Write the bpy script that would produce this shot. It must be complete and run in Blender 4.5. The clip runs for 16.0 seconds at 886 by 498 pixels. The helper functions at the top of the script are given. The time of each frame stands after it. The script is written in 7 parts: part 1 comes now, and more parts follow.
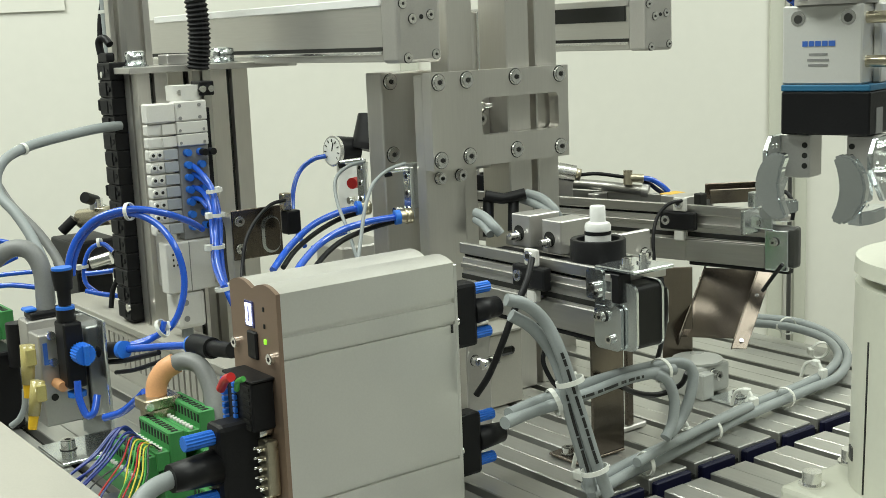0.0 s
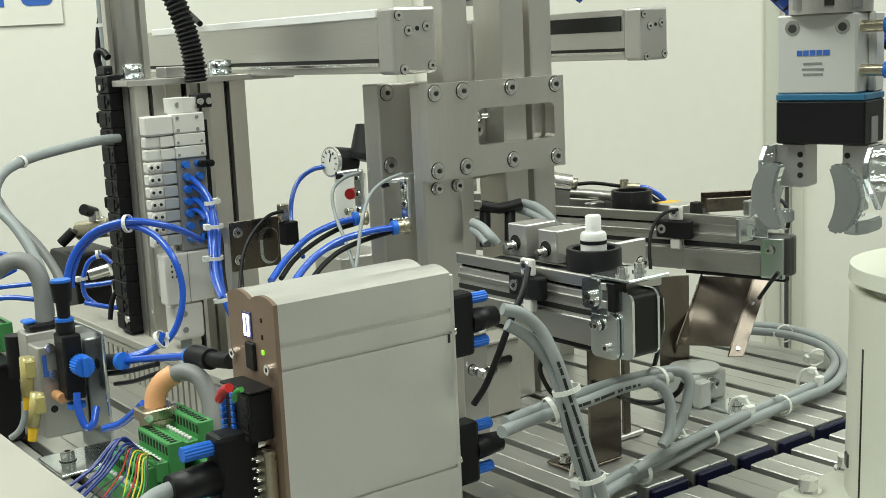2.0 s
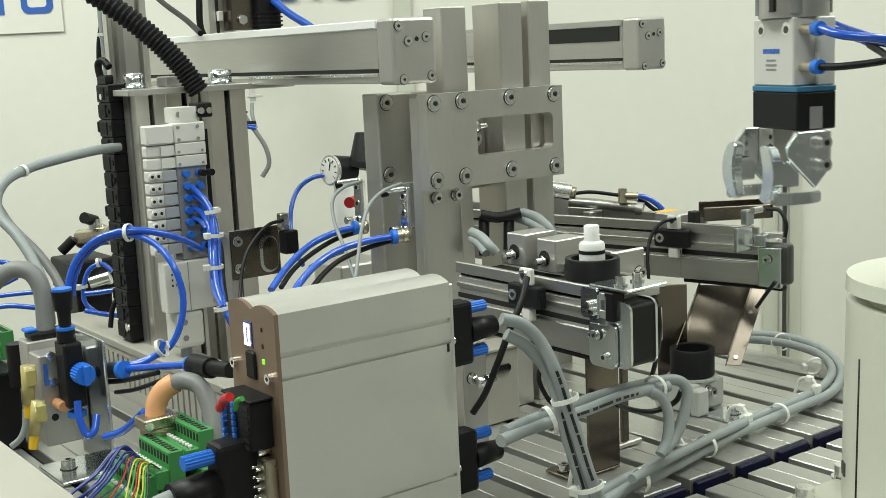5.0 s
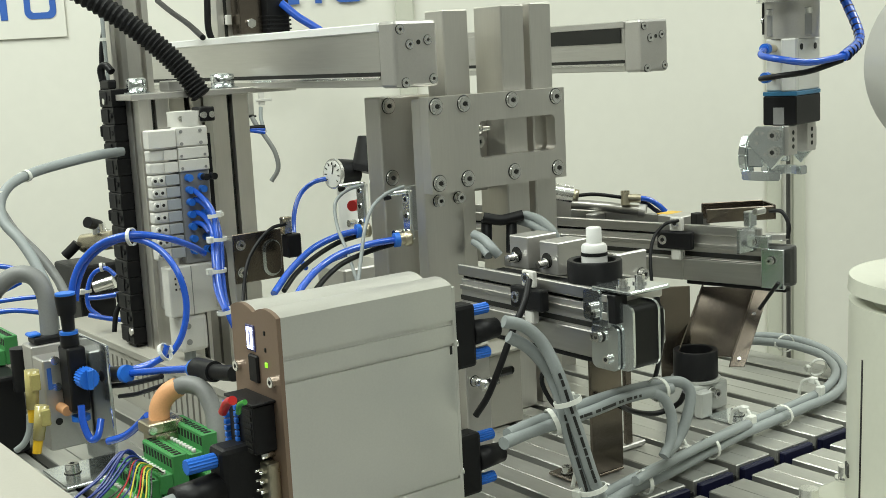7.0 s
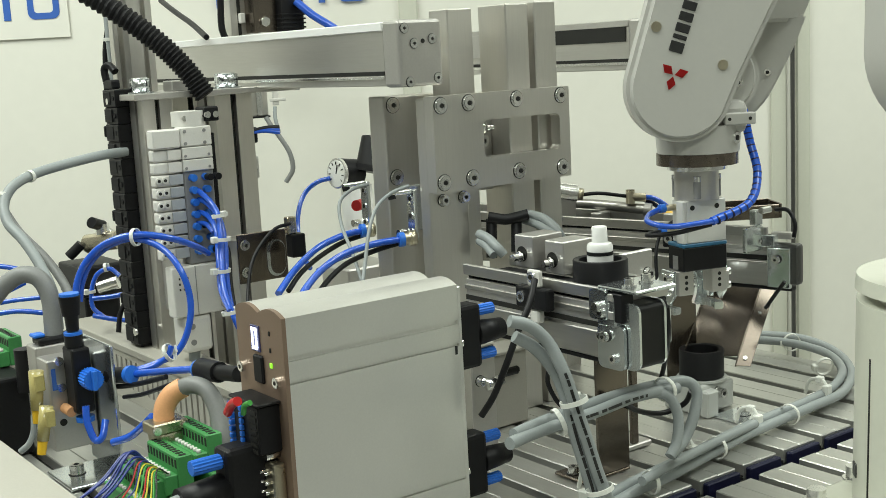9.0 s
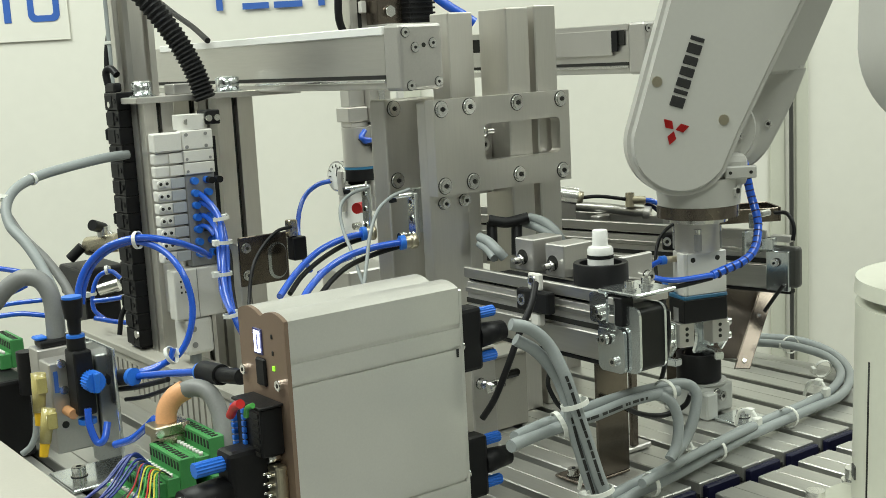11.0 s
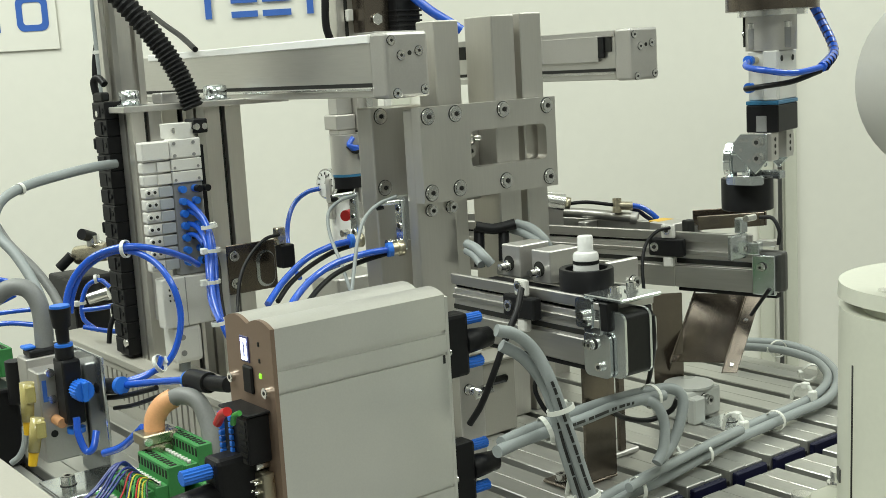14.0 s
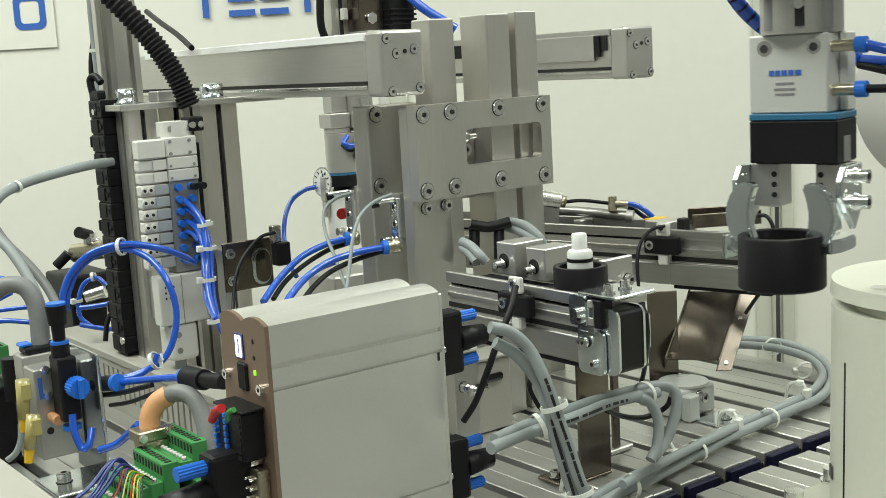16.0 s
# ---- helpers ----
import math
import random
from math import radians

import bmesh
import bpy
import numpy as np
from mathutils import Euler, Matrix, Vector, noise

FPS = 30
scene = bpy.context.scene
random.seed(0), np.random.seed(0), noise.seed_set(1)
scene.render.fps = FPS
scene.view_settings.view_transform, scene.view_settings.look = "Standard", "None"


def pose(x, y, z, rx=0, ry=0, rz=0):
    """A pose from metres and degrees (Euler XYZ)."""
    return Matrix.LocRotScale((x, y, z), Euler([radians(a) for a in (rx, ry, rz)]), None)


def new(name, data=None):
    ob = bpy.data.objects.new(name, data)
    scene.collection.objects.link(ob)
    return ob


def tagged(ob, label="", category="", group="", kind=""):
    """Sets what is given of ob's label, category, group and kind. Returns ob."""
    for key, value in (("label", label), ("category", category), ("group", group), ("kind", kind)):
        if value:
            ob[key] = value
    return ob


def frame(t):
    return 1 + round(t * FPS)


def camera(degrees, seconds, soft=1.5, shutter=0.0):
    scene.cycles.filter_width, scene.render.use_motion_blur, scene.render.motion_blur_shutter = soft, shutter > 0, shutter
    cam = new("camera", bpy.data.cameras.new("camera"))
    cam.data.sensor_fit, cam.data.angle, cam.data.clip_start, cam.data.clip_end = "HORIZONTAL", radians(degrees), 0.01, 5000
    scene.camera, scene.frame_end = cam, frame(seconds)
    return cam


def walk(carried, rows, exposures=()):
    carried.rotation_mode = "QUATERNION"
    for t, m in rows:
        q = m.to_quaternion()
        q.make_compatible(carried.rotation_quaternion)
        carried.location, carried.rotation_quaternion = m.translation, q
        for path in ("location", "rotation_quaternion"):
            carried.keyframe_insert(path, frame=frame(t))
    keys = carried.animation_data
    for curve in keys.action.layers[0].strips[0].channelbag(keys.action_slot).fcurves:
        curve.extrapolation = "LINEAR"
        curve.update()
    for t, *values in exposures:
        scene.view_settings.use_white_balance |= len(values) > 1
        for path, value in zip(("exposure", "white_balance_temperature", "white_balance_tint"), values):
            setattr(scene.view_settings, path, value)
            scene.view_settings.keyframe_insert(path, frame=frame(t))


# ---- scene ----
# ---- camera ----
cam = camera(2 * math.degrees(math.atan(784 / 2102)), 16.0, soft=0.65, shutter=0.5)
PATH = [
    (0, (0.0048, 0.0054, 0.3246), -36.656, -10.218, -2.309),
    (0.5, (0.0047, 0.0052, 0.3250), -36.683, -10.123, -2.315),
    (1, (0.0036, 0.0043, 0.3266), -36.704, -10.128, -2.234),
    (1.5, (0.0033, 0.0026, 0.3277), -36.676, -10.026, -2.322),
    (2, (0.0038, 0.0003, 0.3259), -36.688, -9.768, -2.643),
    (2.5, (0.0028, -0.0024, 0.3275), -36.622, -9.676, -2.678),
    (3, (0.0010, 0.0013, 0.3279), -36.572, -9.597, -2.478),
    (3.5, (-0.0000, -0.0001, 0.3300), -36.596, -9.596, -2.402),
    (4, (0.0004, -0.0035, 0.3298), -36.720, -9.552, -2.489),
    (6.5, (0.0007, -0.0028, 0.3292), -36.643, -9.395, -2.763),
    (7, (0.0015, -0.0047, 0.3292), -36.558, -9.323, -2.875),
    (7.5, (0.0014, -0.0070, 0.3303), -36.564, -9.233, -2.960),
    (8, (0.0016, -0.0076, 0.3295), -36.538, -9.123, -3.102),
    (8.5, (0.0026, -0.0036, 0.3288), -36.416, -9.147, -3.069),
    (9, (0.0024, -0.0014, 0.3289), -36.392, -9.344, -3.038),
    (11.5, (-0.0022, -0.0043, 0.3317), -36.579, -9.241, -2.936),
    (12, (-0.0022, -0.0061, 0.3320), -36.666, -9.156, -2.884),
    (12.5, (0.0003, -0.0082, 0.3305), -36.706, -9.075, -3.078),
    (13, (0.0004, -0.0076, 0.3300), -36.719, -9.085, -3.121),
    (13.5, (0.0004, -0.0096, 0.3316), -36.750, -9.102, -3.297),
    (14, (0.0001, -0.0095, 0.3317), -36.833, -8.993, -3.335),
    (14.5, (-0.0006, -0.0114, 0.3323), -36.825, -8.932, -3.108),
    (15, (0.0009, -0.0139, 0.3313), -36.831, -8.934, -3.265),
    (15.5, (0.0001, -0.0122, 0.3298), -36.908, -8.953, -3.255),
    (16, (0.0010, -0.0138, 0.3307), -36.874, -9.027, -3.292)
]


def eye_pose(place, yaw, pitch, roll):
    return Matrix.Translation(place) @ pose(0, 0, 0, 90 + pitch, 0, yaw) @ pose(0, 0, 0, 0, 0, roll)


walk(cam, [(t, eye_pose(p, a, b, c)) for t, p, a, b, c in PATH], exposures=[(0, -0.40), (16, -0.40)])

# ---- light ----
world = bpy.data.worlds.new("world")
scene.world = world
world.use_nodes = True
world.node_tree.nodes["Background"].inputs[0].default_value = (0.9, 0.95, 1.0, 1)
world.node_tree.nodes["Background"].inputs[1].default_value = 0.06
VIEW = -36.6   # the room stands square to this direction


def in_room(right, ahead, up):
    """A place from steps to the right of and ahead of the view direction."""
    a = radians(VIEW)
    return Vector((right * math.cos(a) - ahead * math.sin(a), right * math.sin(a) + ahead * math.cos(a), up))


# added overhead lamps without fixtures, powers balanced for wall, controller and gripper
LAMPS = [(-0.9, 0.45, 29), (0.9, 0.45, 14), (-1.3, 1.15, 33), (1.3, 1.15, 31), (0.0, -0.9, 30)]
for r, a, power in LAMPS:
    light = bpy.data.lights.new("added_area_light", "AREA")
    light.shape, light.size, light.size_y, light.energy, light.color = "RECTANGLE", 0.9, 0.5, power, (0.935, 1.0, 0.92)
    ob = new("added_area_lamp", light)
    ob.matrix_world = Matrix.Translation(in_room(r, a, 1.72)) @ pose(0, 0, 0, 0, 0, VIEW)


# ---- materials ----
def material(name, color, rough=0.5, metal=0.0, vary=0.08, scale=60.0, bump=0.02, stretch=(1, 1, 1), coat=0.0, glow=0.0, spec=0.5, wear=0.0):
    m = bpy.data.materials.new(name)
    m.use_nodes = True
    nt = m.node_tree
    b = nt.nodes["Principled BSDF"]
    co = nt.nodes.new("ShaderNodeTexCoord")
    mp = nt.nodes.new("ShaderNodeMapping")
    mp.inputs["Scale"].default_value = stretch
    nt.links.new(co.outputs["Object"], mp.inputs["Vector"])
    fine = nt.nodes.new("ShaderNodeTexNoise")
    fine.inputs["Scale"].default_value, fine.inputs["Detail"].default_value = scale * 12, 3
    wide = nt.nodes.new("ShaderNodeTexNoise")
    wide.inputs["Scale"].default_value, wide.inputs["Detail"].default_value = scale * 0.4, 4
    for n in (fine, wide):
        nt.links.new(mp.outputs["Vector"], n.inputs["Vector"])
    mix = nt.nodes.new("ShaderNodeMix")
    mix.data_type = "FLOAT"
    mix.inputs[0].default_value = 0.5
    nt.links.new(fine.outputs["Fac"], mix.inputs[2])
    nt.links.new(wide.outputs["Fac"], mix.inputs[3])
    ramp = nt.nodes.new("ShaderNodeValToRGB")
    lo = [max(0.0, c * (1 - vary)) for c in color]
    hi = [min(1.0, c * (1 + vary)) for c in color]
    ramp.color_ramp.elements[0].position, ramp.color_ramp.elements[1].position = 0.3, 0.7
    ramp.color_ramp.elements[0].color, ramp.color_ramp.elements[1].color = (*lo, 1), (*hi, 1)
    nt.links.new(mix.outputs[0], ramp.inputs["Fac"])
    nt.links.new(ramp.outputs["Color"], b.inputs["Base Color"])
    b.inputs["Roughness"].default_value, b.inputs["Metallic"].default_value = rough, metal
    b.inputs["Coat Weight"].default_value, b.inputs["Specular IOR Level"].default_value = coat, spec
    rr = nt.nodes.new("ShaderNodeMapRange")
    rr.inputs["To Min"].default_value, rr.inputs["To Max"].default_value = max(0.03, rough - 0.07 - wear), min(1, rough + 0.07 + wear)
    nt.links.new(wide.outputs["Fac"], rr.inputs["Value"])
    nt.links.new(rr.outputs["Result"], b.inputs["Roughness"])
    if bump:
        bp = nt.nodes.new("ShaderNodeBump")
        bp.inputs["Strength"].default_value, bp.inputs["Distance"].default_value = bump * 5, 0.0006
        nt.links.new(fine.outputs["Fac"], bp.inputs["Height"])
        nt.links.new(bp.outputs["Normal"], b.inputs["Normal"])
    if glow:
        b.inputs["Emission Color"].default_value, b.inputs["Emission Strength"].default_value = (*color, 1), glow
    return m


ALU = material("anodised_aluminium", (0.58, 0.565, 0.54), 0.42, 0.85, 0.05, 60, 0.02)
ALU_BRUSH = material("brushed_aluminium", (0.68, 0.66, 0.62), 0.33, 0.88, 0.04, 50, 0.02, (1, 1, 0.06))
ALU_LONG = material("extruded_aluminium", (0.44, 0.43, 0.405), 0.34, 0.88, 0.07, 50, 0.03, (1, 0.05, 1))
ALU_MATT = material("matt_aluminium", (0.79, 0.785, 0.75), 0.38, 0.8, 0.03, 60, 0.015)
BEAM = material("beam_aluminium", (0.62, 0.605, 0.575), 0.34, 0.88, 0.05, 50, 0.03, (1, 0.05, 1))
PLATE = material("plate_aluminium", (0.54, 0.538, 0.505), 0.34, 0.75, 0.06, 30, 0.02, (1, 0.08, 1), wear=0.05)
# near-black: painted shade for slots, bores and sockets; also dark joints, small dark parts
GROOVE = material("near_black_shade_and_parts", (0.02, 0.02, 0.018), 0.6, 0.0, spec=0.28)
STEEL = material("bright_steel", (0.86, 0.86, 0.84), 0.2, 1.0, 0.05, 80, 0.005)
ZINC = material("zinc_plated_steel", (0.74, 0.78, 0.79), 0.16, 0.95, 0.10, 70, 0.004)
BRONZE = material("brownish_stainless_sheet", (0.195, 0.165, 0.138), 0.24, 0.95, 0.12, 30, 0.01, wear=0.05)
BRASS = material("nickel_brass", (0.55, 0.50, 0.38), 0.28, 0.95)
BLACK = material("black_plastic", (0.008, 0.008, 0.009), 0.45, 0, 0.2, 60, 0.03, spec=0.28)
RUBBER = material("black_rubber", (0.009, 0.009, 0.01), 0.6, 0, 0.2, 60, 0.03, spec=0.28)
NAVY = material("navy_plastic", (0.006, 0.007, 0.03), 0.5, 0, 0.2, spec=0.28)
MOTOR = material("black_motor_paint", (0.010, 0.010, 0.010), 0.4, 0.0, 0.2, 60, 0.03, spec=0.28)
BLUE = material("blue_tube", (0.015, 0.095, 0.56), 0.22, 0, 0.12, 60, 0.0, coat=0.5)
BLUE_CAP = material("blue_plastic", (0.02, 0.16, 0.66), 0.4, 0, 0.1)
BLUE_PRINT = material("blue_print", (0.04, 0.13, 0.48), 0.5)
TEAL = material("teal_band", (0.03, 0.15, 0.28), 0.4)
GREY_PVC = material("grey_cable_sheath", (0.27, 0.295, 0.295), 0.5, 0, 0.06, 60, 0.01)
DARK_PVC = material("dark_grey_hose", (0.20, 0.205, 0.20), 0.5, 0, 0.08)
DUCT = material("grey_duct_plastic", (0.38, 0.365, 0.32), 0.5, 0, 0.05)
GREEN = material("green_terminal", (0.055, 0.26, 0.075), 0.45, 0, 0.1)
ORANGE = material("orange_boot", (0.70, 0.36, 0.17), 0.45, 0, 0.08)
YELLOW = material("yellow_plastic", (0.72, 0.44, 0.02), 0.4)
AMBER = material("clear_amber_plastic", (0.42, 0.36, 0.14), 0.2, 0, 0.1, coat=0.4)
RED = material("red_plastic", (0.55, 0.02, 0.02), 0.4)
WHITE = material("white_plastic", (0.82, 0.82, 0.80), 0.35, 0, 0.02)
TIE = material("cable_tie_nylon", (0.72, 0.73, 0.68), 0.45, 0, 0.04)
VALVE = material("light_grey_plastic", (0.66, 0.65, 0.61), 0.45, 0, 0.04)
VALVE_DARK = material("mid_grey_plastic", (0.24, 0.24, 0.235), 0.45, 0, 0.06)
CREAM = material("cream_paint", (0.61, 0.615, 0.525), 0.35, 0, 0.03, 20, 0.01)
SATIN = material("satin_anodised_housing", (0.69, 0.69, 0.66), 0.5, 0.35, 0.02, 60, 0.01)
ROBOT = material("robot_white_paint", (0.48, 0.475, 0.445), 0.32, 0, 0.02, 20, 0.01)
WALL = material("off_white_wall_paint", (0.80, 0.79, 0.715), 0.6, 0, 0.02, 4, 0.01)
# dark tone for the unseen walls, set to hold down metal reflections
DARK_WALL = material("unseen_wall_dim", (0.30, 0.30, 0.285), 0.8, 0, 0.03, 3, 0.0)
FLOOR = material("floor_vinyl", (0.30, 0.30, 0.29), 0.5, 0, 0.1, 5, 0.0)
INK = material("black_ink", (0.015, 0.015, 0.015), 0.5)
DISPLAY = material("display_window", (0.05, 0.05, 0.16), 0.15, 0, 0.1, coat=0.5)
DIGIT = material("lit_digit", (0.75, 0.80, 1.0), 0.4, 0, 0, 60, 0, glow=3.0)
LED = material("green_led", (0.35, 0.9, 0.05), 0.4, 0, 0, 60, 0, glow=0.8)
COPPER_FACE = material("bronze_anodised_front", (0.30, 0.215, 0.16), 0.4, 0.6, 0.06, 60, 0.01)
NEST = material("pale_translucent_plastic", (0.42, 0.43, 0.405), 0.3, 0, 0.04)
SLATE = material("blue_grey_plastic", (0.36, 0.38, 0.40), 0.45, 0, 0.05)
RAIL_GREY = material("dark_grey_rail", (0.10, 0.10, 0.095), 0.35, 0.6)
DIAL = material("dial_white", (0.80, 0.80, 0.76), 0.4)


# ---- mesh helpers ----
def part(name, bm, mat, parent=None, label="", at=None):
    me = bpy.data.meshes.new(name)
    bm.normal_update()
    for e in bm.edges:
        e.smooth = len(e.link_faces) == 2 and e.calc_face_angle(0) < 0.66
    bm.to_mesh(me)
    bm.free()
    for m in (mat if isinstance(mat, (list, tuple)) else [mat]):
        me.materials.append(m)
    ob = new(name, me)
    if parent:
        ob.parent = parent
    if at is not None:
        ob.matrix_basis = at
    if label:
        ob["label"] = label
    return ob


def thing(name, label, category, m=None, group="", kind=""):
    ob = new(name)
    ob.empty_display_size = 0.02
    if m is not None:
        ob.matrix_basis = m
    return tagged(ob, label, category, group, kind)


def box(bm, lo, hi, bev=0.0, seg=1, m=None):
    lo, hi = Vector(lo), Vector(hi)
    v = bmesh.ops.create_cube(bm, size=1.0)["verts"]
    for q in v:
        q.co = Vector((lo[i] + (q.co[i] + 0.5) * (hi[i] - lo[i]) for i in range(3)))
    if bev:
        edges = list({e for q in v for e in q.link_edges})
        r = bmesh.ops.bevel(bm, geom=edges, offset=bev, segments=seg, affect="EDGES", profile=0.5)
        v = list({q for f in r["faces"] for q in f.verts} | {q for q in v if q.is_valid})
    if m is not None:
        bmesh.ops.transform(bm, matrix=m, verts=v)
    return bm


def B(lo, hi, bev=0.0006, seg=1, m=None):
    return box(bmesh.new(), lo, hi, bev, seg, m)


def cyl(bm, a, b, r, r2=None, n=20, smooth=True):
    a, b = Vector(a), Vector(b)
    d = b - a
    m = Matrix.Translation((a + b) / 2) @ d.to_track_quat("Z", "Y").to_matrix().to_4x4()
    f0 = set(bm.faces)
    bmesh.ops.create_cone(bm, cap_ends=True, segments=n, radius1=r, radius2=r if r2 is None else r2, depth=d.length, matrix=m)
    if smooth:
        for f in bm.faces:
            if f not in f0 and len(f.verts) == 4:
                f.smooth = True
    return bm


def Cy(a, b, r, r2=None, n=20):
    return cyl(bmesh.new(), a, b, r, r2, n)


def spline(pts, steps=10):
    """Points of a smooth curve through the given ones."""
    p = [Vector(q) for q in pts]
    p = [2 * p[0] - p[1]] + p + [2 * p[-1] - p[-2]]
    out = []
    for i in range(1, len(p) - 2):
        for s in range(steps):
            t = s / steps
            a, b, c, d = p[i - 1], p[i], p[i + 1], p[i + 2]
            out.append(0.5 * (2 * b + (c - a) * t + (2 * a - 5 * b + 4 * c - d) * t * t + (3 * b - a - 3 * c + d) * t ** 3))
    out.append(p[-2])
    return out


def tube(bm, pts, r, steps=10, n=10, ribs=0.0):
    path = spline(pts, steps)
    side = Vector((0.3, 0.2, 1)).normalized()
    rings = []
    for i, q in enumerate(path):
        d = (path[min(i + 1, len(path) - 1)] - path[max(i - 1, 0)]).normalized()
        side = (side - d * side.dot(d)).normalized()
        up = d.cross(side)
        rad = r + (ribs if i % 2 else 0)
        rings.append([bm.verts.new(q + rad * (math.cos(a) * side + math.sin(a) * up)) for a in [2 * math.pi * k / n for k in range(n)]])
    for a, b in zip(rings, rings[1:]):
        for k in range(n):
            f = bm.faces.new((a[k], a[(k + 1) % n], b[(k + 1) % n], b[k]))
            f.smooth = not ribs
    bm.faces.new(rings[0][::-1])
    bm.faces.new(rings[-1])
    return bm


def T(pts, r, steps=10, n=10, ribs=0.0):
    return tube(bmesh.new(), pts, r, steps, max(n, 12) if r > 0.0011 else n, ribs)


def prism(bm, outline, depth, m=None):
    """An outline in x, y pushed along z by depth."""
    lo = [bm.verts.new((x, y, 0)) for x, y in outline]
    hi = [bm.verts.new((x, y, depth)) for x, y in outline]
    n = len(outline)
    bm.faces.new(lo[::-1])
    bm.faces.new(hi)
    for i in range(n):
        bm.faces.new((lo[i], lo[(i + 1) % n], hi[(i + 1) % n], hi[i]))
    bmesh.ops.recalc_face_normals(bm, faces=bm.faces)
    if m is not None:
        bmesh.ops.transform(bm, matrix=m, verts=lo + hi)
    return bm


def arc(cx, cy, r, a0, a1, n=10):
    return [(cx + r * math.cos(radians(a0 + (a1 - a0) * i / n)), cy + r * math.sin(radians(a0 + (a1 - a0) * i / n))) for i in range(n + 1)]


def cap_screw(parent, at, axis, r=0.004, h=0.004, washer=True, sink=0.0012):
    """A socket-head screw whose head stands out along axis."""
    at, axis = Vector(at), Vector(axis).normalized()
    bm = bmesh.new()
    if washer:
        cyl(bm, at - axis * sink, at + axis * 0.0009, r * 1.13, n=18)
    q0, q1 = at, at + axis * h
    cyl(bm, q0, q1 - axis * 0.0004, r, n=18)
    m = Matrix.Translation(q1) @ axis.to_track_quat("Z", "Y").to_matrix().to_4x4()
    ring, hexa = [], []
    for k in range(12):
        a = 2 * math.pi * k / 12
        ring.append(bm.verts.new(m @ Vector((r * 0.93 * math.cos(a), r * 0.93 * math.sin(a), 0))))
        hexa.append(bm.verts.new(m @ Vector((r * 0.5 * math.cos(a), r * 0.5 * math.sin(a), 0))))
    for k in range(12):
        bm.faces.new((ring[k], ring[(k + 1) % 12], hexa[(k + 1) % 12], hexa[k]))
    ob = part("screw", bm, STEEL, parent)
    # near-black discs stand in for the shade inside counterbore and socket
    if washer:
        part("counterbore", Cy(at - axis * sink, at + axis * 0.0004, r * 1.21, n=20), GROOVE, ob)
    part("hex_socket", Cy(q1 - axis * 0.0006, q1 + axis * 0.00025, r * 0.36, n=6), GROOVE, ob)
    return ob


def tie(parent, at, along, r, turn=0.0):
    """A cable tie round a bundle: a strap, its head and the cut tail."""
    m = Matrix.Translation(at) @ Vector(along).to_track_quat("Z", "Y").to_matrix().to_4x4() @ pose(0, 0, 0, 0, 0, turn)
    bm = bmesh.new()
    n = 18
    rows = []
    for z, q in ((-0.0016, r), (-0.0016, r + 0.0008), (0.0016, r + 0.0008), (0.0016, r)):
        rows.append([bm.verts.new(m @ Vector((q * math.cos(2 * math.pi * k / n), q * math.sin(2 * math.pi * k / n), z))) for k in range(n)])
    for i in range(4):
        for k in range(n):
            bm.faces.new((rows[i][k], rows[i][(k + 1) % n], rows[(i + 1) % 4][(k + 1) % n], rows[(i + 1) % 4][k]))
    box(bm, (r - 0.001, -0.003, -0.0028), (r + 0.004, 0.003, 0.0028), 0.0006, 1, m)
    return part("cable_tie", bm, TIE, parent, "white nylon cable tie")


# ---- room ----
def room():
    r = pose(0, 0, 0, 0, 0, VIEW)

    def slab(name, lo, hi, mat, label, cat):
        return tagged(part(name, B(lo, hi, 0, 1, r), mat), label, cat, kind="structure")
    slab("wall_back", (-2.6, 1.95, -0.95), (2.6, 2.05, 1.9), WALL, "off-white painted partition wall behind the machine", "wall")
    # three unseen walls, added dark so the metal reflects less light
    slab("wall_front", (-2.6, -2.6, -0.95), (2.6, -2.5, 1.9), DARK_WALL, "unseen dark wall added to dim reflections in the metal", "wall")
    slab("wall_east", (2.5, -2.5, -0.95), (2.6, 1.95, 1.9), DARK_WALL, "unseen dark wall added to dim reflections in the metal", "wall")
    slab("wall_west", (-2.6, -2.5, -0.95), (-2.5, 1.95, 1.9), DARK_WALL, "unseen dark wall added to dim reflections in the metal", "wall")
    slab("ceiling", (-2.6, -2.6, 1.9), (2.6, 2.05, 2.0), WALL, "white room ceiling", "ceiling")
    slab("floor", (-2.6, -2.6, -1.05), (2.6, 2.05, -0.95), FLOOR, "grey vinyl floor", "floor")


room()


# cover strips and dark rail of the partition wall
def wall_strip(name, right, width, proud, mat, label, top=1.89, low=-0.94):
    r = pose(0, 0, 0, 0, 0, VIEW)
    return tagged(part(name, B((right - width / 2, 1.948 - proud, low), (right + width / 2, 1.948, top), 0.002, 1, r), mat), label, "wall trim", kind="structure")


wall_strip("trim_1", 0.594, 0.022, 0.006, CREAM, "cream vertical cover strip on the partition wall")
wall_strip("trim_2", 0.5545, 0.026, 0.004, CREAM, "cream vertical cover strip on the partition wall")
wall_strip("trim_3", -0.04, 0.03, 0.005, CREAM, "cream vertical joint strip of the partition wall")


def wall_rail():
    r = pose(0, 0, 0, 0, 0, VIEW)
    ob = part("wall_rail", B((0.5715, 1.932, -0.235), (0.5775, 1.9405, 1.89), 0.002, 1, r), RAIL_GREY)
    return tagged(ob, "dark metal rail standing at the partition wall", "rail", kind="structure")


wall_rail()


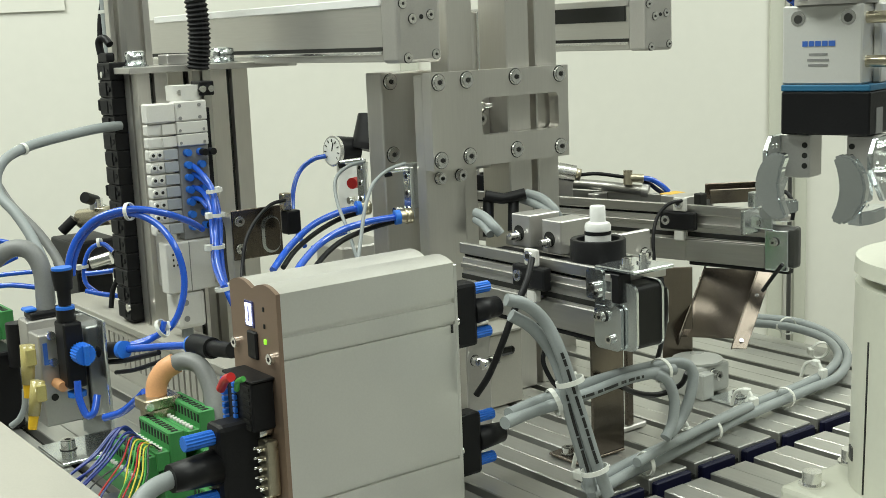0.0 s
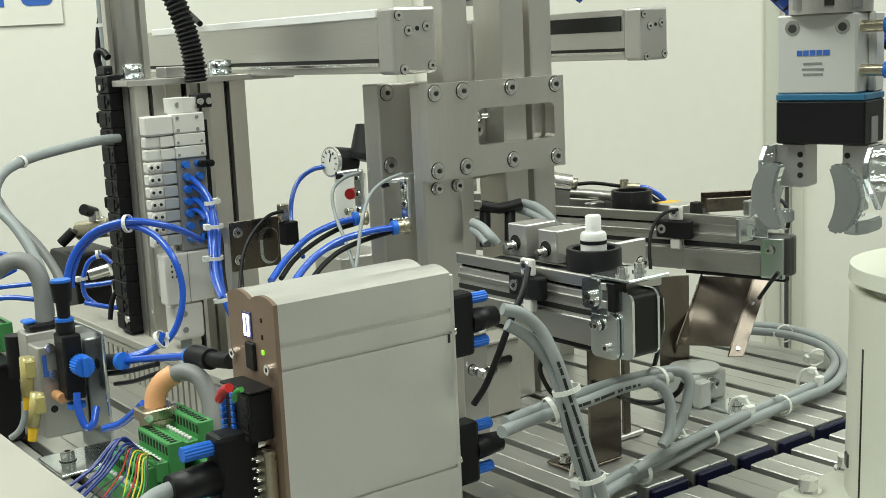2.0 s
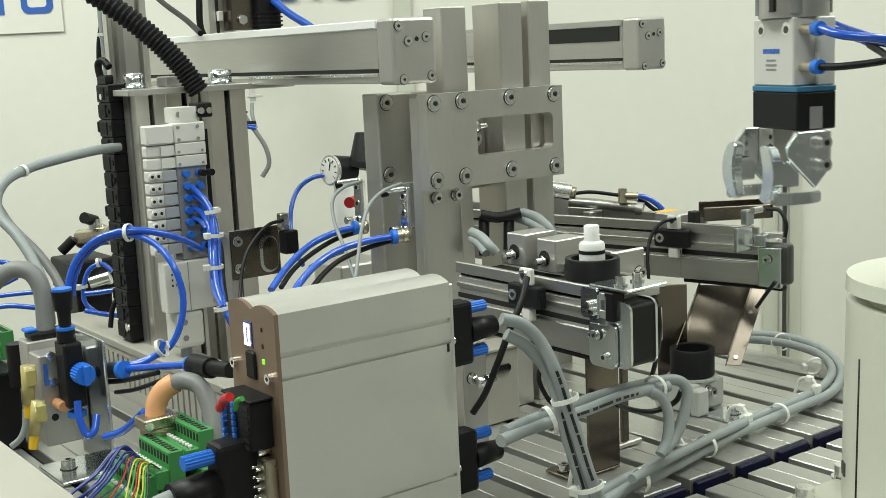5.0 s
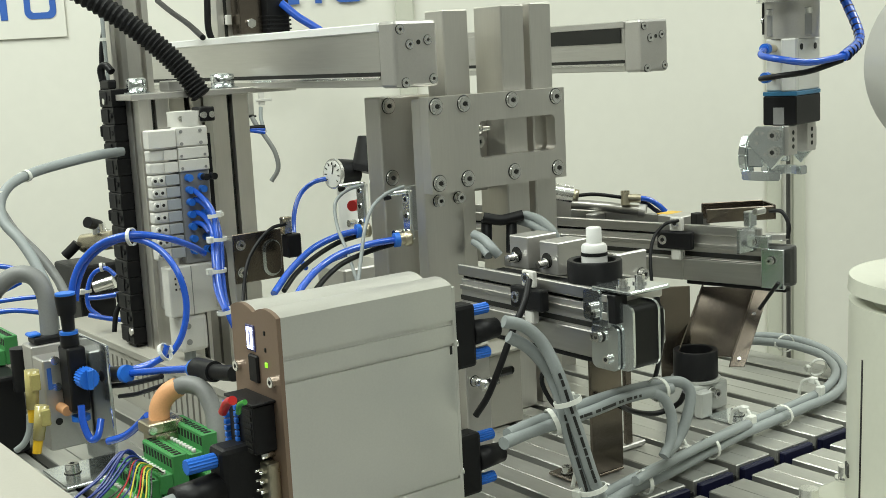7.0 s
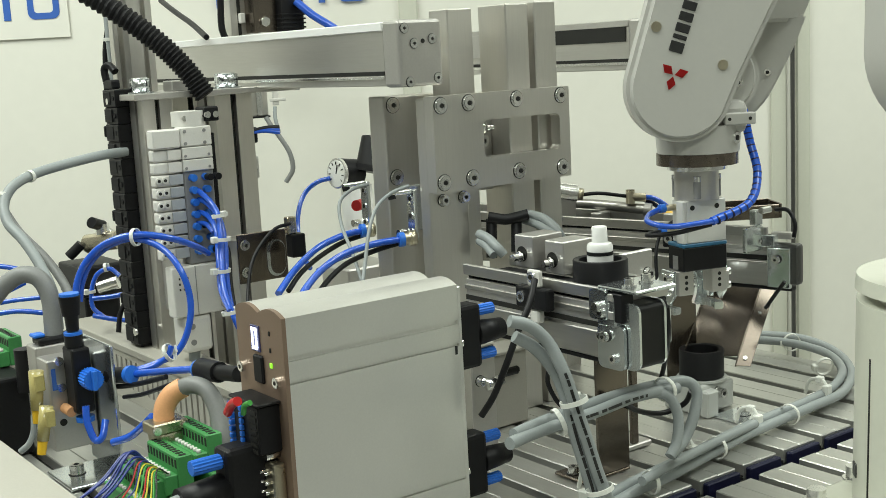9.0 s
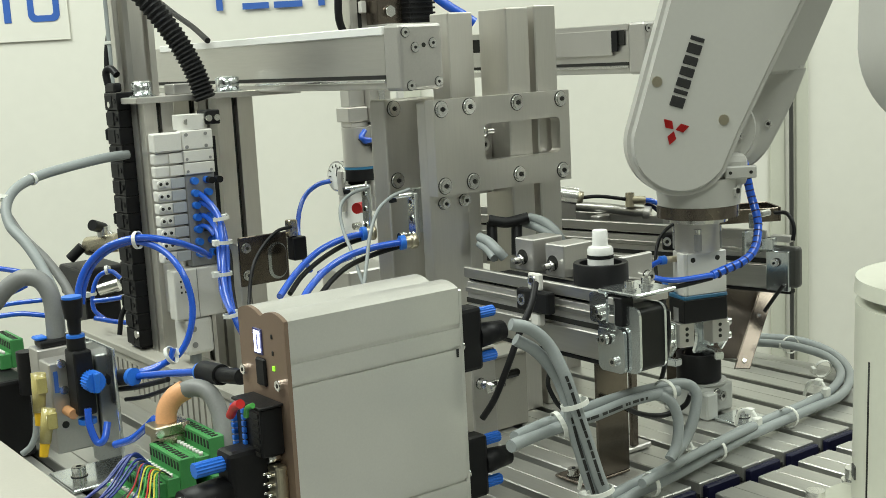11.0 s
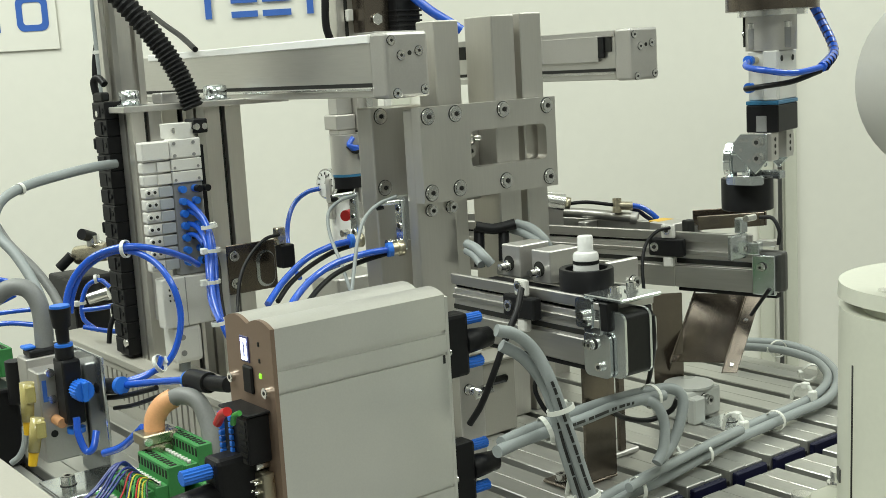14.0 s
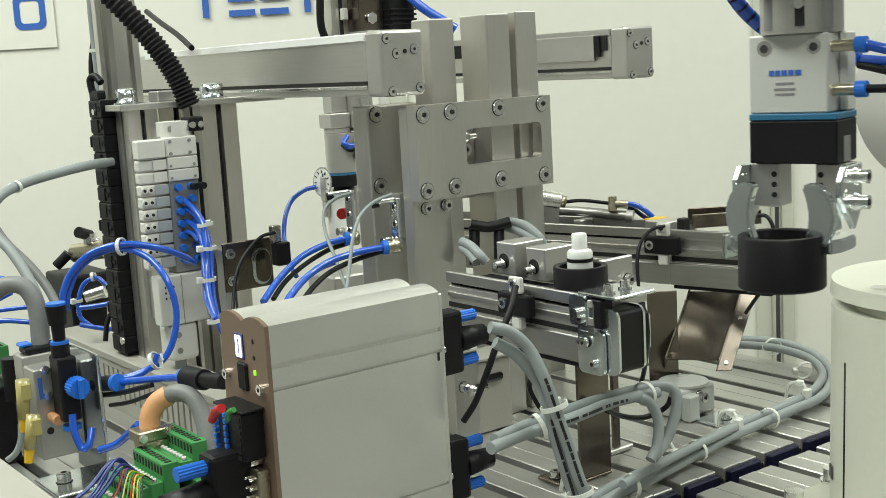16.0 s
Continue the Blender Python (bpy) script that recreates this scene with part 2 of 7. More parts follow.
def wall_sign(label, low, top, shapes, board=None):
    """Blue mark on the wall in plain shapes: bars, flat strips and a rounded ring."""
    r = pose(0, 0, 0, 0, 0, VIEW)
    sign = thing("wall_sign", label, "sign")
    if board:
        part("board", B((board[0], 1.9464, low - 0.03), (board[1], 1.9475, top + 0.04), 0.0004, 1, r), WALL, sign)
    for kind, x0, x1 in shapes:
        if kind == "bar":
            part("blue_bar", B((x0, 1.9454, low), (x1, 1.9462, top), 0.0002, 1, r), BLUE_PRINT, sign, "blue printed bar")
        elif kind == "strips":
            for k in range(3):
                z = low + k * (top - low - 0.010) / 2
                part("blue_strip", B((x0, 1.9454, z), (x1, 1.9462, z + 0.010), 0.0002, 1, r), BLUE_PRINT, sign, "blue printed strip")
        else:
            def outline(d, n=8):
                rr = 0.012 - d * 0.6
                return [q for cx, cz, a in ((x1 - d - rr, top - d - rr, 0), (x0 + d + rr, top - d - rr, 90), (x0 + d + rr, low + d + rr, 180), (x1 - d - rr, low + d + rr, 270)) for q in arc(cx, cz, rr, a, a + 90, n)]
            bm = bmesh.new()
            rings = [[bm.verts.new(r @ Vector((x, y, z))) for x, z in outline(d)] for d, y in ((0, 1.9462), (0, 1.9454), (0.010, 1.9454), (0.010, 1.9462))]
            for i in range(4):
                a, b = rings[i], rings[(i + 1) % 4]
                for k in range(len(a)):
                    bm.faces.new((a[k], a[(k + 1) % len(a)], b[(k + 1) % len(a)], b[k]))
            bmesh.ops.recalc_face_normals(bm, faces=bm.faces)
            part("blue_ring", bm, BLUE_PRINT, sign, "blue printed ring")
    return sign


wall_sign("white sign board with blue block marks on the wall", 0.4165, 0.472, [("strips", -0.80, -0.755), ("bar", -0.6885, -0.677), ("ring", -0.6495, -0.5985)], (-0.90, -0.585))
wall_sign("blue block marks printed on the partition wall", 0.419, 0.4745, [("bar", -0.3465, -0.336), ("strips", -0.3045, -0.262), ("strips", -0.254, -0.208), ("bar", -0.1825, -0.172), ("ring", -0.152, -0.104)])


# ---- slotted plates ----
def strip_mesh(width, length):
    bm = bmesh.new()
    box(bm, (0, 0, -0.012), (width, length, 0), 0.0008)
    return bm


def slotted_plate(name, x0, count, y0, y1, z, label):
    plate = thing(name, label, "table plate", kind="structure")
    part("base", B((x0 - 0.002, y0 + 0.001, z - 0.032), (x0 + count * 0.05 + 0.002, y1 - 0.001, z - 0.0125), 0.0005), ALU_LONG, plate)
    first = None
    for k in range(count):
        for half in (0, 1):
            at = pose(x0 + k * 0.05 + half * 0.0206 + 0.0045, y0, z - half * 0.0004)
            if first is None:
                first = part("strip", strip_mesh(0.0202, y1 - y0), PLATE, plate, at=at)
            else:
                ob = new("strip", first.data)
                ob.parent, ob.matrix_basis = plate, at
        # shade at the bottom of the plate slot, painted as a near-black strip
        part("slot_shade", B((x0 + k * 0.05 - 0.0044, y0 + 0.0005, z - 0.0123), (x0 + k * 0.05 + 0.0044, y1 - 0.0005, z - 0.009), 0.0), GROOVE, plate)
        part("end_cap", B((x0 + k * 0.05 + 0.006, y0 - 0.006, z - 0.03), (x0 + k * 0.05 + 0.044, y0 - 0.0005, z - 0.002), 0.001), NAVY, plate, "dark blue plastic end cap")
    return plate


slotted_plate("plate_station", 0.255, 15, 0.578, 1.30, 0.0, "slotted aluminium profile plate carrying the station")
slotted_plate("plate_robot", 0.355, 14, 0.02, 0.564, -0.004, "slotted aluminium profile plate under the robot")


def trolley(name, lo, hi, label):
    t = thing(name, label, "trolley")
    part("cabinet", B((lo[0], lo[1], -0.94), (hi[0], hi[1], -0.07), 0.01, 2), CREAM, t)
    part("frame", B((lo[0] - 0.01, lo[1], -0.0699), (hi[0] + 0.01, hi[1], lo[2]), 0.002), ALU_LONG, t)


trolley("trolley", (0.255, 0.59, -0.033), (1.0, 1.30, 0), "grey trolley below the station plate")
trolley("trolley", (0.355, 0.03, -0.037), (1.05, 0.55, 0), "grey trolley below the robot plate")


# ---- motor controller ----
def hood(parent, m, label):
    """A plug hood: local x away from the box, z along the socket."""
    h = part("plug_hood", bmesh.new(), BLACK, parent, label)
    bm = bmesh.new()
    box(bm, (0, -0.008, -0.0235), (0.026, 0.008, 0.0235), 0.003, 2)
    cyl(bm, (0.025, 0, 0), (0.05, 0, 0), 0.0095, 0.0075)
    bm.to_mesh(h.data)
    h.data.materials.clear()
    h.data.materials.append(BLACK)
    h.matrix_basis = m
    for z in (-0.0165, 0.0165):
        part("thumb_screw", ribbed((0.0245, 0, z), (0.042, 0, z), 0.0042), BLUE_CAP, h, "ribbed blue thumb screw")
    return h


def ribbed(a, b, r, n=14):
    bm = bmesh.new()
    a, b = Vector(a), Vector(b)
    m = Matrix.Translation(a) @ (b - a).to_track_quat("Z", "Y").to_matrix().to_4x4()
    pts = [((r if k % 2 else r * 0.86) * math.cos(math.pi * k / n), (r if k % 2 else r * 0.86) * math.sin(math.pi * k / n)) for k in range(2 * n)]
    return prism(bm, pts, (b - a).length, m)


def motor_controller():
    x0, x1, y0, y1, z1 = 0.3485, 0.4865, 0.642, 0.704, 0.1735
    c = thing("motor_controller", "silver aluminium motor controller box with bronze front panel", "controller")
    # extruded shell: scalloped top, grooved faces
    prof = [(y0, 0.0), (y0, 0.0305), (y0 + 0.0025, 0.0305), (y0 + 0.0025, 0.033), (y0, 0.033), (y0, 0.1275), (y0 + 0.0025, 0.1275), (y0 + 0.0025, 0.130), (y0, 0.130),
            (y0, 0.1425), (y0 + 0.0025, 0.1425), (y0 + 0.0025, 0.146), (y0, 0.146), (y0, z1 - 0.008)]
    prof += [(y0 + 0.030 * t, z1 - 0.008 + 0.0095 * math.sin(math.pi * (0.15 + 0.7 * t)) ** 0.7) for t in [i / 10 for i in range(11)]]
    prof += [(y0 + 0.032 + 0.030 * t, z1 - 0.008 + 0.0095 * math.sin(math.pi * (0.15 + 0.7 * t)) ** 0.7) for t in [i / 10 for i in range(11)]]
    prof += [(y1, z1 - 0.006), (y1, 0.0)]
    bm = bmesh.new()
    prism(bm, [(y, z) for y, z in prof], x1 - x0 - 0.003, Matrix(((0, 0, 1, x0 + 0.003), (1, 0, 0, 0), (0, 1, 0, 0), (0, 0, 0, 1))))
    part("shell", bm, ALU_MATT, c, "matt silver extruded shell")
    front = [(y, z) for y, z in prof if not (y == y0 + 0.0025)]
    bm = bmesh.new()
    prism(bm, front, 0.003, Matrix(((0, 0, 1, x0), (1, 0, 0, 0), (0, 1, 0, 0), (0, 0, 0, 1))))
    panel = part("front_panel", bm, COPPER_FACE, c, "bronze-coloured front panel")
    disp = part("display", B((x0 - 0.0008, 0.672, 0.1445), (x0 + 0.001, 0.6835, 0.1620), 0.0003), DISPLAY, panel, "small dark digit display")
    for a, b in (((0.6742, 0.1475), (0.6763, 0.1590)), ((0.6793, 0.1475), (0.6814, 0.1590)), ((0.6742, 0.1460), (0.6814, 0.1480)), ((0.6742, 0.1585), (0.6814, 0.1605))):
        part("digit_bar", B((x0 - 0.0014, a[0], a[1]), (x0 - 0.0009, b[0], b[1]), 0), DIGIT, panel, "lit white digit segment")
    part("switch", B((x0 - 0.002, 0.669, 0.1240), (x0 + 0.001, 0.681, 0.1425), 0.001), BLACK, panel, "black rocker switch")
    part("led", B((x0 - 0.001, 0.6575, 0.1365), (x0 + 0.001, 0.660, 0.1398), 0.0003), LED, panel, "small lit green lamp")
    for z in (0.1465, 0.1575):
        part("led", B((x0 - 0.0006, 0.658, z), (x0 + 0.001, 0.660, z + 0.003), 0.0003), GROOVE, panel, "small unlit lamp")
    cap_screw(c, (x0, 0.6515, 0.1285), (-1, 0, 0), 0.0036, 0.003, False)
    cap_screw(c, (x0, 0.6985, 0.131), (-1, 0, 0), 0.0036, 0.003, False)
    # end plate screws
    for z in (0.128, 0.034):
        part("screw", Cy((x1 + 0.003, y0 + 0.004, z), (x1 + 0.005, y0 + 0.004, z), 0.0028), STEEL, c)
    part("end_panel", B((x1, y0, 0.0), (x1 + 0.003, y1, z1 - 0.004), 0.0005), ALU_MATT, c)
    part("label", B((x1 - 0.004, y0 - 0.0003, 0.122), (x1 - 0.002, y0 + 0.0001, 0.128), 0), INK, c, "tiny printed mark")
    # signal socket with black plug strip on the front
    soc = part("terminal_block", B((x0 - 0.016, 0.652, 0.083), (x0, 0.686, 0.1150), 0.001), BLACK, c, "black plug-in terminal block")
    part("block_lid", B((x0 - 0.017, 0.650, 0.1151), (x0, 0.690, 0.1170), 0.0005), BLACK, soc)
    for k in range(7):
        z = 0.0835 + k * 0.0043
        part("blue_clamp", B((x0 - 0.0185, 0.6865, z), (x0 - 0.003, 0.690, z + 0.0034), 0.0005), BLUE_CAP, soc, "blue spring clamp")
        part("blue_clamp", B((x0 - 0.0185, 0.6715, z), (x0 - 0.0162, 0.675, z + 0.0034), 0.0004), BLUE_CAP, soc, "blue spring clamp")
        part("wire_slot", B((x0 - 0.0166, 0.655, z), (x0 - 0.0159, 0.664, z + 0.0026), 0), GROOVE, soc)
    ds = part("d_socket", B((x0 - 0.009, 0.650, 0.038), (x0, 0.668, 0.076), 0.002, 2), BRASS, c, "nickel-plated pin socket")
    for k in range(5):
        for y in (0.656, 0.662):
            part("pin", Cy((x0 - 0.013, y, 0.0435 + k * 0.0065), (x0 - 0.008, y, 0.0435 + k * 0.0065), 0.0012, n=8), STEEL, ds)
    for z in (0.034, 0.080):
        part("socket_post", Cy((x0 - 0.010, 0.659, z), (x0, 0.659, z), 0.0035, n=6), STEEL, ds)
    # plugs on the end face and on the front
    for z in (0.128, 0.032):
        hood(c, pose(x1 + 0.004, 0.662, z), "black plug hood with blue thumb screws")
    hood(c, Matrix.Translation((x0 - 0.003, 0.6715, 0.0605)) @ pose(0, 0, 0, 0, 0, 180) @ Matrix.Diagonal((1.25, 1.3, 1.2, 1)), "black plug hood with blue thumb screws")
    return c


motor_controller()


# ---- gantry uprights and bracket ----
def upright(name, x0, x1, y0, y1, z1, label, bolts):
    u = thing(name, label, "machine post")
    part("column", B((x0, y0, 0.0), (x1, y1, z1), 0.0016, 2), ALU_BRUSH, u)
    for x, z in bolts:
        cap_screw(u, (x, y0, z), (0, -1, 0), 0.0060, 0.0022)
    return u


def bracket():
    y0, y1 = 0.797, 0.809
    u = thing("gantry_post", "brushed aluminium post with a bolted window bracket plate", "machine post")
    part("column", B((0.5885, y1 + 0.0005, 0.0), (0.631, 0.823, 0.292), 0.0016, 2), ALU_BRUSH, u)
    # front plate with two windows
    bm = bmesh.new()
    x0, x1, z0, z1 = 0.588, 0.741, 0.213, 0.294
    box(bm, (x0, y0, 0.2705), (x1, y1, z1), 0.0)
    box(bm, (x0, y0, z0), (x1, y1, 0.2385), 0.0)
    box(bm, (x0, y0, 0.2385), (0.641, y1, 0.2705), 0.0)
    box(bm, (0.729, y0, 0.2385), (x1, y1, 0.2705), 0.0)
    plate = part("bracket_plate", bm, ALU_BRUSH, u, "milled bracket plate with a rectangular window")
    for cx, cz, a in ((0.641, 0.2385, 180), (0.729, 0.2385, 270), (0.729, 0.2705, 0), (0.641, 0.2705, 90)):
        sx, sz = (1 if cx < 0.7 else -1), (1 if cz < 0.25 else -1)
        rr = 0.005
        out = [(cx, cz)] + arc(cx + sx * rr, cz + sz * rr, rr, a, a + 90, 6)
        fb = bmesh.new()
        prism(fb, out, y1 - y0 - 0.0002, Matrix(((1, 0, 0, 0), (0, 0, 1, y0 + 0.0001), (0, 1, 0, 0), (0, 0, 0, 1))))
        part("corner_fillet", fb, ALU_BRUSH, plate)
    for x, z in ((0.596, 0.286), (0.6255, 0.2865), (0.679, 0.2865), (0.7305, 0.2865), (0.596, 0.2215), (0.6265, 0.2225), (0.679, 0.2235), (0.7305, 0.222)):
        cap_screw(u, (x, y0, z), (0, -1, 0), 0.0060, 0.0024)
    for x, z in ((0.6025, 0.205), (0.6245, 0.2055)):
        cap_screw(u, (x, y1 + 0.0005, z), (0, -1, 0), 0.0045, 0.005)
    return u


bracket()
u = upright("gantry_post", 0.5885, 0.645, 0.871, 0.895, 0.294, "brushed aluminium post with sunk screws", ((0.5985, 0.286), (0.5985, 0.222)))
part("hole_plate", B((0.607, 0.866, 0.172), (0.622, 0.8708, 0.214), 0.001), ZINC, u)


def lift_axis():
    """Vertical profiles behind the bracket."""
    a = thing("lift_axis", "tall aluminium profiles of a vertical axis", "linear axis")
    for x0, x1, y0, y1, z1 in ((0.636, 0.664, 0.835, 0.862, 0.367), (0.682, 0.7085, 0.811, 0.850, 0.369), (0.7165, 0.742, 0.812, 0.850, 0.3705)):
        part("profile", B((x0, y0, 0.0), (x1, y1, z1), 0.0012), ALU_BRUSH, a)
    part("link_plate", B((0.6415, 0.836, 0.205), (0.6815, 0.840, 0.278), 0.001), ALU, a)
    cap_screw(a, (0.669, 0.836, 0.2495), (0, -1, 0), 0.0060, 0.004)
    part("spindle", Cy((0.640, 0.8225, 0.2615), (0.6715, 0.8225, 0.2615), 0.0026), STEEL, a, "bright threaded spindle")
    for k in range(5):
        part("thread_ring", Cy((0.642 + k * 0.0026, 0.8225, 0.2615), (0.6434 + k * 0.0026, 0.8225, 0.2615), 0.0046, n=16), STEEL, a)
    part("nut", Cy((0.656, 0.8225, 0.2615), (0.6615, 0.8225, 0.2615), 0.0062, n=6), STEEL, a)
    return a


lift_axis()


def gantry_beam(name, x0, x1, y0, y1, z0, z1, label, slot):
    b = thing(name, label, "linear axis")
    part("beam", B((x0 + 0.001, y0 + 0.0245, z0), (x1 - 0.001, y1, z1 - 0.0015), 0.001), BEAM, b)
    part("cover_strip", B((x0 - 0.0008, y0 + 0.025, z1 - 0.0065), (x1, y1 - 0.02, z1 + 0.001), 0.0008), WHITE if not slot else ALU, b, "pale top cover strip")
    part("side_rail", B((x0 - 0.0006, y0 + 0.025, z0 + 0.006), (x0 + 0.001, y1, z0 + 0.0085), 0.0003), STEEL, b)
    part("side_groove", B((x0 + 0.0004, y0 + 0.025, z0 + 0.009), (x0 + 0.0009, y1, z0 + 0.0125), 0), GROOVE, b)
    if slot:
        part("belt_slot", B((x0 - 0.0004, y0 + 0.03, z1 - 0.022), (x0 + 0.0009, y1, z1 - 0.006), 0), GROOVE, b)
    cap = part("end_cap", B((x0 - 0.001, y0, z0 - 0.001), (x1 + 0.001, y0 + 0.024, z1 + 0.002), 0.003, 2), ALU, b, "cast end cap with screws")
    w, h = x1 - x0, z1 - z0
    for fx, fz in ((0.12, 0.90), (0.34, 0.66), (0.78, 0.72), (0.2, 0.06), (0.88, 0.1)):
        cap_screw(cap, (x0 + fx * w, y0, z0 + fz * h), (0, -1, 0), 0.0036, 0.001)
    part("hole", Cy((x0 + 0.55 * w, y0 - 0.0004, z0 + 0.69 * h), (x0 + 0.55 * w, y0 + 0.001, z0 + 0.69 * h), 0.002), GROOVE, cap)
    return b


gantry_beam("gantry_beam", 0.564, 0.606, 0.805, 1.30, 0.304, 0.356, "horizontal aluminium gantry axis beam with end cap", False)
gantry_beam("gantry_beam", 0.934, 0.974, 0.884, 1.36, 0.3005, 0.353, "rear horizontal gantry axis beam with open belt slot", True)
# slider in the slot of the rear beam: origin at the beam's near lower edge
cover = thing("slot_slider", "grey slider covering the rear beam's slot", "slider")
part("plate", B((-0.0024, 0.012, 0.020), (-0.0004, 0.150, 0.0475), 0.0004), ALU, cover)
part("end_stop", B((-0.0030, 0.003, 0.024), (-0.0004, 0.0118, 0.0465), 0.0005), BLACK, cover, "black end stop")
rear = thing("rear_post", "aluminium profile post carrying the rear gantry beam", "machine post")
part("column", B((0.934, 1.06, 0.0), (0.962, 1.10, 0.2985), 0.001), ALU_BRUSH, rear)
part("foot_plate", B((0.925, 1.05, 0.0005), (0.971, 1.11, 0.006), 0.001), ALU, rear)


# ---- profile tower with valve terminal ----
def profile_post(parent, x0, y0, w, z1):
    """Slotted construction profile."""
    s = w / 2
    pr = []
    for k in range(4):
        a = radians(90 * k)
        for x, y in ((-s, -s), (-s * 0.15, -s), (-s * 0.15, -s * 0.62), (s * 0.15, -s * 0.62), (s * 0.15, -s)):
            pr.append((x * math.cos(a) - y * math.sin(a) + x0 + s, x * math.sin(a) + y * math.cos(a) + y0 + s))
    bm = bmesh.new()
    prism(bm, pr, z1)
    p = part("profile", bm, ALU_BRUSH, parent)
    # near-black strips painted in as shade deep in the two visible slots
    part("slot_shade", B((x0 + s * 0.87, y0 + s * 0.30, 0.0), (x0 + s * 1.13, y0 + s * 0.375, z1), 0), GROOVE, p)
    part("slot_shade", B((x0 + s * 0.30, y0 + s * 0.87, 0.0), (x0 + s * 0.375, y0 + s * 1.13, z1), 0), GROOVE, p)
    return p


def tower():
    t = thing("profile_tower", "frame tower of slotted aluminium profiles with a top plate", "frame")
    for x0, y0, w in ((0.446, 1.062, 0.03), (0.5205, 1.062, 0.04), (0.5205, 1.16, 0.04), (0.476, 1.16, 0.03)):
        profile_post(t, x0, y0, w, 0.3)
    part("top_plate", B((0.4365, 1.055, 0.3003), (0.613, 1.092, 0.3062), 0.0006), ALU, t, "flat aluminium top plate")
    part("rear_plate", B((0.492, 1.0925, 0.3003), (0.60, 1.20, 0.3058), 0.0006), ALU, t)
    for x, r in ((0.4515, 0.0095), (0.541, 0.0115)):
        bolt = part("bolt", Cy((x, 1.075, 0.3078), (x, 1.075, 0.3200), r, n=6), ZINC, t, "large zinc-plated bolt head")
        part("bolt_crown", Cy((x, 1.075, 0.3200), (x, 1.075, 0.3212), r * 0.95, r * 0.72, n=24), ZINC, bolt)
        part("washer", Cy((x, 1.075, 0.3063), (x, 1.075, 0.3078), r * 1.3, n=28), ZINC, t)
    for x, w in ((0.485, 0.026), (0.572, 0.030)):
        clamp = part("clamp", B((x, 1.078, 0.3063), (x + w, 1.100, 0.3165), 0.001), ALU, t)
        part("clamp_lip", B((x + w + 0.0002, 1.080, 0.3063), (x + w + 0.010, 1.098, 0.3125), 0.0008), ALU, clamp)
    bm = bmesh.new()
    prism(bm, [(0.4635, 1.134), (0.4675, 1.130), (0.4815, 1.130), (0.4815, 1.137), (0.4865, 1.137), (0.4865, 1.130), (0.493, 1.130), (0.493, 1.158), (0.4635, 1.158)], 0.315, Matrix.Translation((0, 0, 0.3062)))
    part("tall_profile", bm, ALU_BRUSH, t, "tall slotted profile above the plate")
    part("side_profile", B((0.4560, 1.140, 0.3062), (0.4615, 1.152, 0.621), 0.001), ALU_BRUSH, t)
    return t


tower()


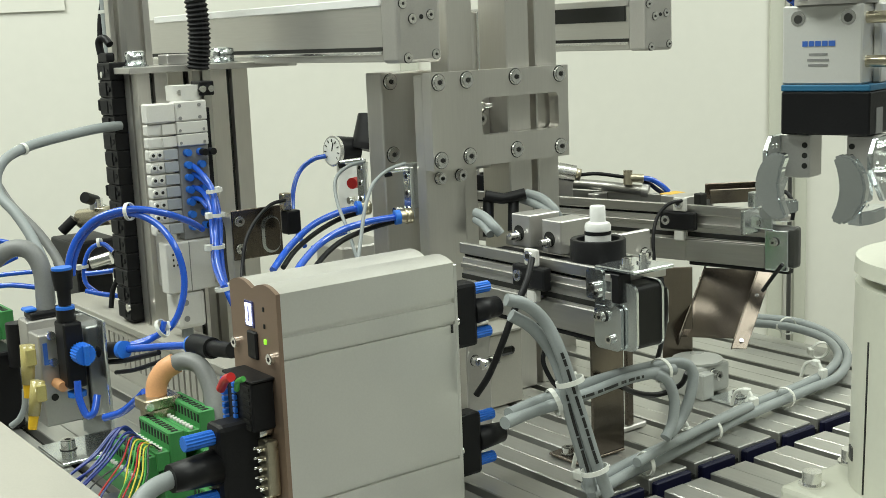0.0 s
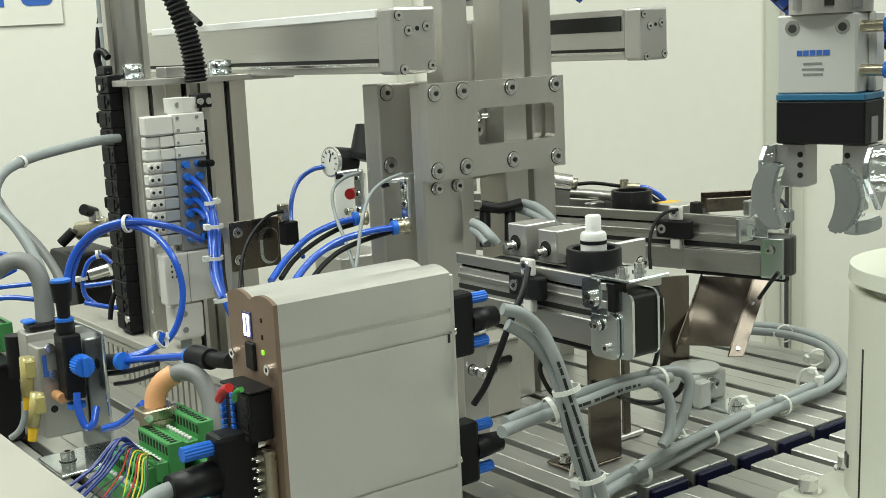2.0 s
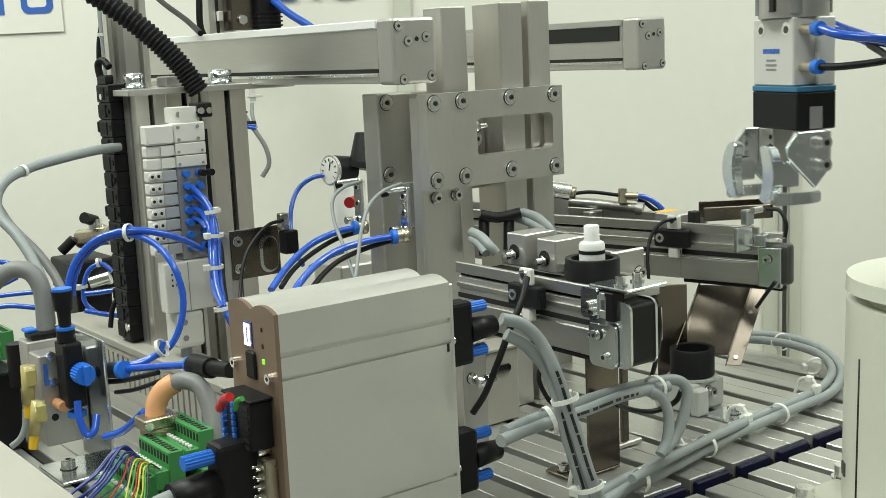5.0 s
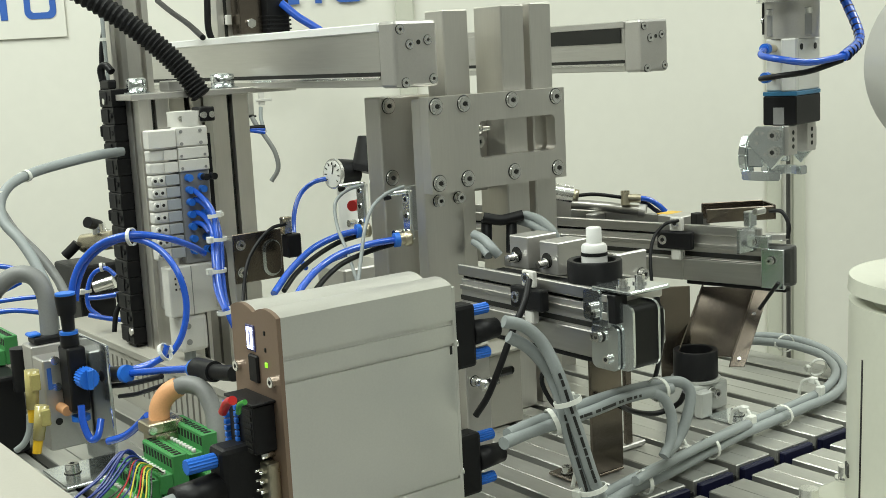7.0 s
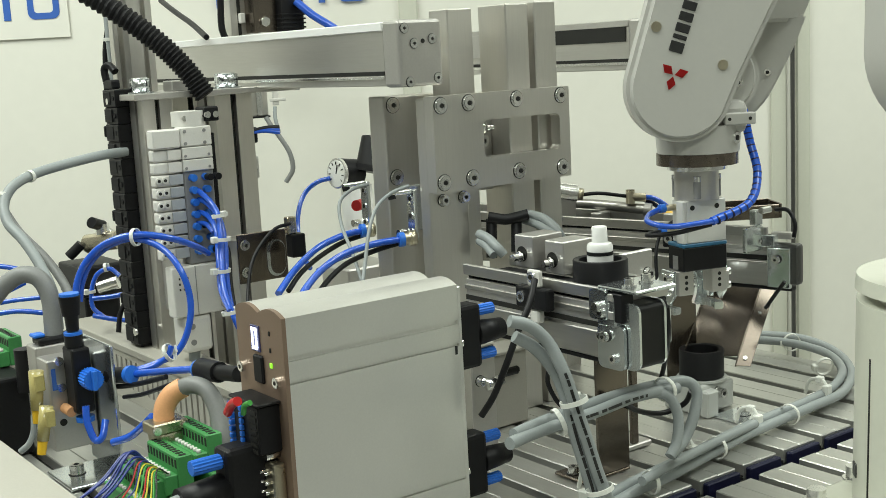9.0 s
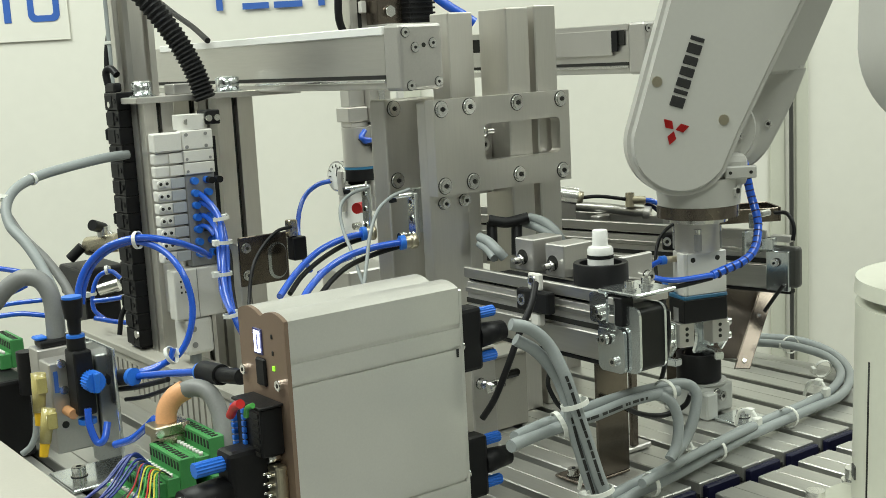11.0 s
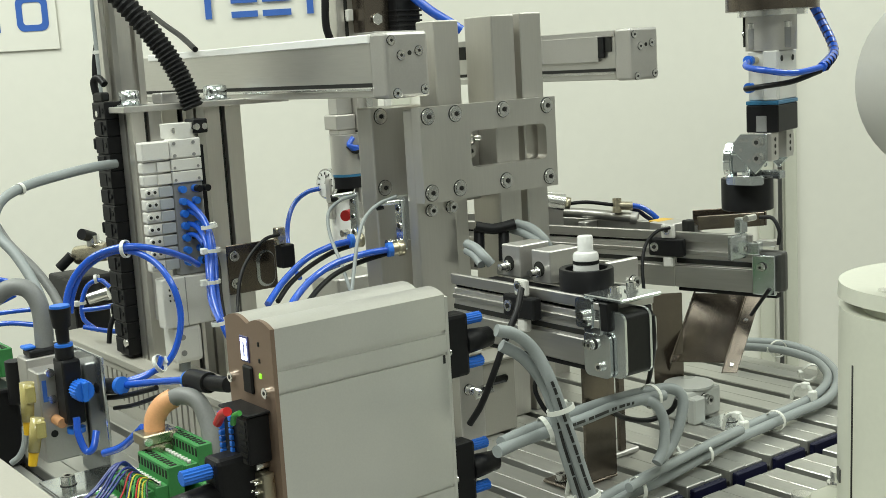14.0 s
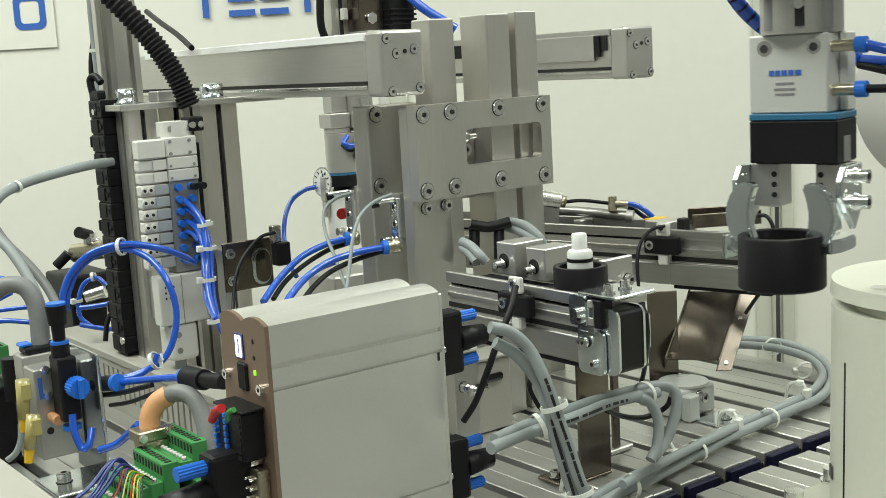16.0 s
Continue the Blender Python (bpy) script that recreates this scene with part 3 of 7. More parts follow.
def valve_terminal():
    x0, x1, y0, y1 = 0.4265, 0.4835, 1.000, 1.0125
    v = thing("valve_terminal", "light grey pneumatic valve terminal with blue fittings", "valve terminal")
    part("backplate", B((x0 + 0.024, 1.0127, 0.10), (x1 + 0.004, 1.0615, 0.272), 0.001), ALU, v)
    part("rail_edge", B((x1 + 0.001, 1.006, 0.10), (x1 + 0.0065, 1.0125, 0.268), 0.0006), BLACK, v)
    part("front_body", B((x0 + 0.0275, y0 + 0.001, 0.150), (x1, y1, 0.249), 0.001), VALVE_DARK, v, "mid grey valve manifold")
    part("cap_block", B((x0, y0 - 0.001, 0.2575), (x0 + 0.0265, y1, 0.2745), 0.0012), VALVE, v)
    part("cap_block", B((x0 + 0.027, y0 - 0.001, 0.2575), (x1 + 0.0005, y1, 0.2755), 0.0012), VALVE, v)
    for xx in (0.031, 0.050):
        for zz in (0.2605, 0.2715):
            part("screw", Cy((x0 + xx, y0 - 0.0018, zz), (x0 + xx, y0, zz), 0.0016, n=10), VALVE_DARK, v)
    soc = part("socket_block", Cy((x0 + 0.043, y0 + 0.015, 0.2757), (x0 + 0.043, y0 + 0.015, 0.289), 0.0155, n=24), VALVE, v, "round light grey socket")
    for xx, yy in ((0.034, 0.004), (0.050, 0.004)):
        part("screw", Cy((x0 + xx, y0 + yy - 0.002, 0.283), (x0 + xx, y0 + yy + 0.001, 0.283), 0.0026, n=12), STEEL, soc)
    for k in range(2):
        cov = part("blank_cover", B((x0 + 0.0272, y0 - 0.0012, 0.2465 - k * 0.0112), (x1, y0 + 0.004, 0.2570 - k * 0.0112), 0.0006), VALVE, v)
        for xx in (0.030, 0.053):
            part("screw", Cy((x0 + xx, y0 - 0.0018, 0.2495 - k * 0.0112), (x0 + xx, y0 - 0.001, 0.2495 - k * 0.0112), 0.0013, n=10), VALVE_DARK, cov)
    for k in range(9):
        z = 0.2462 - k * 0.0112
        sl = part("valve_slice", B((x0, y0 + 0.002, z), (x0 + 0.0268, y1, z + 0.0102), 0.0016, 2), VALVE, v)
        part("slice_face", B((x0 + 0.0135, y0 + 0.0005, z + 0.0005), (x0 + 0.0268, y0 + 0.0019, z + 0.0097), 0.0004), SLATE if k > 1 else VALVE, sl)
        if k > 1:
            for xx in (0.003, 0.009):
                part("button", Cy((x0 + xx, y0 - 0.0006, z + 0.0055), (x0 + xx, y0 + 0.002, z + 0.0055), 0.0029, n=14), VALVE, sl)
                part("button_bore", Cy((x0 + xx, y0 - 0.0009, z + 0.0055), (x0 + xx, y0, z + 0.0055), 0.0015, n=10), GROOVE, sl)
            for xx in (0.035, 0.048):
                part("fitting", Cy((x0 + xx, y0 - 0.005, z + 0.0055), (x0 + xx, y0 + 0.001, z + 0.0055), 0.0033), BLUE_CAP, sl, "blue push-in fitting")
    for xx, z in ((0.048, 0.2293), (0.056, 0.2293), (0.050, 0.1845), (0.050, 0.162)):
        part("black_plug", Cy((x0 + xx, y0 - 0.012, z), (x0 + xx, y0 - 0.004, z), 0.0032, n=12), BLACK, v, "black blanking plug")
    node = part("node", B((x0 + 0.006, y0 - 0.003, 0.103), (x1, y1, 0.1495), 0.0015, 2), VALVE, v)
    for a in range(3):
        for b in range(3):
            part("dot", B((x0 + 0.012 + a * 0.004, y0 - 0.0034, 0.128 + b * 0.005), (x0 + 0.0135 + a * 0.004, y0 - 0.0028, 0.130 + b * 0.005), 0), GROOVE, node)
    part("node_seam", B((x0 + 0.0285, y0 - 0.0034, 0.1035), (x0 + 0.0292, y0 - 0.0028, 0.149), 0), VALVE_DARK, node)
    plug = part("plug", B((x0 + 0.014, y0 - 0.002, 0.068), (x0 + 0.042, y0 + 0.025, 0.1027), 0.004, 2), VALVE, v, "light grey multipin plug")
    for zz in (0.078, 0.093):
        part("screw", Cy((x0 + 0.022, y0 - 0.0026, zz), (x0 + 0.022, y0 - 0.0015, zz), 0.0028), VALVE_DARK, plug)
    part("plug_cable", T([(x0 + 0.028, y0 + 0.012, 0.070), (x0 + 0.026, y0 + 0.010, 0.045), (x0 + 0.018, y0 - 0.006, 0.02), (x0 + 0.012, y0 - 0.03, 0.006)], 0.0055, 8, 12), GREY_PVC, v)
    part("sensor_block", B((x1 - 0.004, 1.0, 0.279), (x1 + 0.01, 1.02, 0.292), 0.001), BLACK, v)
    for xx in (0.0, 0.008):
        part("screw", Cy((x1 - 0.002 + xx, 0.998, 0.285), (x1 - 0.002 + xx, 1.0, 0.285), 0.003), STEEL, v)
    return v


valve_terminal()


def energy_chain():
    e = thing("energy_chain", "black plastic energy chain hanging beside the tower", "cable chain")
    part("chain_band", B((0.4365, 1.0965, 0.059), (0.4565, 1.1235, 0.309), 0.001), BLACK, e)
    for k in range(15):
        z = 0.311 - k * 0.0166
        d = 0.0008 if k % 2 else 0.0
        link = part("chain_link", B((0.4335 + d, 1.0945, z - 0.0164), (0.470, 1.1255 - d, z), 0.0007, 1), BLACK, e)
        part("link_rib", B((0.4328, 1.106, z - 0.0145), (0.4334 + d, 1.1235, z - 0.002), 0.0003), RUBBER, link)
        part("link_pin", Cy((0.4329, 1.1005, z - 0.008), (0.4336 + d, 1.1005, z - 0.008), 0.0026, n=12), RUBBER, link)
        if k % 5 == 2:
            part("link_lug", B((0.4325, 1.1256, z - 0.0125), (0.4395, 1.1295, z - 0.0015), 0.001), BLACK, link)
    end = part("end_bracket", B((0.434, 1.100, 0.3115), (0.4425, 1.124, 0.3205), 0.002, 2), BLACK, e)
    part("end_hook", T([(0.437, 1.121, 0.319), (0.4365, 1.122, 0.331), (0.4395, 1.116, 0.334), (0.4415, 1.108, 0.328)], 0.0036, 6, 10), BLACK, end)
    part("screw", Cy((0.4338, 1.112, 0.300), (0.4318, 1.112, 0.300), 0.003, n=14), STEEL, e)
    part("screw", Cy((0.4338, 1.098, 0.075), (0.4318, 1.098, 0.075), 0.004, n=14), STEEL, e)
    return e


energy_chain()


# ---- conveyors ----
def conveyor(m, length, zt, zb, width, label, legs, ended=True):
    c = thing("conveyor", label, "conveyor", m)
    h = zt - zb
    part("body", B((0.002, 0, zb + 0.001), (width - 0.002, length, zt - 0.010), 0.0008), ALU, c)
    for x0, x1 in ((0.0, 0.0035), (width - 0.0035, width)):
        part("lower_panel", B((x0 - 0.001, 0.0, zb), (x1, length, zb + 0.40 * h), 0.0008), ALU_LONG, c)
        part("rail", B((x0, 0.0, zb + 0.62 * h), (x1, length, zb + 0.70 * h), 0.0005), ALU_LONG, c)
        part("rail", B((x0 - 0.0008, 0.0, zb + 0.86 * h), (x1, length, zt + 0.002), 0.0008), ALU_LONG, c)
        part("groove", B((x0 + 0.0012, 0.0005, zb + 0.44 * h), (x0 + 0.002, length, zb + 0.52 * h), 0), GROOVE, c)
    part("belt", B((0.0045, -0.012, zt - 0.0099), (width - 0.0045, length, zt - 0.0078), 0.0004), RUBBER, c, "dark conveyor belt")
    if not ended:
        return c
    part("end_bearing", B((-0.001, -0.010, zb + 0.001), (0.004, -0.0003, zb + 0.48 * h), 0.002, 2), ZINC, c, "zinc-plated end bearing plate")
    part("end_bearing", B((width - 0.004, -0.020, zb + 0.004), (width + 0.001, 0.0, zb + 0.62 * h), 0.002, 2), ZINC, c)
    part("drum", Cy((0.016, -0.004, zb + 0.55 * h), (width - 0.004, -0.004, zb + 0.55 * h), 0.36 * h), RUBBER, c)
    part("clamp", B((-0.003, -0.019, zb + 0.50 * h), (0.004, -0.0005, zt - 0.002), 0.0012), ZINC, c)
    for y, z in ((-0.006, zb + 0.70 * h), (-0.009, zb + 0.36 * h)):
        cap_screw(c, (-0.003, y, z), (-1, 0, 0), 0.0034, 0.004)
    part("end_block", B((0.0042, -0.016, zb + 0.6 * h), (width, -0.004, zb + 0.78 * h), 0.0006), BLACK, c)
    part("end_bar", B((0.0042, -0.018, zb + 0.80 * h), (width, -0.002, zt - 0.004), 0.0006), ALU, c)
    part("underside", B((0.001, -0.01, zb - 0.004), (width - 0.001, length, zb - 0.0003), 0.0006), RUBBER, c)
    for y in legs:
        part("leg", B((width * 0.3, y, 0.0), (width * 0.7, y + 0.004, zb - 0.004), 0.0008), BRONZE, c, "flat stainless leg")
    return c


c1 = conveyor(pose(0.575, 0.594, 0), 0.155, 0.159, 0.110, 0.052, "front aluminium belt conveyor with stepper motor", ())


def round_plate(w, h, r, depth, m):
    """A plate with rounded corners: w along local x, h along y."""
    out = arc(w - r, h - r, r, 0, 90, 6) + arc(r, h - r, r, 90, 180, 6) + arc(r, r, r, 180, 270, 6) + arc(w - r, r, r, 270, 360, 6)
    return prism(bmesh.new(), out, depth, m)


def stepper(parent):
    """Motor across the conveyor's end, in the plan's own coordinates."""
    back = Matrix.Translation((-0.575, -0.594, 0))
    side = Matrix(((0, 0, 1, 0), (1, 0, 0, 0), (0, 1, 0, 0), (0, 0, 0, 1)))
    mo = part("motor_body", round_plate(0.0365, 0.045, 0.005, 0.0225, Matrix.Translation((0.5785, 0.5575, 0.1065)) @ side), MOTOR, parent, "black stepper motor", back)
    for x in (0.5762, 0.6011):
        part("flange", round_plate(0.0385, 0.0475, 0.007, 0.0022, Matrix.Translation((x, 0.5565, 0.1055)) @ side), ZINC, mo, "bare metal motor flange")
    br = part("motor_bracket", round_plate(0.026, 0.032, 0.005, 0.0026, Matrix.Translation((0.5728, 0.568, 0.1045)) @ side), ZINC, mo, "zinc-plated motor bracket")
    for y, z in ((0.590, 0.127), (0.578, 0.1125)):
        part("screw", Cy((0.5728, y, z), (0.5700, y, z), 0.0032, n=16), STEEL, br)
        part("socket", Cy((0.5701, y, z), (0.5697, y, z), 0.0016, n=6), GROOVE, br)
    part("mount_plate", B((0.5735, 0.556, 0.1600), (0.6135, 0.594, 0.1628), 0.0008), ZINC, mo, "flat zinc-plated motor mount")
    cb = part("corner_block", B((0.5722, 0.569, 0.1385), (0.5842, 0.582, 0.1590), 0.0006), BLACK, mo)
    part("corner_insert", B((0.5712, 0.5765, 0.1405), (0.5721, 0.5815, 0.1460), 0.0003), ALU, cb)
    part("corner_insert", B((0.5712, 0.5765, 0.1535), (0.5721, 0.5815, 0.1585), 0.0003), ALU, cb)
    cl = part("end_clamp", round_plate(0.0165, 0.0215, 0.003, 0.003, Matrix.Translation((0.5708, 0.583, 0.1390)) @ side), ZINC, mo, "zinc-plated clamp plate")
    part("screw", Cy((0.5708, 0.5905, 0.1480), (0.5662, 0.5905, 0.1480), 0.0040, n=16), STEEL, cl)
    part("socket", Cy((0.5663, 0.5905, 0.1480), (0.5658, 0.5905, 0.1480), 0.0020, n=6), GROOVE, cl)
    for x, y in ((0.5835, 0.5725), (0.6025, 0.5745)):
        bolt = part("bolt", Cy((x, y, 0.1643), (x, y, 0.1688), 0.0036, n=18), STEEL, mo)
        part("socket", Cy((x, y, 0.1687), (x, y, 0.1690), 0.0018, n=6), GROOVE, bolt)
        part("washer", Cy((x, y, 0.1629), (x, y, 0.1643), 0.0052, n=20), STEEL, mo)
    part("leg", B((0.606, 0.632, 0.003), (0.640, 0.6345, 0.109), 0.0008), BRONZE, parent, "flat stainless leg", back)
    part("leg_foot", B((0.590, 0.632, 0.0005), (0.640, 0.665, 0.0029), 0.0006), BRONZE, parent, "flat stainless foot", back)


stepper(c1)
END = pose(0.8545, 0.671, 0, 0, 0, 13.5)
c2 = conveyor(END @ pose(0, 0.075, 0), 0.30, 0.159, 0.108, 0.056, "rear aluminium belt conveyor ending above a chute", (), False)
for name, lo, hi, mat in (
        ("lower_panel", (-0.001, -0.078, 0.108), (0.004, -0.0003, 0.1285), ALU_LONG), ("web", (0.0042, -0.078, 0.1287), (0.012, -0.0003, 0.1515), ALU), ("groove", (0.0034, -0.0785, 0.1305), (0.0041, -0.0003, 0.1350), GROOVE),
        ("rail", (0.0, -0.078, 0.1396), (0.0035, -0.0003, 0.1437), ALU_LONG), ("rail", (-0.0008, -0.078, 0.152), (0.0035, -0.0003, 0.161), ALU_LONG),
        ("bearing_plate", (-0.002, -0.100, 0.107), (0.003, -0.0785, 0.143), ZINC), ("end_cover", (0.0032, -0.1065, 0.1095), (0.014, -0.0785, 0.1465), RAIL_GREY),
        ("clamp", (-0.003, -0.086, 0.1435), (0.006, -0.066, 0.1545), ZINC), ("end_bar", (0.006, -0.098, 0.150), (0.014, -0.079, 0.156), ALU), ("underside", (0.002, -0.1, 0.104), (0.012, -0.002, 0.1077), RUBBER), ("leg", (0.02, 0.16, 0.0), (0.045, 0.163, 0.1038), BRONZE)):
    part(name, B(lo, hi, 0.0008 if name != "end_cover" else 0.003, 2), mat, c2)
for y, z in ((-0.071, 0.149), (-0.088, 0.133)):
    cap_screw(c2, (-0.003, y, z), (-1, 0, 0), 0.0034, 0.004)


def sensor(parent_name, m, label):
    s = thing(parent_name, label, "sensor", m)
    head = part("head", B((-0.0095, -0.018, -0.0085), (-0.0015, 0.018, 0.0085), 0.0018, 2), BLACK, s)
    part("screw", Cy((-0.0102, 0.0115, 0.0), (-0.0094, 0.0115, 0.0), 0.0044, n=18), STEEL, head)
    part("socket", Cy((-0.0106, 0.0115, 0.0), (-0.0101, 0.0115, 0.0), 0.002, n=6), GROOVE, head)
    hold = part("holder", B((-0.0085, -0.009, 0.0087), (-0.0045, 0.005, 0.0215), 0.0015, 2), VALVE, s, "clear plastic holder")
    part("holder_foot", B((-0.008, -0.006, -0.019), (-0.0012, 0.004, -0.0087), 0.0012), VALVE, hold)
    part("eye", Cy((-0.0110, -0.002, 0.0165), (-0.0060, -0.002, 0.0165), 0.0040, n=16), STEEL, s)
    part("eye_bore", Cy((-0.0114, -0.002, 0.0165), (-0.0109, -0.002, 0.0165), 0.0020, n=10), GROOVE, s)
    return s


# ---- chute ----
def chute():
    c = thing("chute", "brownish stainless sheet chute below the conveyor end", "chute")
    # sloping trough from the conveyor end down to the pick-up nest: u across, v up the slope, n out of the floor
    low, wide, slope = Vector((0.7974, 0.7206, 0.0354)), Vector((0.0306, -0.0296, -0.002)), Vector((0.0613, 0.0180, 0.0628))
    u, v = wide.normalized(), slope.normalized()
    n = u.cross(v).normalized()
    m = Matrix.Translation(low) @ Matrix((u, v, n)).transposed().to_4x4()
    w, l = 0.0475, 0.0900
    bm = bmesh.new()
    steps = 12
    rows = []
    for k in range(steps + 1):
        y = 0.013 + (l - 0.013) * k / steps
        dip = -0.007 * math.sin(math.pi * k / steps)
        rows.append([bm.verts.new((x, y + shift * x, dip + h)) for h in (0.0, -0.0012) for x, shift in ((0.0, 0.0), (w, 0.0))])
    for a, b in zip(rows, rows[1:]):
        for i, j in ((0, 1), (1, 3), (3, 2), (2, 0)):
            f = bm.faces.new((a[i], a[j], b[j], b[i]))
            f.smooth = True
    bm.faces.new((rows[0][0], rows[0][2], rows[0][3], rows[0][1]))
    bm.faces.new((rows[-1][0], rows[-1][1], rows[-1][3], rows[-1][2]))
    bmesh.ops.recalc_face_normals(bm, faces=bm.faces)
    bmesh.ops.transform(bm, matrix=m, verts=bm.verts)
    part("trough", bm, BRONZE, c, "polished bent trough sheet")
    part("side_sheet", B((-0.0012, 0.008, -0.010), (0.0, l, 0.013), 0.0003, 1, m), BRONZE, c)
    part("side_sheet", B((w, 0.006, -0.010), (w + 0.0012, l, 0.012), 0.0003, 1, m), BRONZE, c)
    rim = part("flange_strip", B((w + 0.0012, -0.004, 0.0108), (w + 0.0145, l, 0.0120), 0.0003, 1, m), BRONZE, c, "riveted rim strip")
    for y in (0.004, 0.053):
        part("rivet", Cy(m @ Vector((w + 0.0075, y, 0.0120)), m @ Vector((w + 0.0075, y, 0.0136)), 0.0018, n=12), STEEL, rim)
    part("rivet", Cy(m @ Vector((-0.0012, 0.075, 0.004)), m @ Vector((-0.0024, 0.075, 0.004)), 0.0018, n=12), STEEL, c)
    # flat upright sheet that carries the conveyor end
    a = Vector((0.7985, 0.7385, 0.0))
    t = Vector((0.0222, -0.0167, 0)).normalized()
    um = Matrix.Translation(a) @ Matrix((t, Vector((0, 0, 1)), t.cross(Vector((0, 0, 1))))).transposed().to_4x4()
    part("upright", B((0.0, 0.0, -0.0008), (0.0275, 0.1075, 0.0008), 0.0003), BRONZE, c, "flat stainless upright", at=um)
    nest = part("nest", B((0.778, 0.682, 0.0), (0.825, 0.725, 0.0268), 0.003, 2), NEST, c, "pale plastic block with the pick-up nest")
    part("nest_rim", Cy((0.8035, 0.7013, 0.0270), (0.8035, 0.7013, 0.0290), 0.0225, n=36), NEST, nest)
    part("nest_leg", B((0.7775, 0.672, 0.0), (0.7925, 0.6818, 0.024), 0.0015), NEST, nest)
    part("foot", B((0.785, 0.640, 0.0), (0.82, 0.6718, 0.003), 0.0005), ZINC, c)
    cap_screw(c, (0.803, 0.654, 0.003), (0, 0, 1), 0.0055, 0.007)
    cap_screw(c, (0.802, 0.682, 0.018), (0, -1, 0), 0.0045, 0.008)
    return c


chute()


# ---- workpieces ----
def workpiece(name, m, label):
    bm = bmesh.new()
    n = 40
    rings = []
    for r, z in ((0.0, 0.0115), (0.0155, 0.0115), (0.0155, 0.0245), (0.0165, 0.025), (0.0195, 0.025), (0.02, 0.0242), (0.02, 0.0008), (0.0192, 0.0), (0.0, 0.0)):
        rings.append([bm.verts.new((max(r, 1e-5) * math.cos(2 * math.pi * k / n), max(r, 1e-5) * math.sin(2 * math.pi * k / n), z)) for k in range(n)])
    for a, b in zip(rings, rings[1:]):
        for k in range(n):
            f = bm.faces.new((a[k], b[k], b[(k + 1) % n], a[(k + 1) % n]))
            f.smooth = True
    bmesh.ops.recalc_face_normals(bm, faces=bm.faces)
    me = part(name, bm, BLACK, None, "", m)
    return tagged(me, label, "workpiece", "round workpieces")


workpiece("workpiece", pose(0.5965, 0.6135, 0.1515), "black round plastic workpiece on the front conveyor")
moving_piece = workpiece("workpiece", pose(0.0, 0.0, 0.0), "black round plastic workpiece carried by conveyor and gripper")


def white_pin():
    bm = bmesh.new()
    prof = ((0.0001, 0.0), (0.0095, 0.0), (0.0095, 0.016), (0.0088, 0.0165), (0.0088, 0.0185), (0.0095, 0.019), (0.0095, 0.0225), (0.0085, 0.0245), (0.0058, 0.0255), (0.0056, 0.036), (0.005, 0.0368), (0.0001, 0.0368))
    n = 28
    rings = [[bm.verts.new((r * math.cos(2 * math.pi * k / n), r * math.sin(2 * math.pi * k / n), z)) for k in range(n)] for r, z in prof]
    for a, b in zip(rings, rings[1:]):
        for k in range(n):
            f = bm.faces.new((a[k], a[(k + 1) % n], b[(k + 1) % n], b[k]))
            f.smooth = True
    ob = part("piston_pin", bm, WHITE, None, "", pose(0.5965, 0.6135, 0.1632))
    ring = part("seal_ring", Cy((0, 0, 0.0163), (0, 0, 0.0186), 0.0097, n=28), RUBBER, ob, "black seal ring")
    return tagged(ob, "white turned plastic piston standing in the workpiece", "piston")


white_pin()


# ---- robot ----
def robot_base():
    r = thing("robot", "cream industrial robot arm beside the plate", "robot")
    c = Vector((0.7366, 0.4030, 0))
    k = Vector((c.x + 0.001, c.y - 0.0156, 0))
    part("pedestal", Cy((c.x, c.y, 0.012), (c.x, c.y, 0.152), 0.0795, 0.0775, 64), CREAM, r)
    part("collar_joint", Cy((k.x, k.y, 0.1181), (k.x, k.y, 0.1205), 0.0725, n=56), GROOVE, r)
    collar = part("turning_collar", Cy((k.x, k.y, 0.1206), (k.x, k.y, 0.1500), 0.0765, 0.0765, 64), CREAM, r)
    part("collar_groove", Cy((k.x, k.y, 0.1501), (k.x, k.y, 0.1510), 0.0755, n=64), GROOVE, collar)
    part("collar_rim", Cy((k.x, k.y, 0.1511), (k.x, k.y, 0.1590), 0.0765, 0.0755, 64), CREAM, collar)
    part("collar_top", Cy((c.x, c.y, 0.1591), (c.x, c.y, 0.1690), 0.0785, 0.0775, 64), CREAM, r)
    part("shoulder_cap", Cy((c.x + 0.022, c.y - 0.022, 0.1691), (c.x + 0.022, c.y - 0.022, 0.176), 0.056, 0.054, 48), CREAM, r)
    part("seam", Cy((c.x - 0.0703, c.y + 0.0368, 0.014), (c.x - 0.0690, c.y + 0.0360, 0.118), 0.0009, n=8), GROOVE, r, "dark casing seam")
    notch = Matrix.Translation((c.x - 0.0560, c.y + 0.0552, 0.030)) @ pose(0, 0, 0, 0, 0, 45)
    part("recess", B((-0.0045, -0.0012, 0.0), (0.0045, 0.0016, 0.0095), 0.0004, 1, notch), RAIL_GREY, r)
    part("flange", B((c.x - 0.092, c.y - 0.10, -0.0035), (c.x + 0.09, c.y + 0.088, 0.0118), 0.004, 2), CREAM, r)
    for x, y in ((-0.0205, 0.08), (-0.076, 0.0925 - 0.02)):
        part("bolt", Cy((c.x + x, c.y + y, 0.0119), (c.x + x, c.y + y, 0.022), 0.0065), STEEL, r)
        part("washer", Cy((c.x + x, c.y + y, 0.0118), (c.x + x, c.y + y, 0.0135), 0.009), STEEL, r)
    part("cover_plug", Cy((c.x - 0.060, c.y + 0.016, 0.1591), (c.x - 0.060, c.y + 0.016, 0.1702), 0.0062, n=20), STEEL, r)
    return r


robot = robot_base()


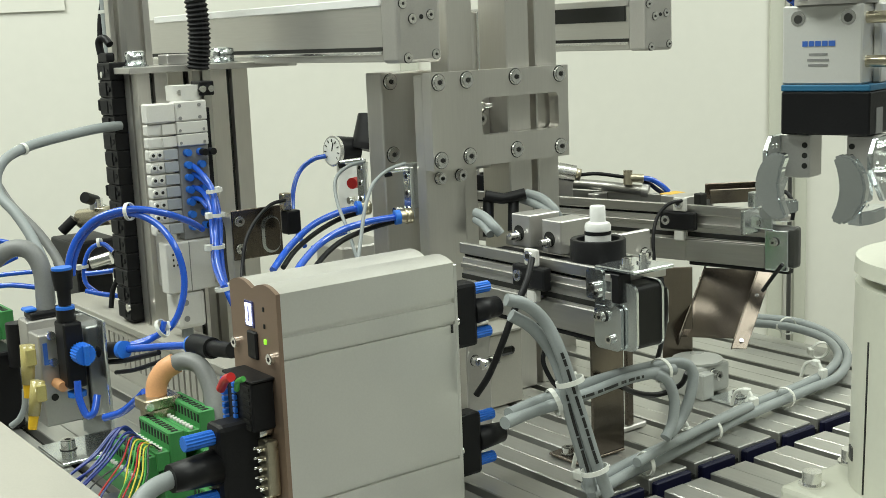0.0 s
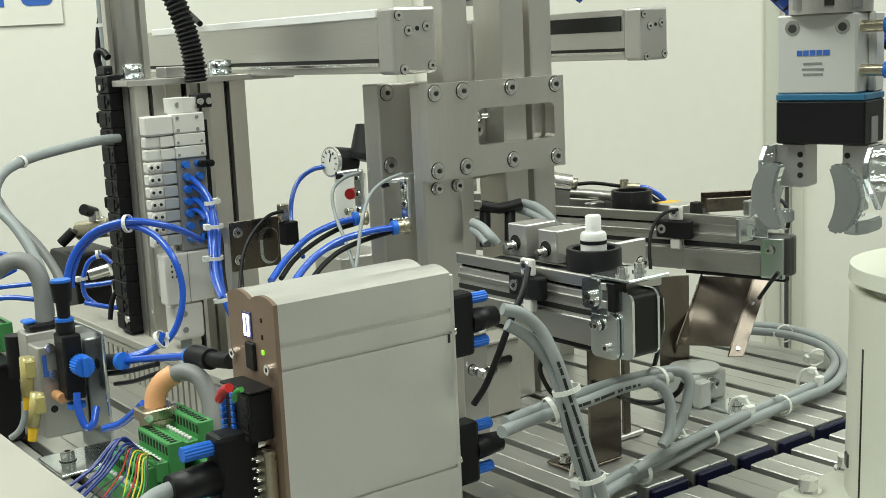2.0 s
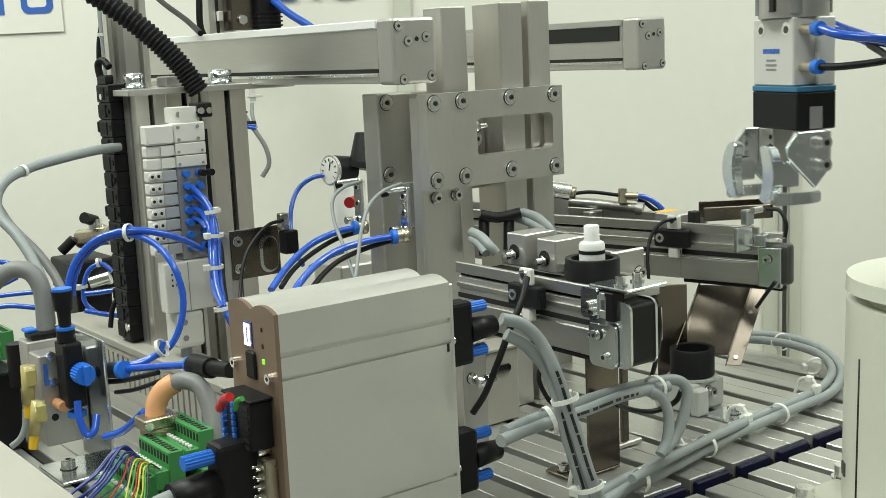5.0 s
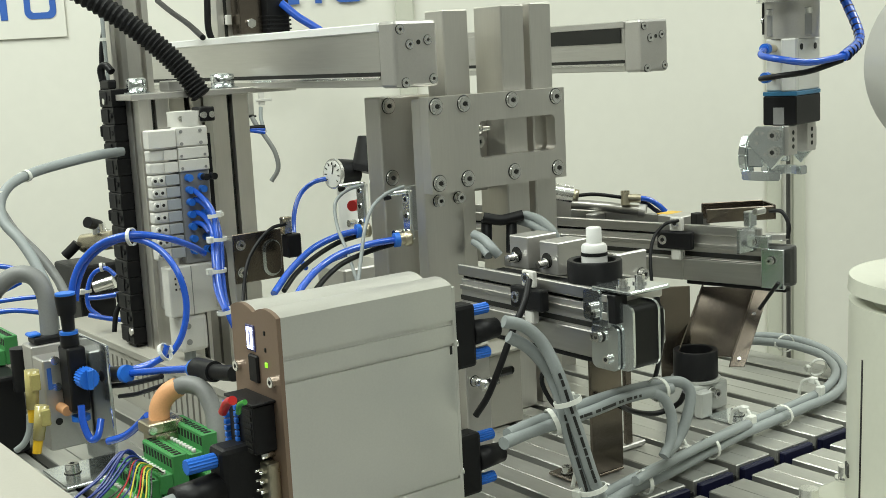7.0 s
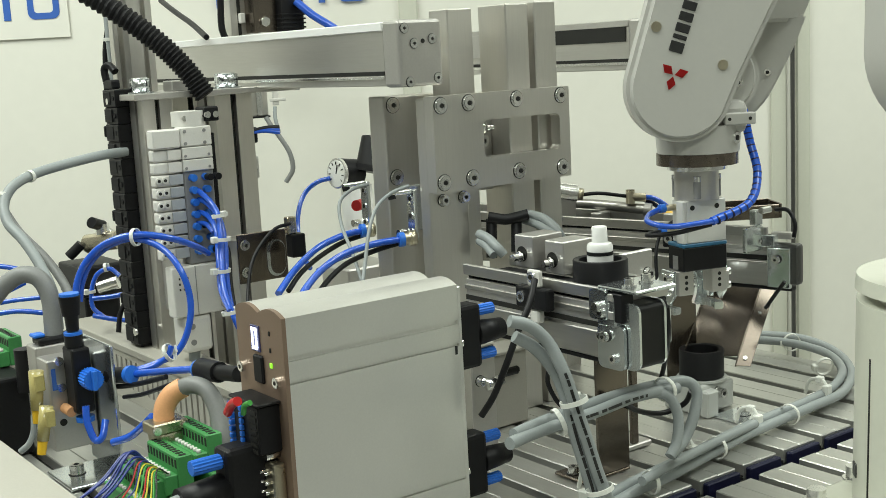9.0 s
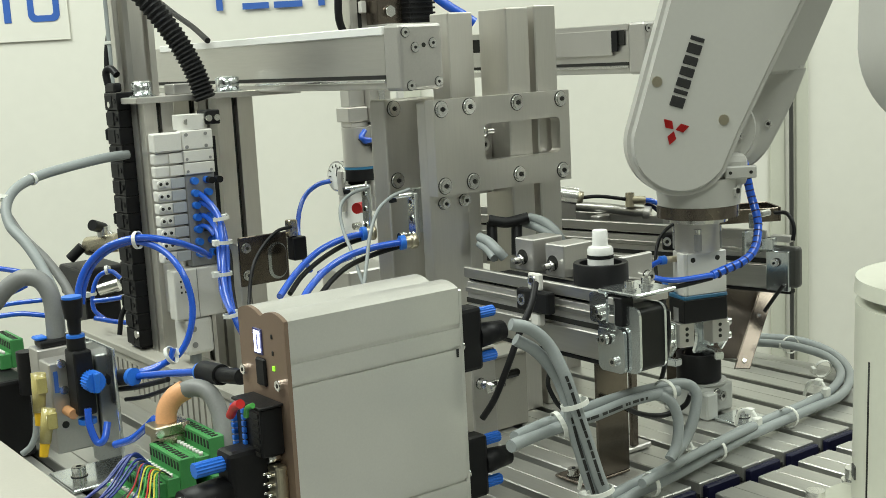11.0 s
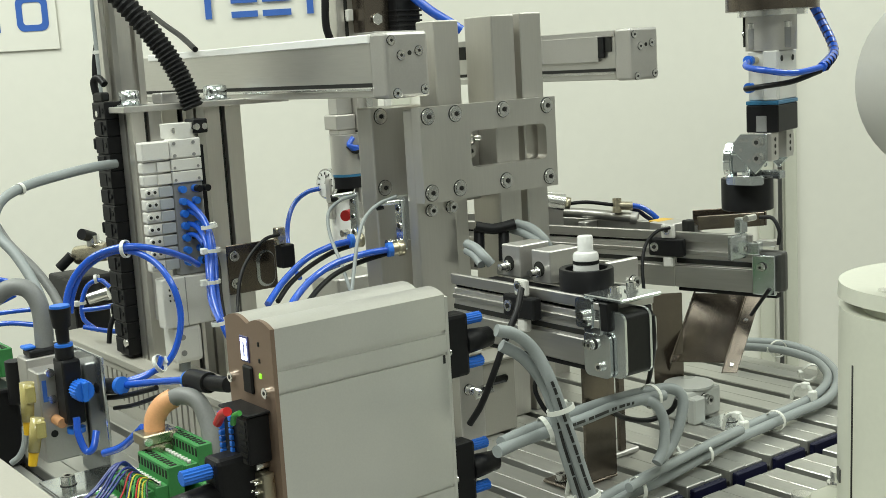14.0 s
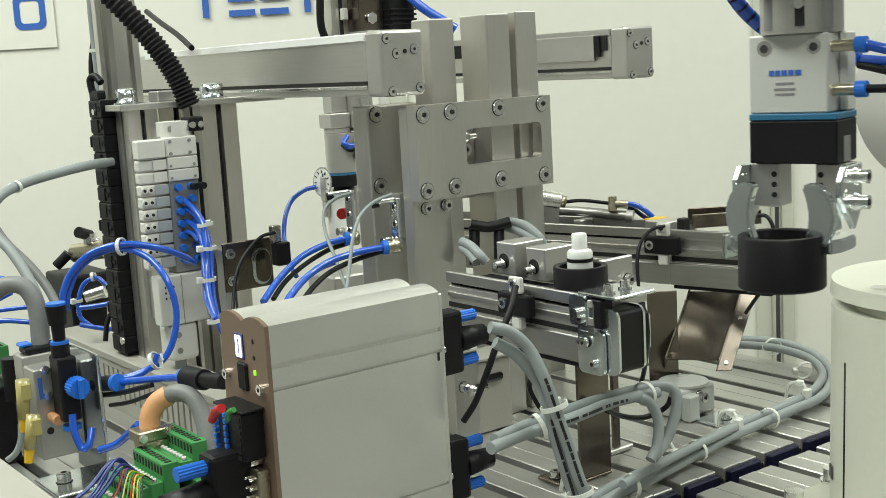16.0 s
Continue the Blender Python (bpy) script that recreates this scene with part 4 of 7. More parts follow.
def gripper():
    """Local x: jaw direction; -y: the lettered face; origin under the black block."""
    g = part("gripper", B((-0.0215, -0.0125, 0.0), (0.0215, 0.0125, 0.0205), 0.0008), BLACK, robot, "parallel gripper with curved jaws")
    g["label"] = "silver and black parallel gripper with curved jaws"
    part("teal_band", B((-0.0215, -0.0126, 0.0206), (0.0215, 0.0126, 0.0236), 0.0004), TEAL, g, "teal band")
    part("housing", B((-0.0213, -0.012, 0.0237), (0.0172, 0.012, 0.0605), 0.0008), SATIN, g, "grey gripper housing")
    part("side_block", B((0.0173, 0.001, 0.0237), (0.0213, 0.012, 0.0605), 0.0008), SATIN, g)
    for x in (-0.0135, 0.0105):
        part("sunk_screw", Cy((x, -0.0122, 0.0545), (x, -0.011, 0.0545), 0.0036), STEEL, g)
        part("screw_hole", Cy((x, -0.0124, 0.0542), (x, -0.0115, 0.0542), 0.0020), RAIL_GREY, g)
    x = -0.0112
    for w in (0.0025, 0.0025, 0.0027, 0.0026, 0.003):
        part("blue_bar", B((x, -0.0123, 0.0415), (x + w, -0.0119, 0.0440), 0), BLUE_PRINT, g, "blue printed bar")
        x += w + 0.0006
    for z, w in ((0.0372, 0.009), (0.0346, 0.0105), (0.0322, 0.0095)):
        part("print_bar", B((-0.0035 - w / 2, -0.0122, z), (-0.0035 + w / 2, -0.0119, z + 0.0011), 0), VALVE_DARK, g, "small printed line")
    part("adapter_cylinder", Cy((0.0, 0, 0.0606), (0.0, 0, 0.0862), 0.0190, n=40), ALU, g)
    part("clamp_gap", B((0.0045, -0.0188, 0.0640), (0.0085, -0.0165, 0.0861), 0), GROOVE, g)
    part("clamp_screw", Cy((0.0065, -0.0196, 0.074), (0.0065, -0.0180, 0.074), 0.0024, n=14), STEEL, g)
    for a in (60, 150, 240, 330):
        d = Vector((math.cos(radians(a)), math.sin(radians(a)), 0))
        pk = part("screw_pocket", Cy(d * 0.0170 + Vector((0, 0, 0.0625)), d * 0.0170 + Vector((0, 0, 0.0815)), 0.0036), VALVE_DARK, g)
        part("pocket_screw", Cy(d * 0.0176 + Vector((0, 0, 0.0770)), d * 0.0176 + Vector((0, 0, 0.0812)), 0.0034, n=14), STEEL, pk)
    for x in (-0.012, 0.012):
        part("screw_hole", Cy((x, 0.0121, 0.0545), (x, 0.0126, 0.0545), 0.0022), GROOVE, g)
    for z in (0.054, 0.034):
        f = part("fitting", Cy((0.0172, -0.006, z), (0.0285, -0.006, z), 0.0028), BRASS, g, "nickel-plated push-in fitting")
        part("collar", Cy((0.028, -0.006, z), (0.033, -0.006, z), 0.0038), BLUE_CAP, g)
    part("slot", B((0.0213, -0.0045, 0.0005), (0.0219, 0.0035, 0.0125), 0), VALVE_DARK, g)
    off = 0.0
    for s in (-1, 1):
        x = s * 0.0165
        j = part("jaw_holder", B((x - 0.0075, -0.007, -0.0215), (x + 0.0075, 0.008, -0.0003), 0.0006), ALU, g, "grey jaw carrier")
        for z in (-0.0055, -0.0105, -0.0155):
            part("hole", Cy((x - s * 0.0050, -0.0073, z), (x - s * 0.0050, -0.0065, z), 0.0014), GROOVE, j)
            part("hole", Cy((x, 0.0079, z), (x, 0.0083, z), 0.0016), GROOVE, j)
        # side plate with a slanted lower edge, screwed on from outside
        o = bmesh.new()
        xx = off + (0.0238 if s > 0 else -0.0268)
        prism(o, [(0.005, 0.0), (0.005, -0.021), (-0.004, -0.031), (-0.0215, -0.0135), (-0.0215, -0.007), (-0.0155, 0.0)], 0.003, Matrix(((0, 0, 1, xx), (1, 0, 0, 0), (0, 1, 0, -0.0004), (0, 0, 0, 1))))
        bmesh.ops.bevel(o, geom=list(o.edges), offset=0.0006, segments=1, affect="EDGES")
        sp = part("jaw_side_plate", o, ZINC, g, "shiny zinc-plated side plate")
        part("jaw_link", B((min(x, xx), 0.0005, -0.019), (max(x, xx), 0.0075, -0.004), 0.0006), ALU, g)
        for z in (-0.0065, -0.0185):
            part("washer", Cy((off + s * 0.0268, -0.001, z), (off + s * 0.0280, -0.001, z), 0.0043, n=16), STEEL, g)
            sc = part("screw", Cy((off + s * 0.0280, -0.001, z), (off + s * 0.0322, -0.001, z), 0.0034, n=16), STEEL, g)
            part("socket", Cy((off + s * 0.0321, -0.001, z), (off + s * 0.0325, -0.001, z), 0.0017, n=6), GROOVE, g)
        for yy, z in ((-0.0105, -0.0055), (-0.0145, -0.0055), (-0.0150, -0.0125), (-0.0085, -0.0205)):
            for q in (0.0262, -0.0002 + 0.0236):
                part("pin", Cy((off + s * q, yy, z), (off + s * (q + 0.0010), yy, z), 0.0014, n=10), STEEL, g)
        # upright gripping pad with a hollow inner edge
        inner = [(0.0112, -0.0085), (0.0135, -0.0150), (0.0146, -0.0220), (0.0138, -0.0290), (0.0105, -0.0375)]
        outer = [(0.0160, -0.0395), (0.0215, -0.0360), (0.0258, -0.0290), (0.0268, -0.0215), (0.0250, -0.0145), (0.0205, -0.0080), (0.0150, -0.0068)]
        o = bmesh.new()
        prism(o, inner + outer, 0.0065, Matrix(((s, 0, 0, off), (0, 0, 1, -0.0300), (0, 1, 0, 0), (0, 0, 0, 1))))
        bmesh.ops.recalc_face_normals(o, faces=o.faces)
        bmesh.ops.bevel(o, geom=list(o.edges), offset=0.0011, segments=2, affect="EDGES")
        part("jaw", o, ZINC, g, "shiny curved gripping jaw")
        part("jaw_arm", B((off + s * 0.0215 - 0.0024, -0.0236, -0.0300), (off + s * 0.0215 + 0.0024, -0.0120, -0.0160), 0.0008), ZINC, g)
        # flat gripping pad below, hollowed to hold the round piece
        o = bmesh.new()
        out = arc(0, 0, 0.0205, 142, 218, 10) + [(-0.0245, -0.0150), (-0.0275, -0.0070), (-0.0280, 0.0070), (-0.0245, 0.0150)]
        prism(o, out, 0.0065, Matrix(((-s, 0, 0, off), (0, 1, 0, -0.0135), (0, 0, 1, -0.0395), (0, 0, 0, 1))))
        bmesh.ops.recalc_face_normals(o, faces=o.faces)
        bmesh.ops.bevel(o, geom=list(o.edges), offset=0.0009, segments=2, affect="EDGES")
        part("jaw_foot", o, ZINC, g, "shiny hollowed lower pad")
    # tubes
    part("tube", T([(0.032, -0.006, 0.054), (0.046, -0.002, 0.050), (0.056, 0.016, 0.047), (0.043, 0.032, 0.044), (0.008, 0.043, 0.047)], 0.0024, 12), BLUE, g, "thin blue air tube")
    part("tube", T([(0.012, 0.042, 0.0465), (-0.026, 0.039, 0.058), (-0.045, 0.024, 0.080), (-0.047, 0.010, 0.108), (-0.044, 0.006, 0.134)], 0.0037, 12), BLUE, g, "spiral-wrapped blue air tube")
    ring = spline([(0.008, 0.043, 0.047), (-0.026, 0.039, 0.058), (-0.045, 0.024, 0.080), (-0.047, 0.010, 0.108), (-0.044, 0.006, 0.134)], 5)
    for a, b in zip(ring, ring[1:]):
        part("wrap_gap", Cy(a, a + (b - a) * 0.18, 0.00385, n=10), NAVY, g)
    part("tube", T([(0.032, -0.006, 0.034), (0.046, -0.002, 0.034), (0.056, 0.016, 0.036), (0.04, 0.030, 0.038), (0.012, 0.041, 0.044)], 0.002), BLACK, g, "thin black air tube")
    return g


grip = gripper()


def forearm():
    """Local origin at the wrist flange; x right of the view, y away, z up."""
    f = part("forearm", bmesh.new(), ROBOT, robot, "white robot forearm casting")
    bm = bmesh.new()
    lean = radians(19)
    turn = Matrix.Rotation(lean, 4, "Y") @ Matrix(((1, 0, 0, 0), (0, 0, 1, 0), (0, 1, 0, 0), (0, 0, 0, 1)))
    out = arc(-0.0025, 0, 0.044, 178, 345, 28) + [(0.0425, 0.021), (0.049, 0.069), (0.062, 0.16), (0.088, 0.34), (-0.066, 0.34), (-0.051, 0.12)]
    prism(bm, out, 0.028, Matrix.Translation((-0.021, -0.045, 0.058)) @ turn)
    sharp = [e for e in bm.edges if abs(e.calc_face_angle(0)) > 0.6]
    bmesh.ops.bevel(bm, geom=sharp, offset=0.005, segments=3, affect="EDGES")
    for q in bm.faces:
        q.smooth = True
    for e in bm.edges:
        e.smooth = len(e.link_faces) == 2 and e.calc_face_angle(0) < 0.62
    bm.to_mesh(f.data)
    f.data.materials.clear()
    f.data.materials.append(ROBOT)
    # closed rear body; under it an open pocket between the front cover and the rear cheek
    bm = bmesh.new()
    near = [bm.verts.new((x, -0.018, z)) for x, z in ((-0.045, 0.108), (0.036, 0.108), (0.196, 0.4), (0.015, 0.4))]
    far = [bm.verts.new((x, 0.030, z)) for x, z in ((-0.03, 0.108), (0.098, 0.108), (0.23, 0.4), (0.03, 0.4))]
    bm.faces.new(near)
    bm.faces.new(far[::-1])
    for i in range(4):
        bm.faces.new((near[i - 1], near[i], far[i], far[i - 1]))
    bmesh.ops.recalc_face_normals(bm, faces=bm.faces)
    bmesh.ops.bevel(bm, geom=list(bm.edges), offset=0.003, segments=2, affect="EDGES")
    part("rear_shell", bm, ROBOT, f)
    bm = bmesh.new()
    out = [(-0.03, 0.114), (0.0995, 0.114), (0.089, 0.088), (0.0712, 0.054), (0.064, 0.042), (0.0537, 0.0315), (0.04, 0.024), (-0.03, 0.024)]
    prism(bm, out, 0.014, Matrix(((1, 0, 0, 0), (0, 0, 1, 0.021), (0, 1, 0, 0), (0, 0, 0, 1))))
    bmesh.ops.bevel(bm, geom=list(bm.edges), offset=0.0025, segments=2, affect="EDGES")
    part("rear_cheek", bm, ROBOT, f)
    part("pivot_hub", Cy((0.0145, -0.012, 0.065), (0.0145, 0.022, 0.065), 0.034, n=48), ROBOT, f)
    part("hub_cap", Cy((0.0145, -0.0155, 0.065), (0.0145, -0.0121, 0.065), 0.029, 0.031, n=48), ROBOT, f)
    for x, y, z, w in ((0.0218, -0.0158, 0.053, 0.0042), (0.030, -0.0158, 0.060, 0.003), (0.064, 0.0206, 0.066, 0.003)):
        sc = part("cover_screw", Cy((x, y - 0.0012, z), (x, y + 0.001, z), w), STEEL, f)
        part("socket", Cy((x, y - 0.0016, z), (x, y - 0.0011, z), w * 0.55, n=6), GROOVE, f)
    part("wrist", Cy((-0.001, 0, 0.0028), (-0.001, 0, 0.026), 0.0345, 0.0365, n=40), ROBOT, f)
    part("wrist_block", B((-0.030, -0.026, 0.018), (0.036, 0.020, 0.046), 0.007, 2), ROBOT, f)
    part("tube_clip", B((0.014, -0.034, 0.026), (0.040, -0.0262, 0.036), 0.001), ROBOT, f)
    for x in (0.018, 0.035):
        part("clip_screw", Cy((x, -0.0346, 0.031), (x, -0.0338, 0.031), 0.0014), GROOVE, f)
    part("wrist_screw", Cy((0.0262, -0.0262, 0.015), (0.023, -0.023, 0.015), 0.0048), STEEL, f)
    part("screw_hole", Cy((0.0266, -0.0266, 0.015), (0.0255, -0.0255, 0.015), 0.0022), GROOVE, f)
    face = Matrix.Translation((-0.021, -0.0455, 0.058)) @ Matrix.Rotation(lean, 4, "Y")
    for px, pz in ((-0.037, 0.041), (0.024, 0.027)):
        part("cover_screw", Cy((px, -0.0006, pz), (px, 0.002, pz), 0.0042), BRASS, f, at=face)
    for a in (270, 30, 150):
        d = Vector((math.cos(radians(a)), 0, math.sin(radians(a))))
        e = Vector((math.cos(radians(a + 90)), 0, math.sin(radians(a + 90))))
        o = bmesh.new()
        c0 = Vector((-0.012, -0.0006, 0.008))
        q = [c0 + d * 0.0008, c0 + d * 0.0065 + e * 0.0038, c0 + d * 0.0125, c0 + d * 0.0065 - e * 0.0038]
        o.faces.new([o.verts.new(v) for v in q])
        bmesh.ops.solidify(o, geom=o.faces[:], thickness=0.0004)
        part("red_mark", o, RED, f, "red printed diamond", at=face)
    z = 0.026
    for h in (0.0085, 0.0035, 0.007, 0.007, 0.007, 0.008, 0.0035):
        part("dark_bar", B((-0.022, -0.0006, z), (-0.0105, 0.0002, z + h), 0.0004), INK, f, "dark printed bar", at=face)
        z += h + 0.0022
    part("flange_ring", Cy((-0.002, 0, -0.0075), (-0.002, 0, 0.0025), 0.0345, n=40), BRONZE, f, "bare metal wrist flange")
    part("flange_neck", Cy((-0.002, 0, -0.0118), (-0.002, 0, -0.0076), 0.0255, n=32), STEEL, f)
    return f


arm = forearm()


def upper_arm():
    bm = bmesh.new()
    out = arc(0, 0, 0.062, 90, 270, 24) + [(0.12, -0.062), (0.30, -0.03), (0.30, 0.08), (0.12, 0.07)]
    prism(bm, out, 0.07, Matrix(((1, 0, 0, 0), (0, 0, 1, 0), (0, 1, 0, 0), (0, 0, 0, 1))))
    bmesh.ops.bevel(bm, geom=[e for e in bm.edges if abs(e.calc_face_angle(0)) > 0.6], offset=0.006, segments=3, affect="EDGES")
    for q in bm.faces:
        q.smooth = True
    u = part("upper_arm", bm, ROBOT, robot, "white robot upper arm casting")
    for name, k, y, mat in (("cover_seam", 0.955, -0.0006, GROOVE), ("arm_cover", 0.943, -0.0014, ROBOT)):
        bm = bmesh.new()
        prism(bm, [(px * k, pz * k) for px, pz in out], 0.004, Matrix(((1, 0, 0, 0), (0, 0, 1, y), (0, 1, 0, 0), (0, 0, 0, 1))))
        part(name, bm, mat, u)
    return u


upper = upper_arm()

# ---- air tubes, cables and fittings ----
def printed(parent, pts, r, first, last):
    """Rows of small dark printed dashes along a cable."""
    path = spline(pts, 24)
    front = Vector((-0.5, -0.86, 0.1)).normalized()
    rnd = random.Random(len(pts) * 7 + int(first * 100))
    i = int(first * len(path))
    while i < int(last * len(path)) - 1:
        d = (path[i + 1] - path[i]).normalized()
        f = (front - d * front.dot(d)).normalized()
        m = Matrix.Translation(path[i] + f * (r + 0.0001)) @ Matrix((d, f.cross(d), f)).transposed().to_4x4()
        w = 0.0008 + 0.001 * rnd.random()
        part("print_mark", B((-w, -0.0010, -0.0002), (w, 0.0010, 0.0001), 0, 1, m), INK, parent)
        i += rnd.choice((1, 1, 1, 2, 4))


def cable(name, label, category, runs, mat, ties=(), group=""):
    """A bundle of flexible lines; runs of (points, radius[, material])."""
    c = thing(name, label, category, group=group)
    for run in runs:
        part("line", T(run[0], run[1] * (0.86 if mat == BLUE else 1.0), 9, 12), run[2] if len(run) > 2 else mat, c)
    for run in runs:
        if len(run) > 3:
            printed(c, run[0], run[1], *run[3])
    for at, along, r in ties:
        tie(c, at, along, r)
    return c


cable("air_tube", "blue plastic air tubes looping up to the valve terminal", "air tube", [
    ([(0.3313, 0.9648, 0.1410), (0.3350, 0.9655, 0.1571), (0.3432, 0.9627, 0.1731), (0.3583, 0.9545, 0.1872), (0.3799, 0.9397, 0.1931), (0.4061, 0.9316, 0.1873), (0.4307, 0.9363, 0.1763), (0.4466, 0.9478, 0.1670)], 0.0034),
    ([(0.3360, 0.9674, 0.1399), (0.3395, 0.9679, 0.1547), (0.3488, 0.9649, 0.1730), (0.3638, 0.9563, 0.1854), (0.3807, 0.9446, 0.1892), (0.3953, 0.9256, 0.1806), (0.4011, 0.9050, 0.1631), (0.4038, 0.8979, 0.1389), (0.3992, 0.8965, 0.1161), (0.3893, 0.9001, 0.0981), (0.3731, 0.9102, 0.0887), (0.3555, 0.9221, 0.0836), (0.3422, 0.9317, 0.0820)], 0.0032),
    ([(0.3823, 0.8941, 0.1052), (0.3772, 0.8958, 0.0954), (0.3632, 0.9046, 0.0878), (0.3429, 0.9198, 0.0880)], 0.0028),
], BLUE, [((0.3789, 0.9400, 0.1913), (0.6, -0.8, 0.1), 0.0068), ((0.3801, 0.8947, 0.0998), (0.5, -0.6, 0.4), 0.007)])

cable("air_tube", "bundle of blue and black air tubes below the valve fittings", "air tube", [
    ([(0.4656, 1.0206, 0.2198), (0.4655, 0.9947, 0.2163), (0.4660, 0.9660, 0.2019), (0.4621, 0.9523, 0.1832), (0.4552, 0.9400, 0.1602), (0.4448, 0.9181, 0.1395), (0.4391, 0.8930, 0.1204), (0.4428, 0.8871, 0.1051)], 0.0030),
    ([(0.4649, 1.0187, 0.2079), (0.4676, 0.9913, 0.2075), (0.4674, 0.9634, 0.1943), (0.4640, 0.9488, 0.1732), (0.4571, 0.9365, 0.1503), (0.4474, 0.9141, 0.1297), (0.4422, 0.8895, 0.1146)], 0.0030),
    ([(0.4634, 1.0175, 0.1970), (0.4669, 0.9894, 0.1958), (0.4637, 0.9641, 0.1845), (0.4579, 0.9514, 0.1636), (0.4468, 0.9289, 0.1378), (0.4374, 0.8952, 0.1243)], 0.0030),
    ([(0.4691, 1.0103, 0.1833), (0.4718, 0.9831, 0.1833), (0.4694, 0.9561, 0.1667), (0.4585, 0.9334, 0.1404), (0.4448, 0.9018, 0.1221)], 0.0026, BLACK),
    ([(0.4631, 1.0153, 0.1856), (0.4650, 0.9891, 0.1877), (0.4661, 0.9741, 0.1807)], 0.0026),
], BLUE, [((0.4660, 0.9588, 0.1974), (0.1, -0.1, -1), 0.0066), ((0.4607, 0.9459, 0.1780), (0, 0, -1), 0.0066), ((0.4523, 0.9342, 0.1523), (0, 0, -1), 0.0066), ((0.4372, 0.8951, 0.1234), (0.1, -0.1, -1), 0.0066)])

cable("air_tube", "blue and black air tubes plugged into the post fittings", "air tube", [
    ([(0.5598, 0.8152, 0.1765), (0.5365, 0.8196, 0.1752), (0.5062, 0.8162, 0.1720), (0.4798, 0.8089, 0.1644), (0.4522, 0.7897, 0.1555), (0.4355, 0.7750, 0.1469)], 0.0034),
    ([(0.5623, 0.8189, 0.1729), (0.5384, 0.8232, 0.1688), (0.5097, 0.8182, 0.1638), (0.4869, 0.8084, 0.1570), (0.4636, 0.7924, 0.1489)], 0.0026, BLACK),
    ([(0.5671, 0.8856, 0.1766), (0.5481, 0.8867, 0.1748), (0.5186, 0.8819, 0.1681), (0.4859, 0.8657, 0.1558), (0.4577, 0.8459, 0.1425)], 0.0034),
    ([(0.5701, 0.8887, 0.1719), (0.5499, 0.8903, 0.1682), (0.5222, 0.8840, 0.1604), (0.4918, 0.8668, 0.1519), (0.4695, 0.8499, 0.1425)], 0.0026, BLACK),
    ([(0.5511, 0.9396, 0.1364), (0.5752, 0.9481, 0.1417), (0.5993, 0.9559, 0.1441)], 0.0030),
    ([(0.5720, 0.8781, 0.2182), (0.5541, 0.8781, 0.2150), (0.5395, 0.8744, 0.2059), (0.5328, 0.8629, 0.1879), (0.5264, 0.8380, 0.1669), (0.5188, 0.8142, 0.1469)], 0.0018, GREY_PVC),
    ([(0.5719, 0.8155, 0.2202), (0.5533, 0.8157, 0.2159), (0.5369, 0.8132, 0.2061), (0.5241, 0.8065, 0.1894), (0.5132, 0.7976, 0.1685), (0.5036, 0.7887, 0.1524)], 0.0018, GREY_PVC),
], BLUE)

for a, b in (((0.5663, 0.8862, 0.1767), (0.5789, 0.8832, 0.1764)), ((0.5590, 0.8157, 0.1761), (0.5735, 0.8114, 0.1766))):
    f = thing("push_fitting", "brass push-in fitting with blue collar on the post", "fitting")
    part("collar", Cy(a, Vector(a) + (Vector(b) - Vector(a)) * 0.3, 0.0062), BLUE_CAP, f)
    part("body", Cy(Vector(a) + (Vector(b) - Vector(a)) * 0.3, b, 0.0052, n=12), BRASS, f)
    part("nut", Cy(Vector(a) + (Vector(b) - Vector(a)) * 0.62, b, 0.0066, n=6), BRASS, f)


def hole_block(x, y0, y1, z0, z1):
    h = thing("sensor_block", "small zinc block with holes on the side of a post", "mounting block")
    part("block", B((x - 0.004, y0, z0), (x, y1, z1), 0.0006), ZINC, h)
    for k in range(3):
        z = z1 - 0.008 - k * (z1 - z0 - 0.014) / 2
        part("ring", Cy((x - 0.0047, (y0 + y1) / 2, z), (x - 0.0038, (y0 + y1) / 2, z), 0.0032), STEEL, h)
        part("bore", Cy((x - 0.0049, (y0 + y1) / 2, z), (x - 0.0042, (y0 + y1) / 2, z), 0.0019), GROOVE, h)
    part("pin", Cy((x - 0.005, y0 + 0.002, z1 - 0.001), (x - 0.018, y1 + 0.004, z1 - 0.003), 0.0022), STEEL, h)
    part("sensor", Cy((x - 0.014, y1 + 0.002, z1 - 0.004), (x - 0.019, y1 + 0.006, z1 - 0.005), 0.0034), BLACK, h)
    part("screw", Cy((x - 0.002, y1 + 0.008, z0 + 0.004), (x - 0.009, y1 + 0.008, z0 + 0.004), 0.0034), STEEL, h)


hole_block(0.588, 0.826, 0.837, 0.172, 0.215)
hole_block(0.588, 0.899, 0.910, 0.175, 0.218)

# thick grey lines beside the tower
cable("cable", "grey sheathed cable curving out from the tower", "cable", [
    ([(0.4404, 1.0966, 0.2518), (0.4144, 1.0905, 0.2510), (0.3809, 1.0891, 0.2465), (0.3491, 1.0863, 0.2406), (0.3250, 1.0771, 0.2322), (0.3131, 1.0704, 0.2182), (0.3106, 1.0562, 0.2021), (0.3165, 1.0361, 0.1873), (0.3215, 1.0156, 0.1675), (0.3240, 0.9958, 0.1426), (0.3233, 0.9904, 0.1141)], 0.0046),
], GREY_PVC, [((0.3430, 1.0841, 0.2387), (0.8, 0.4, 0.2), 0.0048), ((0.3168, 1.0754, 0.2250), (0.3, 0.2, 0.8), 0.0048)])
